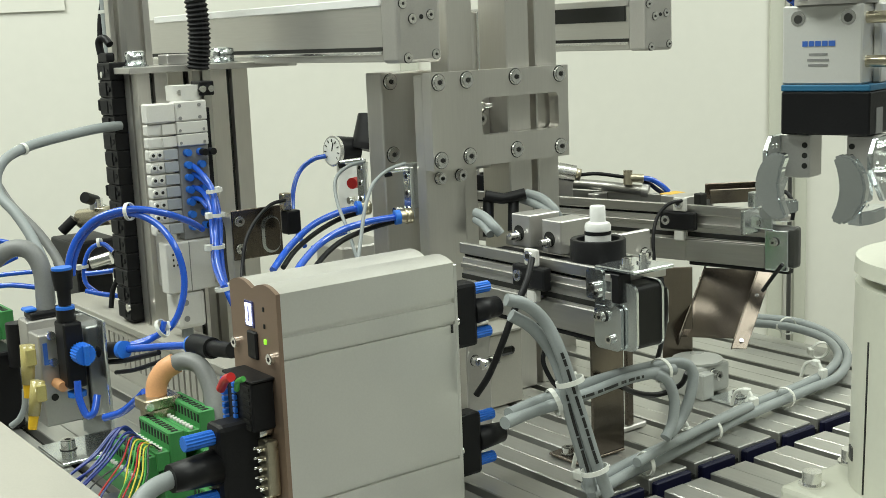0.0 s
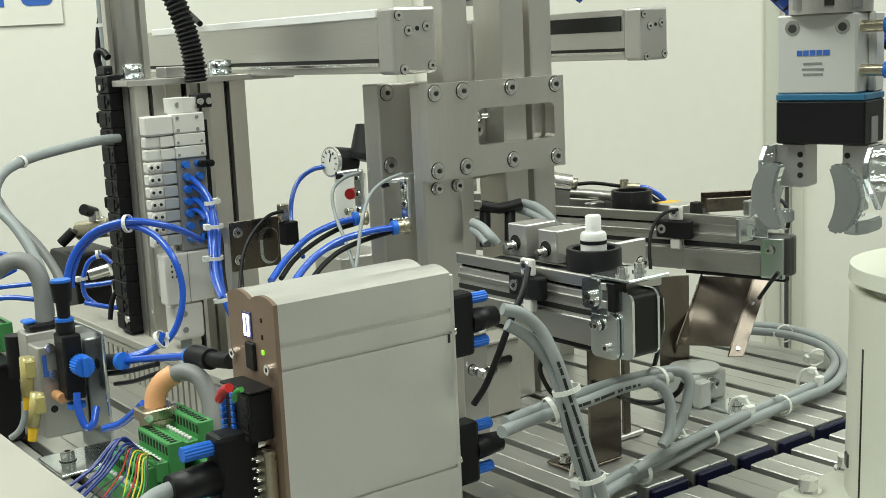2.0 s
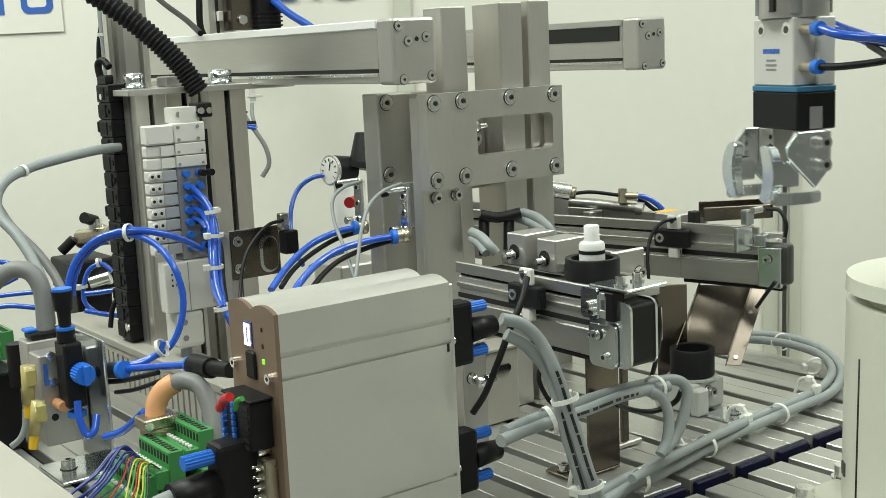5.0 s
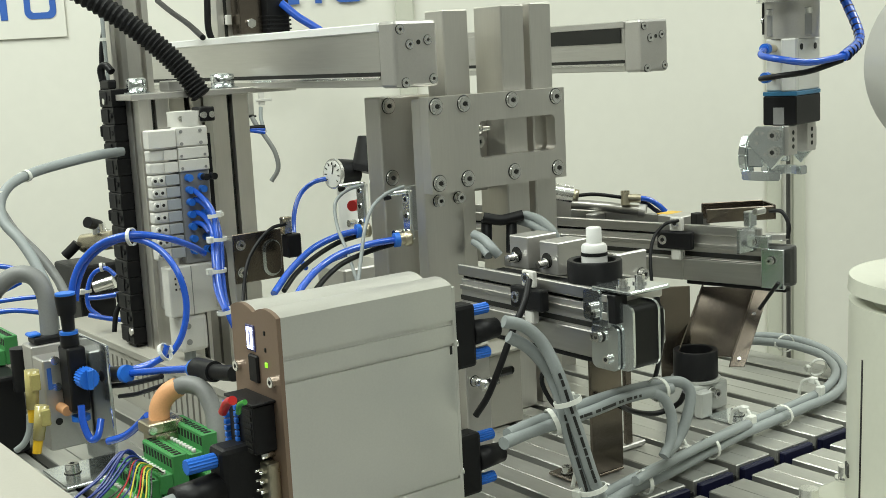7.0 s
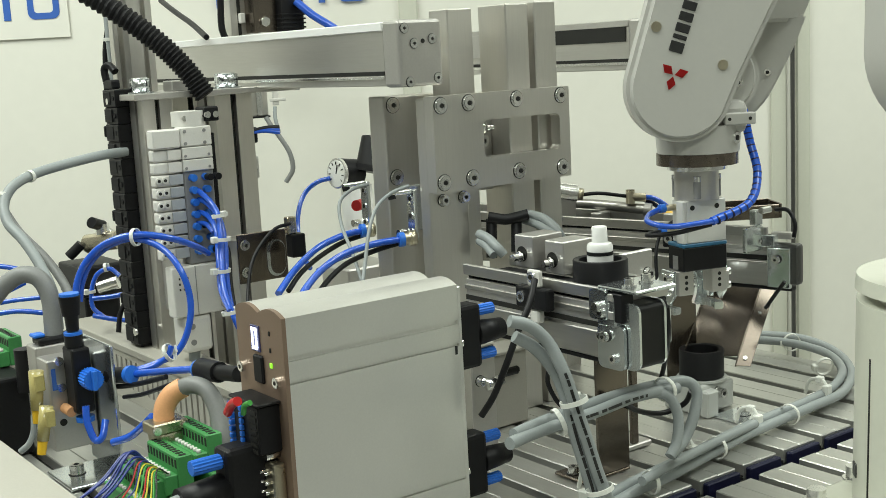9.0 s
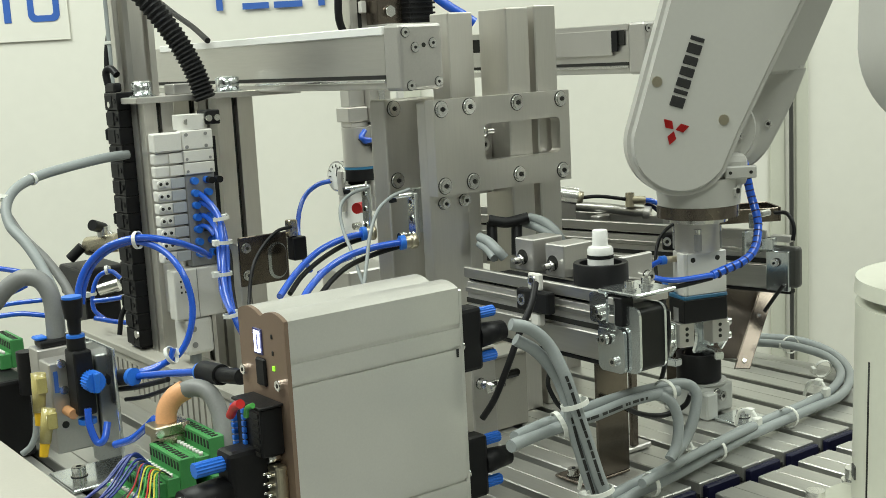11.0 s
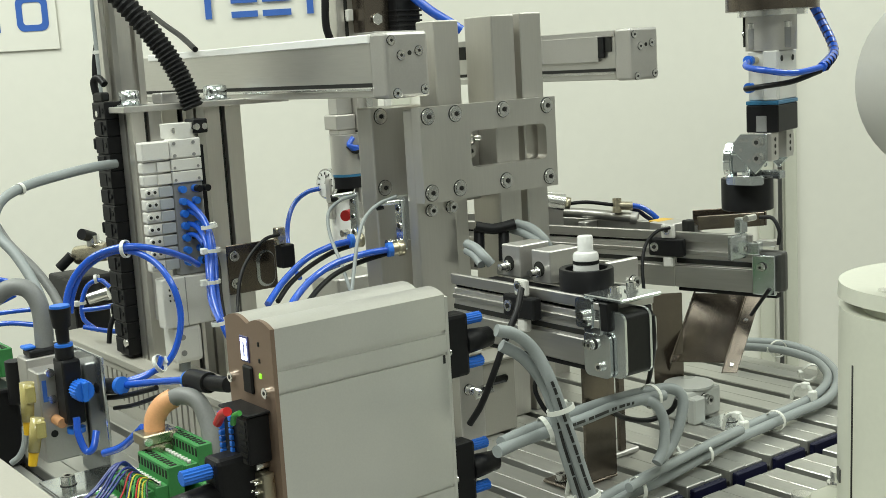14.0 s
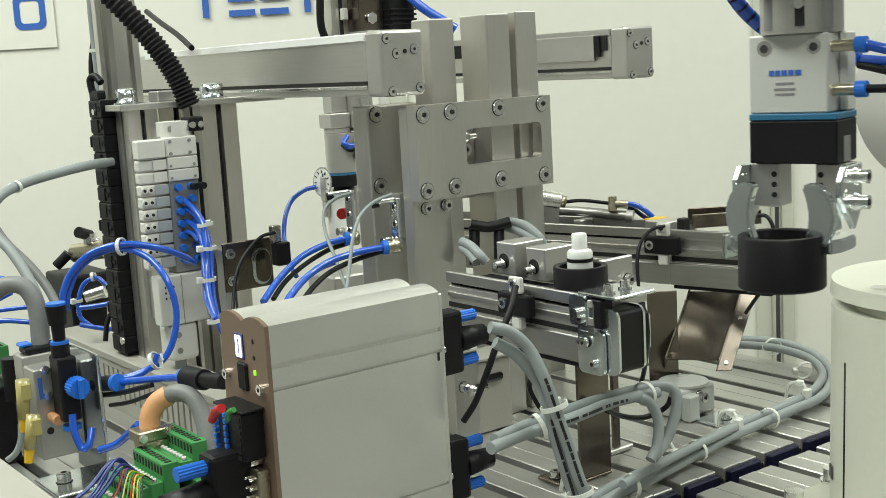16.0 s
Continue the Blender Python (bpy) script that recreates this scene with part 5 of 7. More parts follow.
cable("cable", "dark grey hoses running down to the plate", "hose", [
    ([(0.2777, 1.0175, 0.1420), (0.2891, 1.0119, 0.1556), (0.3016, 1.0042, 0.1634), (0.3126, 0.9953, 0.1600), (0.3178, 0.9882, 0.1446), (0.3169, 0.9839, 0.1211), (0.3151, 0.9813, 0.1023)], 0.0075),
    ([(0.3256, 1.1226, 0.2104), (0.3320, 1.1005, 0.1879), (0.3443, 1.0740, 0.1654), (0.3506, 1.0527, 0.1463), (0.3527, 1.0346, 0.1277)], 0.0042),
], DARK_PVC)
cable("air_tube", "blue air tubes curling behind the hoses", "air tube", [
    ([(0.3284, 1.1707, 0.1486), (0.3454, 1.1571, 0.1439), (0.3544, 1.1365, 0.1379), (0.3507, 1.1119, 0.1280)], 0.003),
    ([(0.3095, 1.1160, 0.1220), (0.3223, 1.1068, 0.1239), (0.3436, 1.0914, 0.1254)], 0.0026),
    ([(0.3026, 1.0947, 0.1166), (0.3193, 1.0825, 0.1178), (0.3387, 1.0675, 0.1148)], 0.0028),
    ([(0.3206, 1.1340, 0.1269), (0.3297, 1.1282, 0.1312), (0.3389, 1.1223, 0.1360)], 0.0026),
    ([(0.4398, 1.1985, 0.0737), (0.4317, 1.2068, 0.0847), (0.4331, 1.2095, 0.1023), (0.4401, 1.2077, 0.1185), (0.4513, 1.2005, 0.1238), (0.4588, 1.1932, 0.1158)], 0.0028),
    ([(0.4225, 1.1788, 0.0992), (0.4366, 1.1685, 0.1002), (0.4557, 1.1550, 0.1032)], 0.003),
    ([(0.4271, 1.1962, 0.0780), (0.4454, 1.1816, 0.0729), (0.4686, 1.1636, 0.0694)], 0.003),
    ([(0.4315, 1.1403, 0.0682), (0.4352, 1.1412, 0.0850), (0.4403, 1.1397, 0.0960)], 0.003, RUBBER),
], BLUE, [((0.4482, 1.2031, 0.1252), (0.8, -0.5, 0.1), 0.004), ((0.4325, 1.2097, 0.1012), (0, 0, 1), 0.004)])


def air_service():
    """Shut-off valve and filter unit behind the tower."""
    v = thing("air_service_unit", "black air service unit with brass ball valve", "valve")
    a = Vector((0.4762, 1.3402, 0.0951))
    part("body", B(a + Vector((-0.02, -0.03, -0.02)), a + Vector((0.035, 0.04, 0.016)), 0.003, 2), BLACK, v)
    part("body_block", B(a + Vector((-0.012, -0.02, -0.12)), a + Vector((0.03, 0.03, -0.0205)), 0.004, 2), BLACK, v)
    b = Vector((0.4971, 1.3327, 0.1330))
    part("brass_body", Cy(b + Vector((-0.012, 0.02, -0.002)), b + Vector((0.01, -0.022, 0.004)), 0.011), BRASS, v)
    part("stem", Cy(b, b + Vector((0, 0, 0.022)), 0.008), STEEL, v)
    part("lever", Cy((0.4816, 1.3244, 0.1588), (0.4986, 1.3355, 0.1519), 0.0065), BLACK, v)
    part("lever_arm", Cy((0.4955, 1.3380, 0.1527), (0.5114, 1.3237, 0.1408), 0.003), STEEL, v)
    part("elbow", Cy((0.4625, 1.3554, 0.1186), (0.4759, 1.3482, 0.1322), 0.006), BLACK, v)
    part("silver_cap", Cy((0.4779, 1.3116, 0.0852), (0.4968, 1.2987, 0.0906), 0.008), STEEL, v)


air_service()


# ---- cable ducts ----
def duct(x0, x1, y0, y1, z1, label):
    d = thing("cable_duct", label, "cable duct")
    part("lid", B((x0 - 0.0015, y0, z1 - 0.008), (x1 + 0.0015, y1, z1), 0.001), DUCT, d)
    part("back_wall", B((x1 - 0.002, y0, 0.0025), (x1, y1, z1 - 0.0082), 0.0), DUCT, d)
    part("bottom", B((x0, y0, 0.0004), (x1, y1, 0.0024), 0.0), DUCT, d)
    part("low_rail", B((x0, y0, 0.0026), (x0 + 0.002, y1, 0.014), 0.0), DUCT, d)
    part("high_rail", B((x0, y0, z1 - 0.014), (x0 + 0.002, y1, z1 - 0.0082), 0.0), DUCT, d)
    n = int((y1 - y0) / 0.0125)
    me = None
    for k in range(n):
        if me is None:
            ob = part("tooth", B((x0, 0, 0.0142), (x0 + 0.002, 0.0085, z1 - 0.0142), 0.0), DUCT, d)
            me = ob.data
        else:
            ob = new("tooth", me)
            ob.parent = d
        ob.matrix_basis = Matrix.Translation((0, y0 + k * 0.0125, 0))
    return d


duct(0.430, 0.468, 0.80, 1.29, 0.058, "grey slotted cable duct on the plate")
duct(0.188, 0.2420, 0.60, 1.25, 0.056, "grey slotted cable duct along the plate edge")
duct(0.330, 0.352, 1.12, 1.29, 0.058, "grey slotted cable duct behind the terminals")


# ---- air valve module ----
def valve_module():
    m = thing("air_valve_module", "silver air valve block with blue knob on a sheet bracket", "valve")
    part("foot", B((0.292, 0.905, 0.0006), (0.345, 0.963, 0.0036), 0.0008), ZINC, m, "zinc-plated sheet foot")
    part("bracket", B((0.3345, 0.905, 0.0037), (0.3375, 0.972, 0.112), 0.0008), ZINC, m, "upright zinc-plated sheet")
    cap_screw(m, (0.309, 0.938, 0.0038), (0, 0, 1), 0.0058, 0.008)
    fixed = {ob.name for ob in m.children}
    part("block", B((0.303, 0.941, 0.010), (0.3405, 0.966, 0.087), 0.0012), ALU, m, "milled aluminium valve block")
    part("top_cover", B((0.303, 0.9665, 0.05), (0.3415, 0.99, 0.094), 0.0012), ALU, m)
    part("cover_cap", B((0.307, 0.9665, 0.0942), (0.338, 0.986, 0.1005), 0.002, 2), BLACK, m)
    part("port", Cy((0.312, 0.9405, 0.034), (0.312, 0.942, 0.034), 0.003), GROOVE, m)
    part("label", B((0.306, 0.9404, 0.062), (0.3095, 0.9409, 0.080), 0), BLUE_PRINT, m, "blue printed label")
    part("valve_body", B((0.3165, 0.918, 0.044), (0.332, 0.9405, 0.098), 0.002, 2), BLACK, m, "black flow valve body")
    part("neck", Cy((0.323, 0.928, 0.0985), (0.323, 0.928, 0.108), 0.0075), BLACK, m)
    part("collar", Cy((0.323, 0.928, 0.1082), (0.323, 0.928, 0.1105), 0.0074), BLUE_CAP, m)
    part("plug", Cy((0.323, 0.928, 0.1114), (0.323, 0.928, 0.124), 0.0050, 0.0056), BLACK, m)
    part("plug_head", Cy((0.323, 0.928, 0.1242), (0.323, 0.928, 0.1400), 0.0072, 0.0088), BLACK, m)
    part("blue_ring", Cy((0.323, 0.928, 0.1402), (0.323, 0.928, 0.1422), 0.0080), BLUE_CAP, m)
    part("knob", ribbed((0.327, 0.9148, 0.074), (0.327, 0.902, 0.074), 0.0088, 22), BLUE_CAP, m, "ribbed blue turning knob")
    part("knob_grip", B((0.325, 0.8985, 0.066), (0.329, 0.9022, 0.082), 0.0006), BLUE_CAP, m)
    for x, z in ((0.3125, 0.086), (0.3125, 0.064)):
        part("screw", Cy((x, 0.9405, z), (x, 0.937, z), 0.0036), STEEL, m)
    part("stud", Cy((0.314, 0.9405, 0.046), (0.315, 0.927, 0.045), 0.0042), ORANGE, m, "orange blanking stud")
    part("lower_collar", Cy((0.325, 0.925, 0.036), (0.325, 0.925, 0.040), 0.0075), BLUE_CAP, m)
    part("blue_tab", B((0.304, 0.970, 0.1008), (0.314, 0.982, 0.104), 0.001), BLUE_CAP, m)
    for ob in m.children:
        if ob.name not in fixed:
            ob.matrix_basis = Matrix.Translation((-0.0070, 0.0052, 0.0125))
    for a, b, r in (((0.2851, 0.9395, 0.0955), (0.2825, 0.9390, 0.0640), 0.0062), ((0.2860, 0.9255, 0.0690), (0.2800, 0.9245, 0.0420), 0.0058)):
        a, b = Vector(a), Vector(b)
        d = (b - a).normalized()
        plug = part("connector", Cy(a, b, r, r * 0.82, 8), AMBER, m, "clear amber plug")
        part("connector_tab", B((a.x - 0.004, a.y - 0.008, a.z - 0.016), (a.x + 0.004, a.y - 0.005, a.z - 0.002), 0.001), AMBER, plug)
        part("ferrule", Cy(b, b + d * 0.011, 0.0040, 0.0034, 12), YELLOW, m, "yellow ferrule")
    part("nut", Cy((0.3376, 0.925, 0.079), (0.3395, 0.925, 0.079), 0.004, n=6), GROOVE, m)


valve_module()
cable("air_tube", "short blue air tubes hanging from the valve module", "air tube", [
    ([(0.3112, 0.9073, 0.0673), (0.3105, 0.9050, 0.0540), (0.3134, 0.9001, 0.0404), (0.3184, 0.8968, 0.0424), (0.3240, 0.9014, 0.0541)], 0.0034),
    ([(0.3194, 0.8770, 0.0423), (0.3271, 0.8602, 0.0491), (0.3333, 0.8453, 0.0603), (0.3356, 0.8328, 0.0693)], 0.0036),
    ([(0.3490, 0.9022, 0.0864), (0.3603, 0.8578, 0.0950), (0.3701, 0.8143, 0.1028)], 0.0036),
    ([(0.3509, 0.8238, 0.0804), (0.3568, 0.8207, 0.0865), (0.3617, 0.8055, 0.0916)], 0.0036),
], BLUE)
j = thing("tube_coupling", "black push-in coupling on a blue tube", "fitting")
part("body", Cy((0.3386, 0.9221, 0.0836), (0.3458, 0.8986, 0.0877), 0.0066), BLACK, j)
part("ring", Cy((0.3458, 0.8986, 0.0877), (0.3469, 0.8942, 0.0883), 0.0072), BLUE_CAP, j)
j = thing("tube_coupling", "black push-in coupling on a blue tube", "fitting")
part("ring", Cy((0.3687, 0.8153, 0.1028), (0.3687, 0.8092, 0.1040), 0.0072), BLUE_CAP, j)
part("body", Cy((0.3687, 0.8092, 0.1040), (0.3683, 0.7787, 0.1073), 0.0085, 0.0078), BLACK, j)
part("nose", Cy((0.3683, 0.7787, 0.1073), (0.3709, 0.7521, 0.1103), 0.0058), BLACK, j)
cable("cable", "thin black cables between coupling and duct", "cable", [
    ([(0.3392, 0.9197, 0.0744), (0.3469, 0.8900, 0.0807), (0.3559, 0.8481, 0.0932)], 0.0022),
    ([(0.3419, 0.9038, 0.0686), (0.3475, 0.8758, 0.0756), (0.3547, 0.8356, 0.0901)], 0.0018),
], BLACK)


# ---- round connector with orange boot ----
def boot_connector():
    c = thing("boot_connector", "metal connector housing with orange boot and grey hose", "connector")
    c.matrix_basis = Matrix.Translation((0.0, 0.0, -0.0125))
    a = Vector((0.3353, 0.8081, 0.0706))
    part("housing", B(a + Vector((-0.010, -0.008, -0.045)), a + Vector((0.012, 0.012, 0.006)), 0.002, 2), BRASS, c)
    part("clamp", B(a + Vector((-0.014, -0.010, 0.0062)), a + Vector((0.014, 0.010, 0.0145)), 0.001), BRASS, c, "nickel-plated strain relief clamp")
    for d in (-0.011, 0.011):
        part("clamp_screw", Cy(a + Vector((d, -0.0125, 0.0102)), a + Vector((d, -0.0098, 0.0102)), 0.0030, n=14), STEEL, c)
    part("boot", T([(0.3353, 0.8107, 0.0830), (0.3373, 0.8113, 0.0933), (0.3429, 0.8090, 0.1021), (0.3503, 0.8046, 0.1072)], 0.0078, 8, 14), ORANGE, c, "orange rubber boot")
    part("hose", T([(0.3481, 0.8060, 0.1060), (0.3542, 0.7960, 0.1098), (0.3605, 0.7842, 0.1061), (0.3622, 0.7735, 0.0917), (0.3594, 0.7654, 0.0728), (0.3568, 0.7643, 0.0587)], 0.0066, 9, 14), DARK_PVC, c, "grey flexible hose")


boot_connector()


# ---- green terminals ----
def terminal(m, n, label):
    t = thing("terminal_block", label, "terminal block", m, "green terminals")
    w = n * 0.0052
    part("body", B((0, 0, 0), (0.012, w, 0.026), 0.0008), GREEN, t)
    part("step", B((-0.010, 0, 0), (-0.0002, w, 0.014), 0.0008), GREEN, t)
    for k in range(n):
        y = 0.0026 + k * 0.0052
        part("slot", B((-0.0003, y - 0.0013, 0.0175), (0.0004, y + 0.0013, 0.0235), 0), GROOVE, t)
        part("clamp_hole", B((0.003, y - 0.0014, 0.0255), (0.008, y + 0.0014, 0.0264), 0), GROOVE, t)
        part("wire_ferrule", Cy((-0.006, y, 0.0138), (-0.006, y, 0.0165), 0.0016, n=8), VALVE, t)
    return t


terminal(Matrix.Translation((0.319, 0.7545, 0.0345)), 10, "green screw terminal strip with coloured wires")
terminal(Matrix.Translation((0.3445, 0.758, 0.0435)), 11, "green screw terminal strip beside the duct")
terminal(Matrix.Translation((0.299, 0.757, 0.020)), 12, "green screw terminal strip with coloured wires")
terminal(Matrix.Translation((0.322, 0.69, 0.006)), 7, "green screw terminal strip with coloured wires")
terminal(Matrix.Translation((0.303, 1.07, 0.072)), 9, "green screw terminal strip on a relay")
terminal(Matrix.Translation((0.283, 1.06, 0.022)), 6, "green screw terminal strip on a relay")
tb = thing("terminal_rail", "grey rail carrying the green terminals", "rail")
part("rail", B((0.288, 0.69, 0.0005), (0.366, 0.815, 0.0058), 0.001), ALU_LONG, tb)
part("rail_step", B((0.3125, 0.752, 0.006), (0.334, 0.807, 0.0342), 0.001), GREEN, tb)
part("rail_step", B((0.3425, 0.752, 0.006), (0.3565, 0.815, 0.0432), 0.001), GREEN, tb)
rl = thing("relay", "black relay module with round cap", "relay")
part("body", B((0.270, 1.03, 0.0005), (0.305, 1.12, 0.071), 0.003, 2), BLACK, rl)
part("cap", Cy((0.3005, 1.018, 0.060), (0.3005, 1.018, 0.0975), 0.0085), BLACK, rl)

WIRE = [material("wire_" + n, c, 0.4) for n, c in (("navy", (0.02, 0.035, 0.20)), ("red", (0.45, 0.02, 0.02)), ("yellow", (0.6, 0.5, 0.05)), ("black", (0.02, 0.02, 0.02)), ("green", (0.05, 0.3, 0.05)))]
wires = thing("wiring", "loose coloured wires at the green terminals", "wiring")
rnd = random.Random(4)
for k in range(16):
    navy = k < 6
    f = k / 15
    a = Vector((0.3125, 0.806 - 0.050 * f, 0.0500))
    reach = 0.048 if navy else 0.036
    drop = 0.018 if navy else 0.012
    side = -0.006 - 0.028 * f
    sag = 0.006 * rnd.random()
    mid = a + Vector((-0.012, side * 0.3, 0.004 + sag))
    low = a + Vector((-reach * 0.65, side + 0.004 * rnd.random(), -drop * 0.4 - sag * 0.4))
    end = a + Vector((-reach - 0.012 * rnd.random(), side * 1.7 + 0.006 * rnd.random(), -drop - 0.006 * rnd.random()))
    far = end + Vector((-0.020, side * 0.6, -0.016))
    mat = WIRE[0] if navy else WIRE[(3, 1, 0, 2, 4, 1, 2, 2, 4, 3)[k - 6]]
    part("wire", T([a, mid, low, end, far], 0.0010 if navy else 0.0006, 8, 6), mat, wires)
for k in range(3):
    part("wire", T([(0.2844, 1.0550, 0.0438), (0.3012, 1.0449, 0.0553), (0.3145, 1.0370, 0.0645)] if k == 0 else [(0.2804, 1.0439, 0.0372), (0.2970, 1.0351, 0.0541), (0.3090, 1.0282, 0.0637)] if k == 1 else [(0.2890, 1.0647, 0.0460), (0.3038, 1.0559, 0.0567), (0.3146, 1.0496, 0.0646)], 0.0011, 8, 6), WIRE[0], wires)
cable("cable", "grey cable plugged into the controller front", "cable", [
    ([(0.286, 0.6715, 0.0605), (0.272, 0.6705, 0.0585), (0.261, 0.668, 0.0530), (0.252, 0.664, 0.0420)], 0.0058)], GREY_PVC)
cable("cable", "grey cable below the amber plugs", "cable", [
    ([(0.2876, 0.9660, 0.0525), (0.2854, 0.9647, 0.0387), (0.2807, 0.9661, 0.0288), (0.2743, 0.9697, 0.0231)], 0.0026)], GREY_PVC)
cable("cable", "red and green wires at the controller plug", "wiring", [
    ([(0.3226, 0.6741, 0.1096), (0.3213, 0.6641, 0.1177), (0.3201, 0.6533, 0.1221)], 0.003),
    ([(0.3240, 0.6548, 0.1129), (0.3231, 0.6505, 0.1191), (0.3239, 0.6442, 0.1221)], 0.0018, WIRE[4]),
], RED)


# ---- gauge and pressure parts behind the posts ----
def gauge():
    g = thing("pressure_gauge", "round white pressure gauge in a black case", "gauge")
    f = Vector((0.7580, 1.2272, 0.1923))
    f = f + Vector((-0.2, -0.2, 0)).normalized() * 0.004
    ax = Vector((1.0, 0.10, -0.06)).normalized()
    part("case", Cy(f, f + ax * 0.030, 0.0185, 0.016, 28), BLACK, g)
    part("bezel", Cy(f - ax * 0.003, f + ax * 0.001, 0.0185, 0.0185, 28), STEEL, g)
    part("dial", Cy(f - ax * 0.0036, f - ax * 0.0031, 0.0162, 0.0162, 28), DIAL, g)
    s, u = ax.cross(Vector((0, 0, 1))).normalized(), Vector((0, 0, 1))
    for k in range(9):
        d = math.cos(radians(-40 + 32 * k)) * s + math.sin(radians(-40 + 32 * k)) * u
        c = f - ax * 0.0038
        part("tick", Cy(c + d * 0.011, c + d * 0.0145, 0.0007, n=6), INK, g)
    part("needle", Cy(f - ax * 0.0039, f - ax * 0.0039 + (s * 0.3 + u).normalized() * 0.011, 0.0007, n=6), INK, g)


gauge()
cable("air_tube", "blue air tube rising to the pressure gauge", "air tube", [
    ([(0.7484, 1.2331, 0.1867), (0.7358, 1.2418, 0.1832), (0.7222, 1.2495, 0.1717), (0.7079, 1.2435, 0.1531), (0.6983, 1.2327, 0.1277), (0.6892, 1.2092, 0.1041), (0.6840, 1.1850, 0.0908)], 0.0034)], BLUE)
rv = thing("regulator", "white pressure regulator with black cap and red plug", "regulator")
part("body", Cy((0.7725, 1.2139, 0.1204), (0.7778, 1.2217, 0.1762), 0.019), WHITE, rv)
part("cap", Cy((0.7957, 1.2130, 0.1979), (0.8017, 1.2161, 0.2338), 0.019, 0.013), BLACK, rv)
part("cap_ring", Cy((0.7936, 1.2130, 0.1905), (0.7957, 1.2130, 0.1979), 0.022), BLACK, rv)
part("red_plug", Cy((0.7015, 1.0878, 0.1711), (0.6836, 1.0760, 0.1720), 0.0060), RED, rv)
part("base", B(Vector((0.7439, 1.1638, 0.0815)) + Vector((-0.04, -0.03, -0.02)), Vector((0.7439, 1.1638, 0.0815)) + Vector((0.03, 0.03, 0.01)), 0.002), ALU, rv)
part("base_post", B(Vector((0.7439, 1.1638, 0.0815)) + Vector((-0.03, -0.02, -0.13)), Vector((0.7439, 1.1638, 0.0815)) + Vector((0.02, 0.02, -0.0205)), 0.002), ALU, rv)


def slotted_bracket():
    b = thing("sensor_bracket", "brown steel bracket plate with an oval slot and sensor", "bracket")
    c = Vector((0.5042, 0.9535, 0.1572))
    part("plate", B(c + Vector((-0.026, 0.0, -0.024)), c + Vector((0.024, 0.002, 0.021)), 0.0006), BRONZE, b)
    # reflection along the oval slot, modelled as a bright zinc ring
    ov = bmesh.new()
    prism(ov, arc(0, 0.007, 0.0095, 0, 180, 10) + arc(0, -0.008, 0.0095, 180, 360, 10), 0.0006, Matrix.Translation(c + Vector((0.012, -0.0002, -0.004))) @ pose(0, 0, 0, 90, 0, 0))
    part("slot_glint", ov, ZINC, b, "bright oval ring standing in for the slot's reflection")
    ov = bmesh.new()
    prism(ov, arc(0.0015, 0.007, 0.0075, 0, 180, 10) + arc(0.0015, -0.008, 0.0075, 180, 360, 10), 0.0006, Matrix.Translation(c + Vector((0.012, -0.0006, -0.004))) @ pose(0, 0, 0, 90, 0, 0))
    part("slot_opening", ov, BRONZE, b)
    for x, z in ((-0.019, 0.011), (-0.019, -0.014)):
        cap_screw(b, c + Vector((x, 0, z)), (0, -1, 0), 0.0042, 0.003)
    part("spacer", B(c + Vector((-0.026, 0.0022, -0.05)), c + Vector((-0.016, 0.06, 0.015)), 0.001), ALU, b)
    s = Vector((0.5230, 0.9288, 0.1661))
    part("sensor", B(s + Vector((-0.006, -0.006, -0.011)), s + Vector((0.008, 0.006, 0.010)), 0.001), BLACK, b)
    part("sensor_clip", B(s + Vector((-0.008, -0.004, 0.0102)), s + Vector((0.001, 0.004, 0.026)), 0.001), BRASS, b)
    part("lead", T([s + Vector((-0.006, -0.004, 0.020)), (0.5011, 0.9235, 0.1837), (0.4837, 0.9211, 0.1710), (0.4706, 0.9151, 0.1560), (0.4604, 0.9053, 0.1339), (0.4479, 0.8853, 0.1143)], 0.0016, 9, 8), BLACK, b, "thin black sensor lead")


slotted_bracket()

# ---- grey cables over the plate ----
cable("cable", "bundle of grey printed cables hanging from the controller plugs", "cable", [
    ([(0.4775, 0.5753, 0.1569), (0.4904, 0.5710, 0.1520), (0.5018, 0.5662, 0.1395), (0.5072, 0.5581, 0.1198), (0.5134, 0.5548, 0.0962), (0.5197, 0.5515, 0.0723), (0.5254, 0.5489, 0.0501), (0.5310, 0.5476, 0.0339), (0.5367, 0.5463, 0.0180)], 0.0042, GREY_PVC, (0.38, 0.80)),
    ([(0.4848, 0.5800, 0.1447), (0.4978, 0.5746, 0.1349), (0.5088, 0.5692, 0.1185), (0.5124, 0.5628, 0.1005), (0.5169, 0.5608, 0.0766), (0.5222, 0.5584, 0.0543), (0.5273, 0.5568, 0.0347), (0.5279, 0.5534, 0.0203)], 0.0042, GREY_PVC, (0.5, 0.86)),
], GREY_PVC, [((0.5117, 0.5544, 0.1001), (0.15, -0.2, -0.9), 0.0088), ((0.5250, 0.5467, 0.0382), (0.15, -0.2, -0.9), 0.0088)])
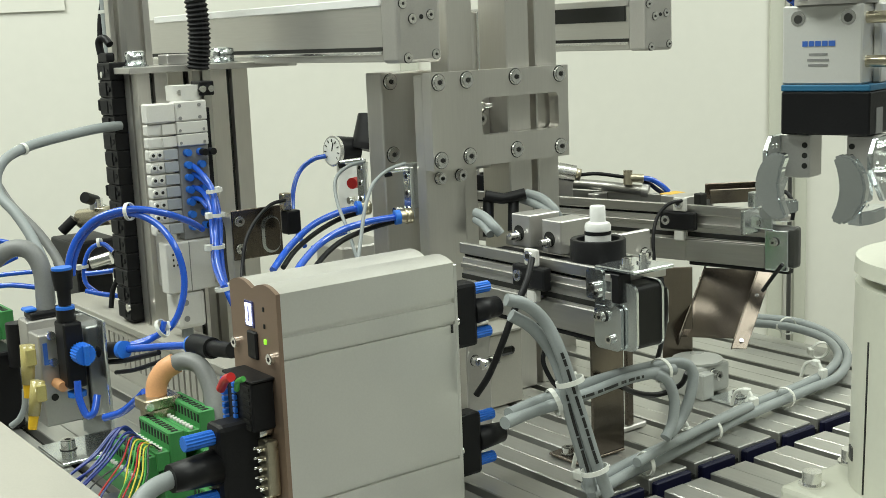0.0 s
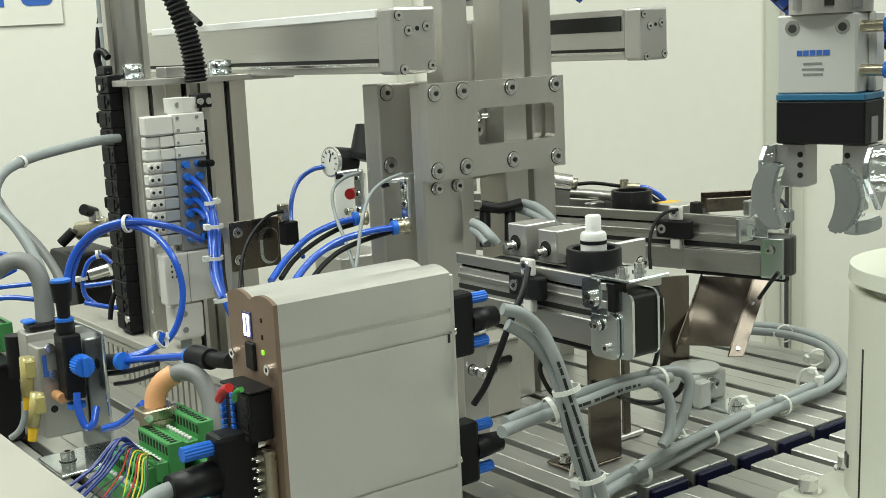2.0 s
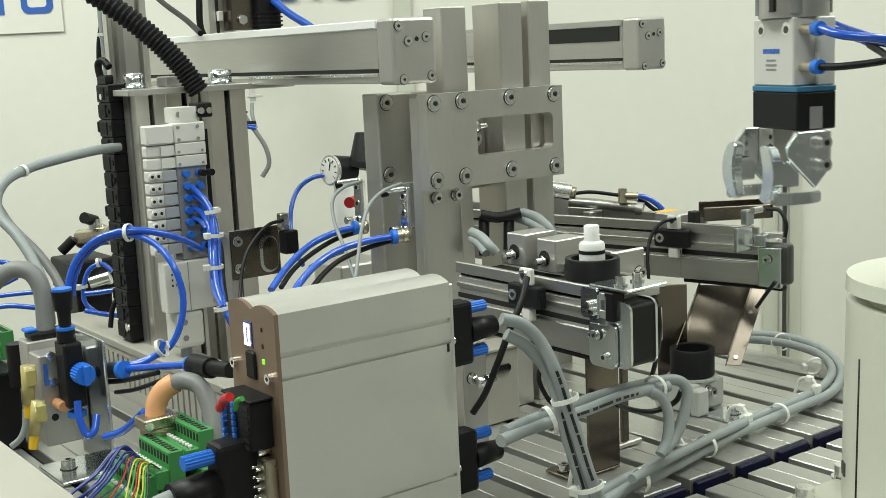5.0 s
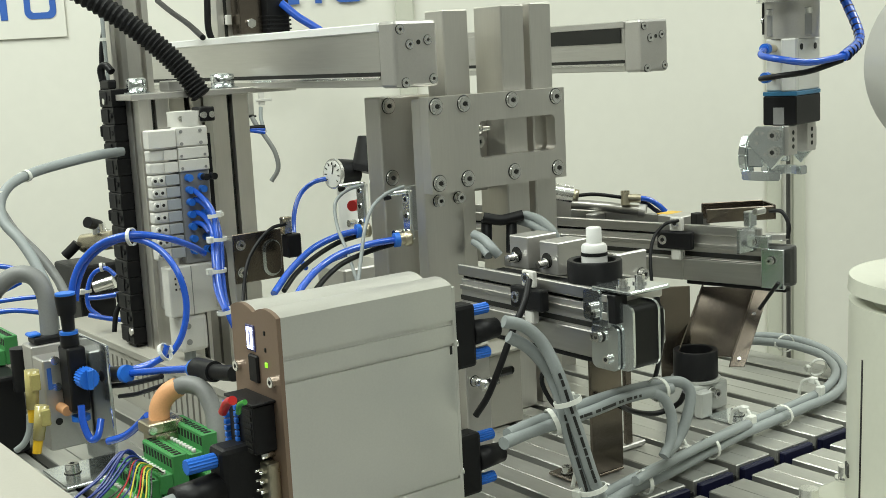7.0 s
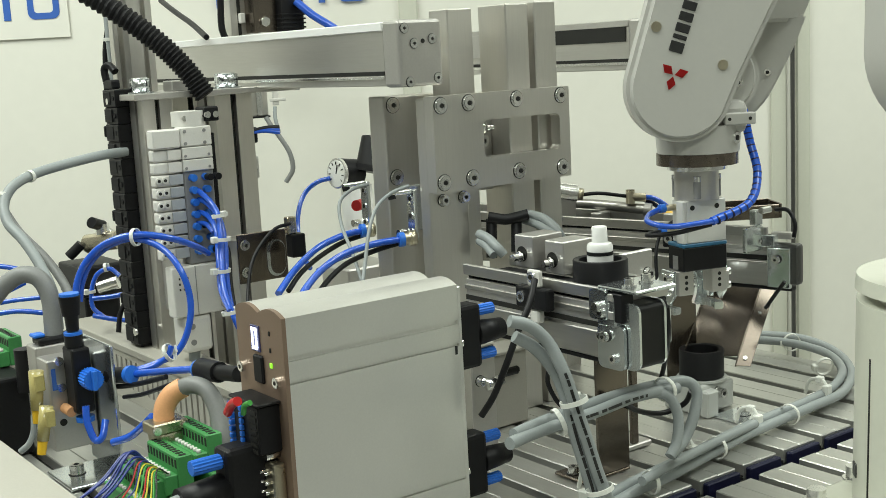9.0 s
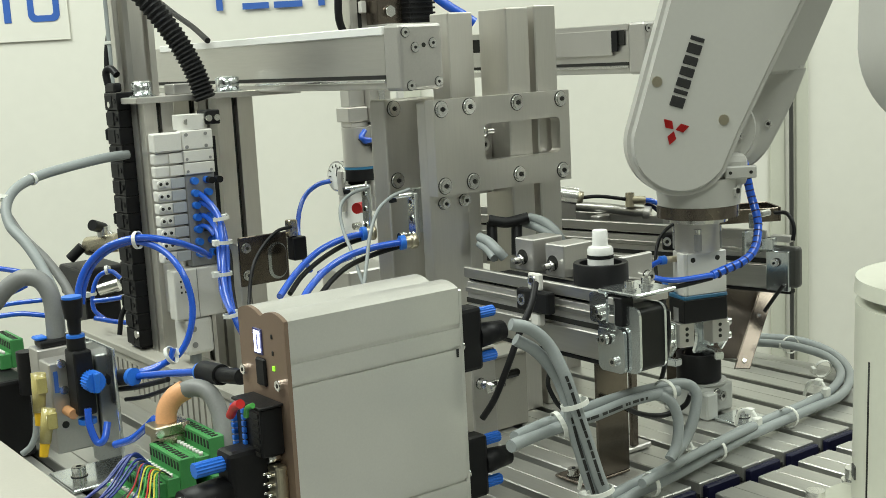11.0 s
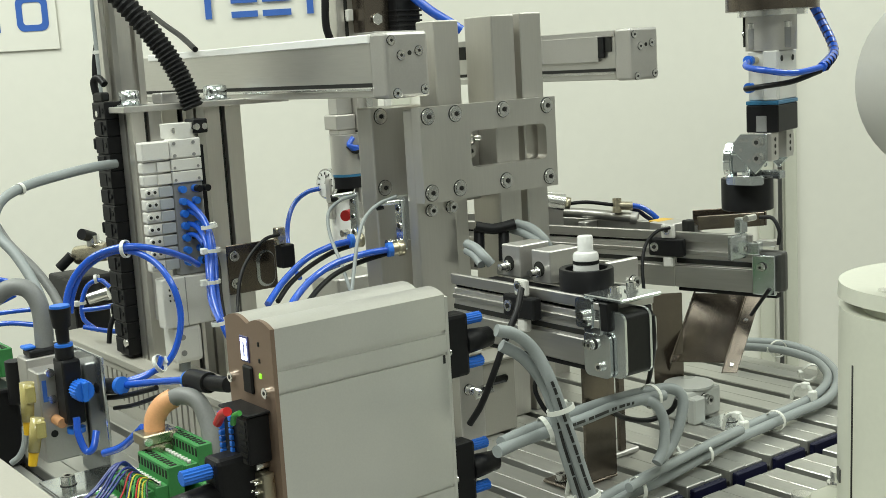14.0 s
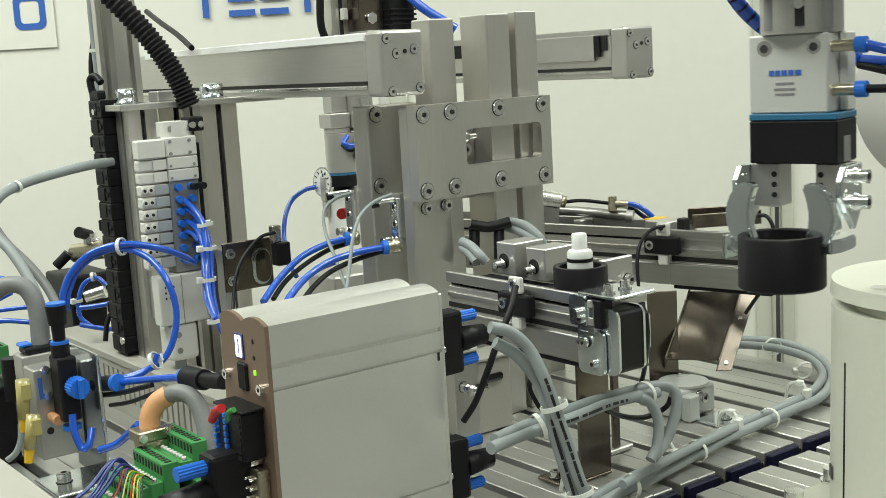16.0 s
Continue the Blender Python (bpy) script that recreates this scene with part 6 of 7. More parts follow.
cable("cable", "pair of grey printed cables arching from the lower plug", "cable", [
    ([(0.4634, 0.5635, 0.0808), (0.4889, 0.5697, 0.0802), (0.5175, 0.5735, 0.0794), (0.5501, 0.5746, 0.0798), (0.5909, 0.5821, 0.0788), (0.6219, 0.5839, 0.0770), (0.6411, 0.5821, 0.0759)], 0.0042, GREY_PVC, (0.4, 0.75)),
    ([(0.4723, 0.5700, 0.0832), (0.4991, 0.5754, 0.0835), (0.5378, 0.5842, 0.0816), (0.5814, 0.5896, 0.0809), (0.6263, 0.5936, 0.0783), (0.6524, 0.5867, 0.0779), (0.6592, 0.5800, 0.0700), (0.6510, 0.5762, 0.0529), (0.6394, 0.5754, 0.0382), (0.6241, 0.5727, 0.0317)], 0.0042),
    ([(0.6186, 0.5864, 0.0771), (0.6280, 0.5785, 0.0725), (0.6310, 0.5731, 0.0580), (0.6239, 0.5686, 0.0414), (0.6151, 0.5671, 0.0332)], 0.0040),
], GREY_PVC, [((0.5129, 0.5712, 0.0821), (0.6, -0.2, 0.2), 0.0088), ((0.6297, 0.5844, 0.0769), (0.7, 0.1, 0.05), 0.0088)])
cable("cable", "bundle of grey cables tied along the plate edge", "cable", [
    ([(0.5498, 0.5819, 0.0100), (0.5998, 0.5923, 0.0100), (0.6389, 0.5978, 0.0100), (0.6887, 0.6051, 0.0100), (0.7486, 0.6151, 0.0100), (0.8079, 0.6212, 0.0100), (0.8558, 0.6247, 0.0100), (0.9055, 0.6347, 0.0100), (0.9513, 0.6571, 0.0120), (0.9837, 0.6940, 0.0140), (0.9908, 0.7272, 0.0160), (0.9903, 0.7548, 0.0160), (0.9782, 0.7814, 0.0160), (0.9748, 0.8010, 0.0120)], 0.0042),
    ([(0.5453, 0.5717, 0.0080), (0.5998, 0.5838, 0.0080), (0.6367, 0.5873, 0.0080), (0.6851, 0.5963, 0.0080), (0.7452, 0.6066, 0.0080), (0.8037, 0.6121, 0.0080), (0.8498, 0.6161, 0.0080), (0.9018, 0.6225, 0.0080), (0.9581, 0.6518, 0.0100), (1.0021, 0.6984, 0.0120), (1.0193, 0.7427, 0.0140), (1.0116, 0.7711, 0.0160), (0.9998, 0.8063, 0.0140)], 0.0042),
    ([(0.5920, 0.5733, 0.0190), (0.6383, 0.5829, 0.0190), (0.6981, 0.5960, 0.0170), (0.7628, 0.6091, 0.0140)], 0.0036),
], GREY_PVC, [((0.6122, 0.5837, 0.0100), (0.8, -0.1, 0), 0.0085), ((0.7039, 0.5998, 0.0100), (0.8, 0.1, 0), 0.0085), ((0.8133, 0.6136, 0.0090), (0.8, 0.2, 0), 0.0085), ((0.9483, 0.6752, 0.0130), (0.3, 0.6, 0.2), 0.0085), ((0.9974, 0.7496, 0.0150), (0.4, 0.6, 0), 0.0085)])
for p in ((0.6772, 0.6097, 0.0000), (0.7722, 0.6237, 0.0000), (0.8821, 0.6348, 0.0000), (0.5745, 0.6080, 0.0000)):
    t = thing("tie_mount", "white nylon cable tie mount on the plate", "cable mount", pose(p[0], p[1], 0.0005), "tie mounts")
    part("base", B((-0.006, -0.008, 0), (0.006, 0.008, 0.007), 0.001), TIE, t)
    part("saddle", B((-0.004, -0.013, 0.007), (0.004, -0.007, 0.018), 0.001), TIE, t)
    part("strap", T([(-0.0, -0.010, 0.016), (0, -0.004, 0.022), (0, 0.008, 0.019), (0, 0.013, 0.006)], 0.0016, 6, 6), TIE, t)
    part("head", B((-0.003, -0.006, 0.019), (0.003, 0.001, 0.0245), 0.0008), TIE, t)

cable("cable", "thin black sensor cables lying on the plate", "cable", [
    ([(0.6189, 0.6216, 0.0653), (0.6488, 0.6332, 0.0463), (0.6786, 0.6343, 0.0367), (0.6940, 0.6243, 0.0431), (0.6927, 0.6153, 0.0555)], 0.0022),
    ([(0.5393, 0.6204, 0.1689), (0.5280, 0.6134, 0.1555), (0.5156, 0.6125, 0.1377), (0.5057, 0.6151, 0.1150), (0.4987, 0.6219, 0.0928), (0.4929, 0.6294, 0.0781)], 0.0024),
    ([(0.5813, 0.6553, 0.0927), (0.5779, 0.6551, 0.0801), (0.5806, 0.6504, 0.0672), (0.5839, 0.6466, 0.0607)], 0.0018),
], BLACK)


# ---- sensors on the conveyors ----
sensor("sensor", pose(0.574, 0.655, 0.1465), "black light sensor clamped to the front conveyor")
s2 = sensor("sensor", Matrix.Translation((0.8365, 0.749, 0.1465)) @ pose(0, 0, 0, 0, 0, 13.5), "black light sensor clamped to the rear conveyor")
cable("cable", "thin black sensor leads beside the rear conveyor", "cable", [
    ([(0.8087, 0.7236, 0.1695), (0.7952, 0.7270, 0.1677), (0.7819, 0.7284, 0.1574), (0.7730, 0.7252, 0.1410), (0.7669, 0.7184, 0.1171)], 0.0016),
    ([(0.8556, 0.6590, 0.1777), (0.8560, 0.6461, 0.1778), (0.8551, 0.6382, 0.1671), (0.8526, 0.6374, 0.1550)], 0.0018),
    ([(0.8449, 0.6414, 0.1165), (0.8448, 0.6514, 0.1040), (0.8399, 0.6586, 0.0909)], 0.0018),
    ([(0.6069, 0.5592, 0.1466), (0.6122, 0.5633, 0.1247), (0.6359, 0.5898, 0.0945), (0.6463, 0.6038, 0.0774)], 0.0018),
], BLACK)


# ---- stops and guide parts round the conveyors ----
def stop_block(m, label):
    s = thing("stop_block", label, "stop block", m)
    part("block", B((0, 0, 0), (0.032, 0.022, 0.026), 0.0008), ALU, s)
    part("bore", Cy((-0.0003, 0.013, 0.011), (0.004, 0.013, 0.011), 0.0062), GROOVE, s)
    part("screw", Cy((-0.010, 0.013, 0.009), (0.003, 0.013, 0.009), 0.0028), STEEL, s)
    part("nut", Cy((-0.004, 0.013, 0.009), (-0.0004, 0.013, 0.009), 0.0045, n=6), STEEL, s)
    return s


stop_block(pose(0.607, 0.700, 0.157), "aluminium stop block with adjusting screw")
stop_block(pose(0.614, 0.672, 0.154), "aluminium stop block with adjusting screw")
hb = thing("side_bracket", "grey bracket plate holding the rear conveyor", "bracket")
part("plate", B((0.66, 0.655, 0.100), (0.695, 0.66, 0.166), 0.001), ALU, hb)
part("stem", B((0.672, 0.6605, 0.0055), (0.680, 0.6645, 0.150), 0.001), BRONZE, hb)
cap_screw(hb, (0.688, 0.655, 0.147), (0, -1, 0), 0.0042, 0.005)
part("foot", B((0.66, 0.6605, 0.0005), (0.695, 0.69, 0.005), 0.001), ALU, hb)
bh = thing("handle_bar", "black bar bracket on two legs behind the post", "bracket")
part("bar", T([(0.6401, 0.7957, 0.1871), (0.6488, 0.7887, 0.1847), (0.6547, 0.7843, 0.1844), (0.6681, 0.7750, 0.1876)], 0.0048, 6, 10), BLACK, bh)
for a, b in (((0.6453, 0.7976, 0.1843), (0.6378, 0.7901, 0.1522)), ((0.6626, 0.7845, 0.1834), (0.6556, 0.7777, 0.1561))):
    part("leg", Cy(a, b, 0.0048, n=12), BLACK, bh)
cable("cable", "grey cables between post and stop blocks", "cable", [
    ([(0.6754, 0.7819, 0.1861), (0.6782, 0.7666, 0.1831), (0.6789, 0.7518, 0.1755), (0.6817, 0.7479, 0.1667)], 0.0042),
    ([(0.6708, 0.7844, 0.1815), (0.6728, 0.7696, 0.1786), (0.6740, 0.7551, 0.1739), (0.6795, 0.7504, 0.1707)], 0.0034),
    ([(0.6135, 0.7755, 0.1775), (0.6129, 0.7629, 0.1750), (0.6116, 0.7498, 0.1689), (0.6152, 0.7458, 0.1622)], 0.0040),
    ([(0.6127, 0.7749, 0.1719), (0.6112, 0.7627, 0.1685), (0.6085, 0.7508, 0.1626)], 0.0036),
], GREY_PVC)

gr = thing("guide_rail", "slim aluminium guide rail behind the rear conveyor", "rail")
part("rail", T([(0.8321, 0.9046, 0.1695), (0.8521, 0.8754, 0.1673), (0.8725, 0.8316, 0.1632)], 0.0052, 6, 10), ALU_LONG, gr)
part("end", Cy((0.8716, 0.8323, 0.1633), (0.8754, 0.8267, 0.1622), 0.0068), ALU, gr)
part("support", B(Vector((0.8489, 0.8727, 0.1432)) + Vector((-0.008, -0.004, -0.16)), Vector((0.8517, 0.8750, 0.1638)) + Vector((0.008, 0.004, -0.004)), 0.001), ALU, gr)
cy = thing("air_cylinder", "small steel air cylinder with brass fitting", "cylinder")
part("barrel", Cy((0.8053, 0.8877, 0.1864), (0.8208, 0.8753, 0.1822), 0.0088), STEEL, cy)
part("nut", Cy((0.8199, 0.8760, 0.1823), (0.8252, 0.8717, 0.1809), 0.006, n=6), BRASS, cy)
part("elbow", Cy((0.8616, 0.8421, 0.1688), (0.8636, 0.8437, 0.1834), 0.0046), BRASS, cy)
part("elbow_arm", Cy((0.8626, 0.8429, 0.1761), (0.8748, 0.8336, 0.1749), 0.0044), BRASS, cy)
part("mount", B(Vector((0.8247, 0.8964, 0.1763)) + Vector((-0.03, -0.004, -0.18)), Vector((0.8247, 0.8964, 0.1763)) + Vector((0.01, 0.012, 0.002)), 0.001), ALU, cy)
cable("air_tube", "blue and black air tubes along the rear conveyor", "air tube", [
    ([(0.8731, 0.8350, 0.1756), (0.8815, 0.8283, 0.1734), (0.8885, 0.8219, 0.1674), (0.8935, 0.8166, 0.1604)], 0.0032),
    ([(0.8763, 0.8382, 0.1721), (0.8832, 0.8323, 0.1683), (0.8884, 0.8272, 0.1624), (0.8900, 0.8188, 0.1583)], 0.0026, NAVY),
    ([(0.8243, 0.8724, 0.1809), (0.8390, 0.8615, 0.1813), (0.8613, 0.8440, 0.1767)], 0.0022, BLACK),
], BLUE)
gp = thing("guide_plate", "dark brown guide plate over the conveyor end with a yellow tag", "guide")
slant = Matrix.Translation((0.8500, 0.7260, 0.1615)) @ pose(0, 0, 0, 0, 0, -33)
part("plate", B((0, 0, 0), (0.064, 0.002, 0.013), 0.0006, 1, slant), BRONZE, gp)
part("rear_sheet", B((0.004, 0.030, 0), (0.064, 0.032, 0.015), 0.0006, 1, slant), BRONZE, gp)
part("end_sheet", B((0.0642, 0.0, 0), (0.0660, 0.032, 0.014), 0.0006, 1, slant), BRONZE, gp)
part("back_plate", B(Vector((0.8585, 0.7654, 0.1533)) + Vector((0, 0, 0)), Vector((0.8585, 0.7654, 0.1533)) + Vector((0.03, 0.03, 0.010)), 0.0008), ALU, gp)
part("dark_end", B(Vector((0.8552, 0.7428, 0.1547)), Vector((0.8552, 0.7428, 0.1547)) + Vector((0.010, 0.008, 0.014)), 0.0008), GROOVE, gp)
part("tag", B(Vector((0.8645, 0.7880, 0.1621)), Vector((0.8645, 0.7880, 0.1621)) + Vector((0.022, 0.014, 0.0015)), 0.0004), YELLOW, gp, "yellow tag")
es = thing("end_stop", "clear plastic stop with screws at the conveyor end", "stop block")
c = Vector((0.8427, 0.6734, 0.1526))
part("plate", B(c + Vector((-0.012, -0.002, -0.012)), c + Vector((0.012, 0.003, 0.010)), 0.001), ZINC, es)
part("block", B(c + Vector((0.004, 0.0, 0.0102)), c + Vector((0.014, 0.008, 0.024)), 0.001), ZINC, es)
part("eye", Cy(c + Vector((0.006, -0.004, 0.024)), c + Vector((0.018, -0.004, 0.024)), 0.003), STEEL, es)
fb = thing("junction_box", "light grey sheet box with a slot below the front conveyor", "box")
part("box", B((0.612, 0.785, 0.0005), (0.668, 0.815, 0.066), 0.001), DUCT, fb)
part("lip", B((0.610, 0.783, 0.0662), (0.670, 0.817, 0.069), 0.0006), DUCT, fb)
part("slot", B((0.638, 0.7846, 0.046), (0.658, 0.7852, 0.053), 0.002), GROOVE, fb)
part("standoff", Cy((0.598, 0.735, 0.062), (0.582, 0.735, 0.060), 0.005, n=6), STEEL, fb)
part("tab", B((0.575, 0.745, 0.0005), (0.60, 0.748, 0.09), 0.001), ALU, fb)
cap_screw(fb, (0.598, 0.652, 0.003), (0, 0, 1), 0.0045, 0.006)
cap_screw(fb, (0.583, 0.745, 0.062), (0, -1, 0), 0.004, 0.006)


# ---- tall bundle beside the tower ----
cable("cable", "dark blue and grey lines rising beside the tower", "cable", [
    ([(0.4671, 1.1644, 0.3081), (0.4680, 1.1695, 0.3353), (0.4682, 1.1753, 0.3636), (0.4700, 1.1811, 0.3975), (0.4720, 1.1856, 0.4257)], 0.0048, NAVY),
    ([(0.4583, 1.1592, 0.3120), (0.4601, 1.1628, 0.3354), (0.4616, 1.1676, 0.3634), (0.4641, 1.1739, 0.4026), (0.4662, 1.1771, 0.4250)], 0.0032, GREY_PVC),
    ([(0.4600, 1.1825, 0.3085), (0.4643, 1.1874, 0.3471), (0.4692, 1.1885, 0.3697), (0.4741, 1.1896, 0.3923)], 0.0028, BLACK),
    ([(0.5444, 1.1174, 0.3574), (0.5567, 1.1748, 0.3732), (0.5659, 1.2345, 0.3891), (0.5766, 1.2930, 0.4047)], 0.0030, BLACK),
], NAVY, [((0.4662, 1.1697, 0.3601), (0.02, 0, 1), 0.0085)])
sl = thing("rail_clip", "small black lever clip on top of the energy chain", "clip")
part("knob", Cy((0.4559, 1.1767, 0.3268), (0.4550, 1.1746, 0.3133), 0.0068), BLACK, sl)
part("hook", T([(0.4554, 1.1764, 0.3235), (0.4598, 1.1742, 0.3289), (0.4625, 1.1707, 0.3214), (0.4641, 1.1677, 0.3128)], 0.0034, 6, 8), ALU, sl)
part("side_bar", B(Vector((0.4563, 1.1893, 0.3880)), Vector((0.4563, 1.1893, 0.3880)) + Vector((0.022, 0.004, 0.008)), 0.001), ALU, sl)
part("side_post", B(Vector((0.4668, 1.1814, 0.3874)) + Vector((0, 0, -0.08)), Vector((0.4668, 1.1814, 0.3874)) + Vector((0.006, 0.004, 0.012)), 0.001), ALU, sl)

sl.matrix_basis = Matrix.Translation((0.012, 0, -0.006))

# ribbed hose that swings with the carriage: origin at its lower end
hose = thing("ribbed_hose", "black corrugated hose over the top plate", "hose")
part("hose", T([(0, 0, -0.004), (-0.014, 0, 0.024), (-0.034, 0, 0.052), (-0.062, 0, 0.082), (-0.100, 0, 0.115), (-0.150, 0, 0.150)], 0.0088, 16, 14, 0.0022), RUBBER, hose)


# handling carriage behind the posts: origin on the beam line
def carriage():
    """Origin on the beam line; x and y as in the room's plan."""
    c = thing("handling_carriage", "gantry carriage with lift profile, motor and small hanging gripper", "gantry carriage")
    # above the beam: lift profile, motor bracket and motor
    lift = part("lift_profile", B((0.008, 0.004, 0.06), (0.034, 0.030, 0.30), 0.001), ALU_BRUSH, c, "upright aluminium lift profile")
    part("groove", B((0.018, 0.0034, 0.06), (0.023, 0.0042, 0.30), 0), GROOVE, lift)
    part("end_clip", B((0.0185, -0.004, 0.098), (0.0265, 0.0032, 0.112), 0.001), VALVE, lift, "pale plastic clip")
    part("lead", T([(0.002, 0.012, 0.075), (-0.003, 0.013, 0.095), (-0.002, 0.012, 0.13), (0.002, 0.012, 0.20)], 0.0048, 8, 10), BLACK, lift, "black lead beside the profile")
    shelf = part("motor_plate", B((0.030, -0.040, 0.078), (0.104, 0.006, 0.0835), 0.0008), ALU, c, "flat motor plate")
    part("bracket_block", B((0.030, -0.022, 0.0837), (0.066, 0.004, 0.150), 0.001), BRONZE, c, "brownish bracket block")
    part("nut", Cy((0.046, -0.0222, 0.0985), (0.046, -0.027, 0.0985), 0.007, n=6), STEEL, c)
    part("motor", B((0.0665, -0.036, 0.0837), (0.103, 0.002, 0.170), 0.003, 2), BLACK, c, "black drive motor")
    for k in range(4):
        part("fin", B((0.0655, -0.0375, 0.088 + k * 0.006), (0.1045, 0.0035, 0.0905 + k * 0.006), 0.0006), BLACK, c)
    part("lead", T([(0.088, -0.040, 0.125), (0.104, -0.056, 0.105), (0.122, -0.071, 0.089), (0.132, -0.078, 0.080)], 0.0058, 8, 12), BLUE, c, "blue air hose")
    # below the beam: slide block, flange, gripper body
    part("slide", B((0.012, -0.022, -0.0315), (0.042, 0.010, 0.06), 0.0012), ALU_BRUSH, c, "slide block under the beam")
    part("slide_rail", B((0.0225, -0.025, -0.031), (0.032, -0.0222, 0.06), 0.0006), STEEL, c)
    part("slide_foot", B((0.011, -0.0245, -0.0345), (0.0435, 0.011, -0.0317), 0.0006), BLACK, c)
    part("head", B((-0.0105, -0.010, -0.012), (0.0118, 0.010, 0.06), 0.001), ALU, c)
    fl = part("flange", B((-0.0165, -0.016, -0.030), (0.0115, 0.012, -0.0124), 0.0012), ALU, c, "stepped mounting flange")
    part("flange_step", B((-0.0125, -0.014, -0.0362), (0.014, 0.009, -0.0302), 0.001), ALU, fl)
    part("body", Cy((-0.001, -0.010, -0.083), (-0.001, -0.010, -0.0364), 0.0195, n=32), ALU, c, "round gripper body")
    part("teal_band", Cy((-0.001, -0.010, -0.0862), (-0.001, -0.010, -0.0832), 0.0198, n=32), TEAL, c)
    part("black_band", Cy((-0.001, -0.010, -0.100), (-0.001, -0.010, -0.0864), 0.0198, n=32), BLACK, c)
    for x, y, w in ((-0.018, 0.002, 0.007), (0.011, -0.020, 0.008)):
        arm_ = part("jaw_arm", B((x - w, y - w, -0.1175), (x + w * 0.8, y + w * 0.6, -0.0875), 0.001), ALU, c)
        part("jaw", B((x - w * 0.9, y - w * 0.9, -0.1375), (x - w * 0.1, y + w * 0.5, -0.1177), 0.001), ALU, arm_)
        part("screw", Cy((x, y - w - 0.001, -0.105), (x, y - w + 0.001, -0.105), 0.003, n=12), STEEL, arm_)
    part("fitting", B((0.006, -0.034, -0.068), (0.016, -0.026, -0.046), 0.002, 2), BLACK, c, "black elbow fittings")
    for k in range(3):
        d = 0.004 * k
        part("tube", T([(-0.004 - d, -0.030, -0.040 - d), (-0.012 + d, -0.034, -0.048 - d), (0.004, -0.036, -0.052), (0.024, -0.040, -0.052 + d * 0.5), (0.044, -0.045, -0.056 + d)], 0.0030, 8, 8), (BLUE, BLUE, BLACK)[k], c, "air tube")
    part("lead", T([(0.034, -0.028, -0.034), (0.038, -0.036, -0.048), (0.044, -0.045, -0.062), (0.053, -0.054, -0.085), (0.055, -0.056, -0.108), (0.046, -0.050, -0.126)], 0.0034, 8, 12), DARK_PVC, c, "grey lead")
    part("lead", T([(0.046, -0.034, -0.020), (0.043, -0.038, -0.036), (0.044, -0.045, -0.056)], 0.0028, 8, 8), GREY_PVC, c)
    clip = part("sensor_clip", B((0.0465, -0.030, -0.018), (0.056, -0.026, 0.004), 0.001), VALVE, c, "clear plastic sensor clip")
    part("clip_arm", B((0.040, -0.032, -0.0125), (0.066, -0.0302, -0.0085), 0.0006), VALVE, clip)
    return c


carr = carriage()



def motions():
    v = Matrix.Rotation(radians(VIEW), 4, "Z")

    def put(p, turn):
        return Matrix.Translation(p) @ v @ pose(0, 0, 0, 0, 0, -turn)
    walk(grip, [(t, put(p, a)) for t, p, a in GRIP])
    walk(arm, [(t, put(Vector(p) + Vector((0.0024, -0.0018, 0.098)), 0)) for t, p, a in GRIP])
    walk(upper, [(t, put(p, 0) @ pose(0, 0, 0, 0, a, 0)) for t, p, a in UPPER])
    walk(hose, [(t, Matrix.Translation(HOSE_FOOT) @ v @ pose(0, 0, 0, 0, a, 0)) for t, a in HOSE])
    walk(carr, [(t, Matrix.Translation((0.775, y, 0.287))) for t, y in CARRIAGE])
    walk(cover, [(t, Matrix.Translation((0.934, 0.92 + d, 0.3005))) for t, d in COVER])
    walk(moving_piece, [(t, put(p, 0)) for t, p in PIECE])


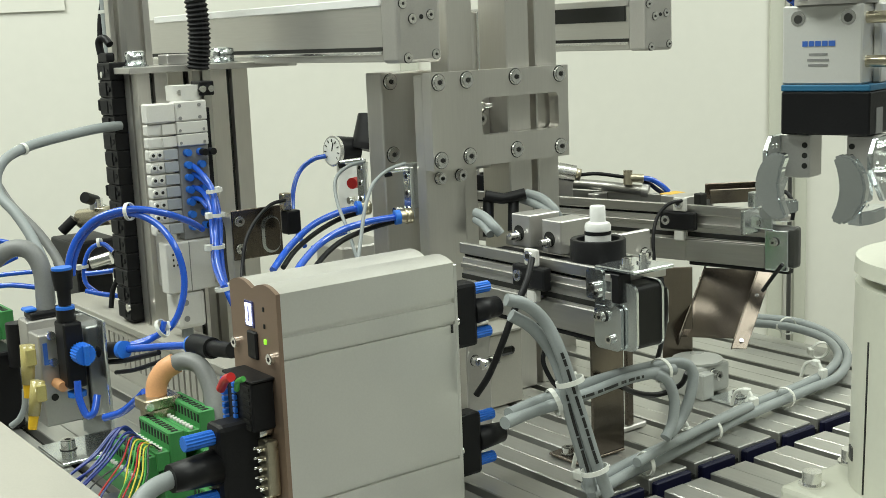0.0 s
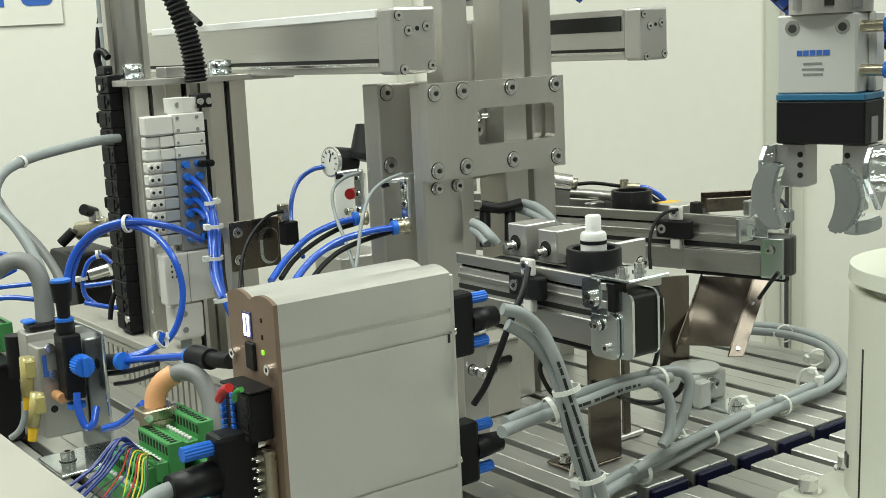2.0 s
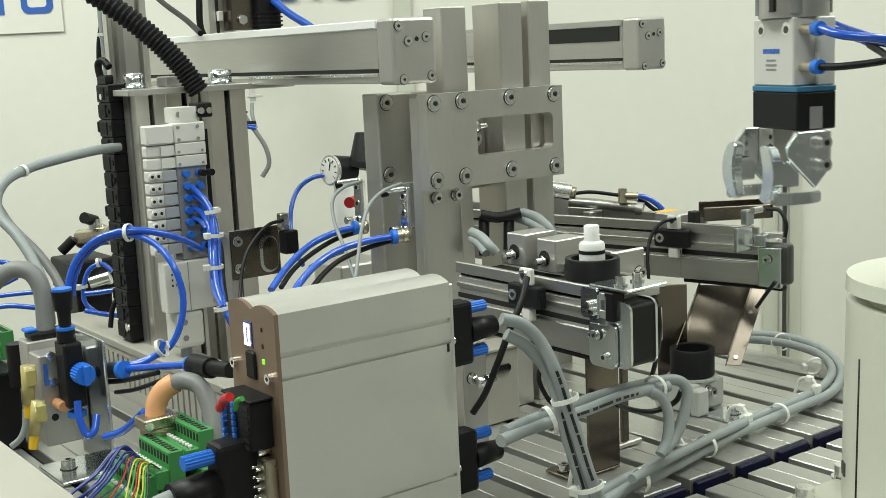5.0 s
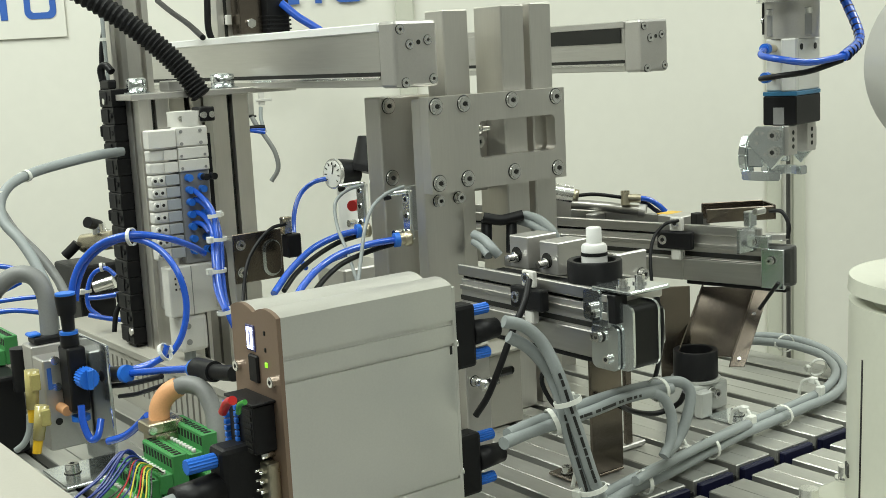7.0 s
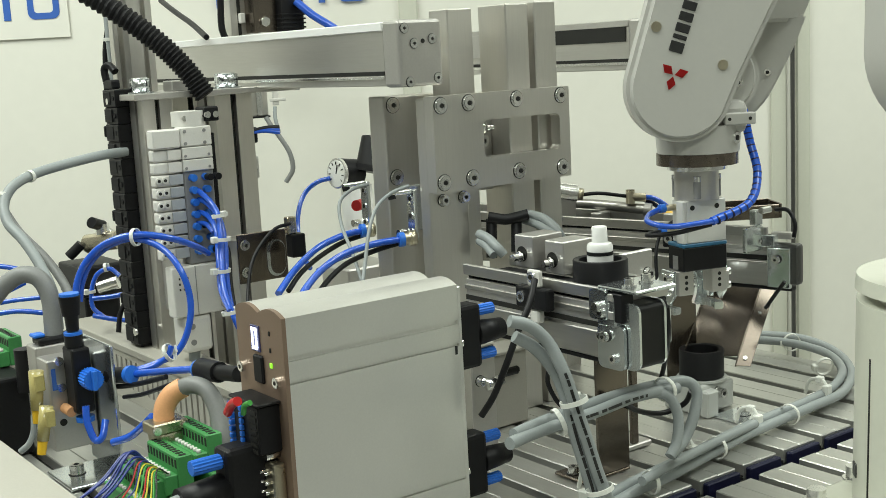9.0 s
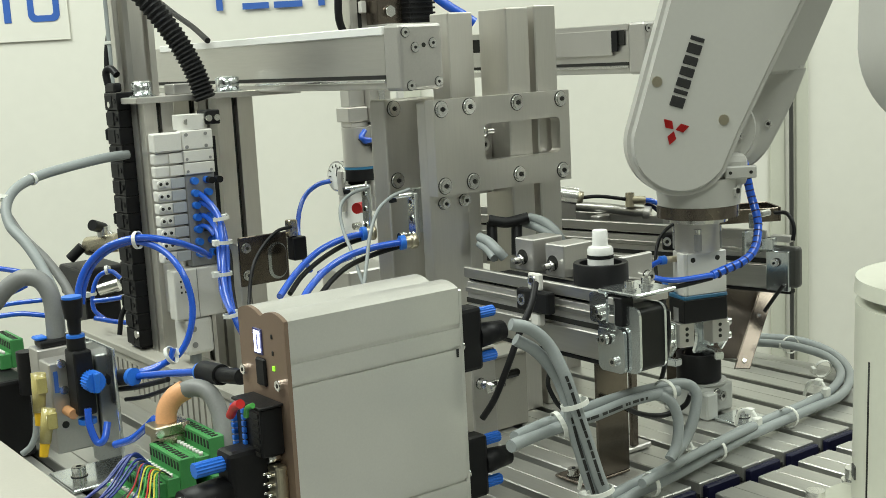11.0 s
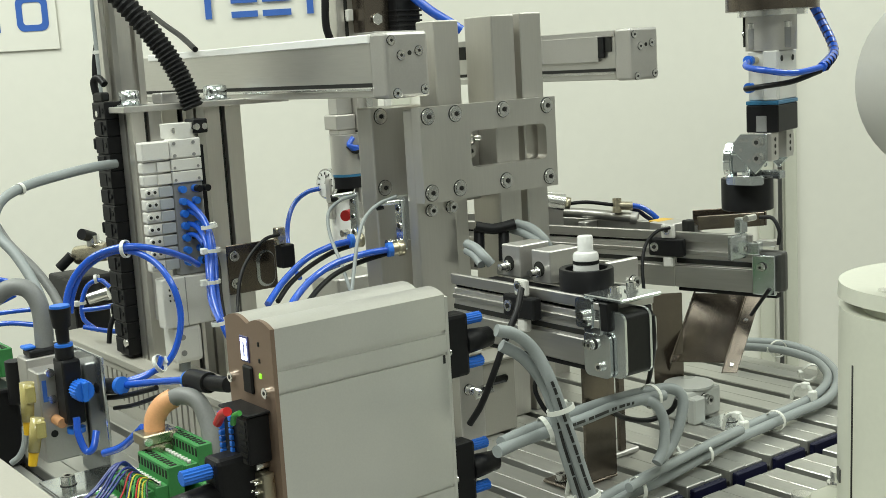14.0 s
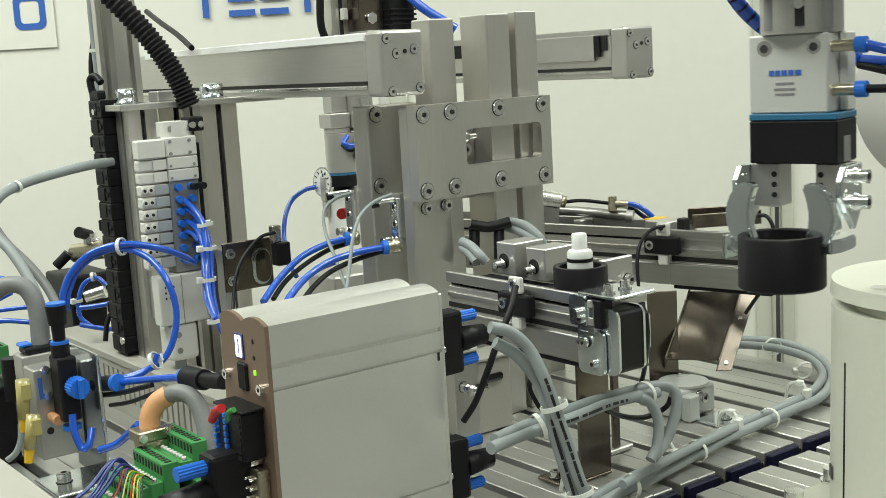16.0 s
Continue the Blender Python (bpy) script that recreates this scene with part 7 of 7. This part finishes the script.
GRIP = [
    (0, (0.497, 0.349, 0.2708), 40),
    (0.5, (0.4968, 0.3486, 0.271), 40),
    (1.5, (0.4939, 0.3467, 0.272), 40),
    (2.5, (0.4925, 0.342, 0.2707), 40),
    (3.5, (0.4901, 0.3436, 0.2716), 40),
    (4.2, (0.4895, 0.3405, 0.2711), 40),
    (4.8, (0.5257, 0.3784, 0.2772), 62),
    (5.5, (0.6559, 0.5095, 0.2785), 100),
    (6.0, (0.7039, 0.5731, 0.2684), 128),
    (6.3, (0.7136, 0.5896, 0.2607), 130),
    (6.5, (0.7157, 0.5755, 0.2609), 130),
    (7.0, (0.721, 0.5341, 0.2673), 130),
    (7.5, (0.7223, 0.5417, 0.261), 135),
    (7.8, (0.7573, 0.5859, 0.2342), 150),
    (8.0, (0.7847, 0.6245, 0.2148), 158),
    (8.2, (0.7996, 0.6491, 0.1926), 160),
    (8.5, (0.7974, 0.6737, 0.1651), 160),
    (9.0, (0.7797, 0.6827, 0.1342), 160),
    (9.2, (0.7821, 0.6803, 0.1339), 160),
    (9.8, (0.7763, 0.6785, 0.1136), 160),
    (10.8, (0.7727, 0.6745, 0.0962), 160),
    (11.3, (0.7687, 0.6752, 0.0922), 160),
    (11.6, (0.7712, 0.6774, 0.1176), 160),
    (11.8, (0.7748, 0.6771, 0.1336), 160),
    (12.0, (0.7728, 0.6779, 0.1342), 160),
    (12.5, (0.777, 0.6769, 0.1456), 160),
    (12.7, (0.7843, 0.6759, 0.1667), 160),
    (13.0, (0.7797, 0.6488, 0.2009), 157),
    (13.2, (0.7706, 0.6219, 0.2269), 150),
    (13.4, (0.7699, 0.5993, 0.243), 140),
    (13.6, (0.751, 0.5763, 0.2502), 130),
    (14.0, (0.752, 0.5652, 0.2646), 126),
    (14.5, (0.7537, 0.5738, 0.2638), 124),
    (14.8, (0.7279, 0.5926, 0.2648), 122),
    (15.0, (0.6946, 0.5919, 0.2655), 118),
    (15.2, (0.6075, 0.5325, 0.2728), 100),
    (15.4, (0.537, 0.4596, 0.2746), 76),
    (15.6, (0.4973, 0.4014, 0.2769), 56),
    (15.8, (0.4777, 0.3521, 0.2752), 44),
    (16.0, (0.4817, 0.3356, 0.2729), 40)]
UPPER = [
    (0, (0.7481, 0.337, 0.3162), 0),
    (4.2, (0.7434, 0.3263, 0.3217), 0),
    (5.5, (0.7012, 0.3551, 0.3057), 0),
    (6.3, (0.6921, 0.3627, 0.3078), 0),
    (7.5, (0.6927, 0.3586, 0.307), 0),
    (8.0, (0.6939, 0.3584, 0.3127), -45),
    (8.5, (0.6953, 0.364, 0.3168), -80),
    (9.0, (0.6946, 0.3672, 0.3163), -85),
    (11.3, (0.6876, 0.3661, 0.3242), -85),
    (12.5, (0.6916, 0.3594, 0.3246), -80),
    (12.8, (0.6914, 0.3586, 0.3174), -40),
    (13.2, (0.6902, 0.3574, 0.3107), 0),
    (14.0, (0.6882, 0.3545, 0.3006), 0),
    (14.5, (0.6861, 0.3533, 0.3001), 0),
    (15.2, (0.6867, 0.3518, 0.2992), 0),
    (16.0, (0.6873, 0.3496, 0.2913), 0)]
PIECE = [
    (0, (0.807, 0.9887, 0.1515)),
    (0.8, (0.807, 0.9887, 0.1515)),
    (1.4, (0.8315, 0.8866, 0.1515)),
    (2.0, (0.8479, 0.8185, 0.1515)),
    (2.6, (0.8627, 0.757, 0.1515)),
    (3.1, (0.8706, 0.7238, 0.1515)),
    (3.5, (0.8728, 0.7145, 0.1515)),
    (3.6, (0.8747, 0.7067, 0.1515)),
    (3.8, (0.845, 0.7, 0.085)),
    (4.0, (0.821, 0.702, 0.043)),
    (4.2, (0.8035, 0.7013, 0.0295)),
    (10.9, (0.8035, 0.7013, 0.0295)),
    (11.3, (0.7794, 0.6971, 0.0392)),
    (11.6, (0.7819, 0.6993, 0.0646)),
    (11.8, (0.7855, 0.699, 0.0806)),
    (12.0, (0.7835, 0.6998, 0.0812)),
    (12.5, (0.7877, 0.6988, 0.0926)),
    (12.7, (0.7950, 0.6978, 0.1137)),
    (13.0, (0.7897, 0.6708, 0.1425)),
    (13.2, (0.7782, 0.6447, 0.1649)),
    (13.4, (0.7737, 0.6226, 0.1810)),
    (13.6, (0.7505, 0.5997, 0.1882)),
    (14.0, (0.7498, 0.5884, 0.2026)),
    (14.5, (0.7507, 0.5969, 0.2018)),
    (14.8, (0.7241, 0.6155, 0.2028)),
    (15.0, (0.6868, 0.6161, 0.2035)),
    (15.2, (0.5921, 0.5541, 0.2123)),
    (15.4, (0.5177, 0.4694, 0.2186)),
    (15.6, (0.4740, 0.3999, 0.2224)),
    (15.8, (0.4524, 0.3450, 0.2207)),
    (16.0, (0.4545, 0.3280, 0.2169))]
CARRIAGE = [
    (0, 1.02),
    (2.2, 1.02),
    (2.6, 1.088),
    (2.9, 1.175),
    (3.2, 1.271),
    (3.4, 1.3395),
    (3.7, 1.452),
    (4.0, 1.545),
    (4.2, 1.568),
    (4.6, 1.574),
    (6.3, 1.560),
    (8.0, 1.553),
    (8.6, 1.548),
    (9.0, 1.524),
    (9.2, 1.499),
    (9.6, 1.400),
    (10.2, 1.262),
    (10.8, 1.218),
    (11.3, 1.2136),
    (16, 1.2205)]
COVER = [(0, 0.16), (9.3, 0.16), (10.2, 0.06), (11.0, 0.0), (16, 0.0)]
HOSE_FOOT = (0.5041, 1.0479, 0.3050)
HOSE = [(0, 33.0), (1.0, 31.0), (1.5, 23.0), (2.0, 22.0), (2.5, 20.0), (3.0, 14.0), (3.5, 6.0), (4.2, -2.0), (6.3, -7.0), (8.5, -7.0), (9.2, -6.0), (10.2, 8.0), (11.3, 9.0), (16, 6.0)]

motions()
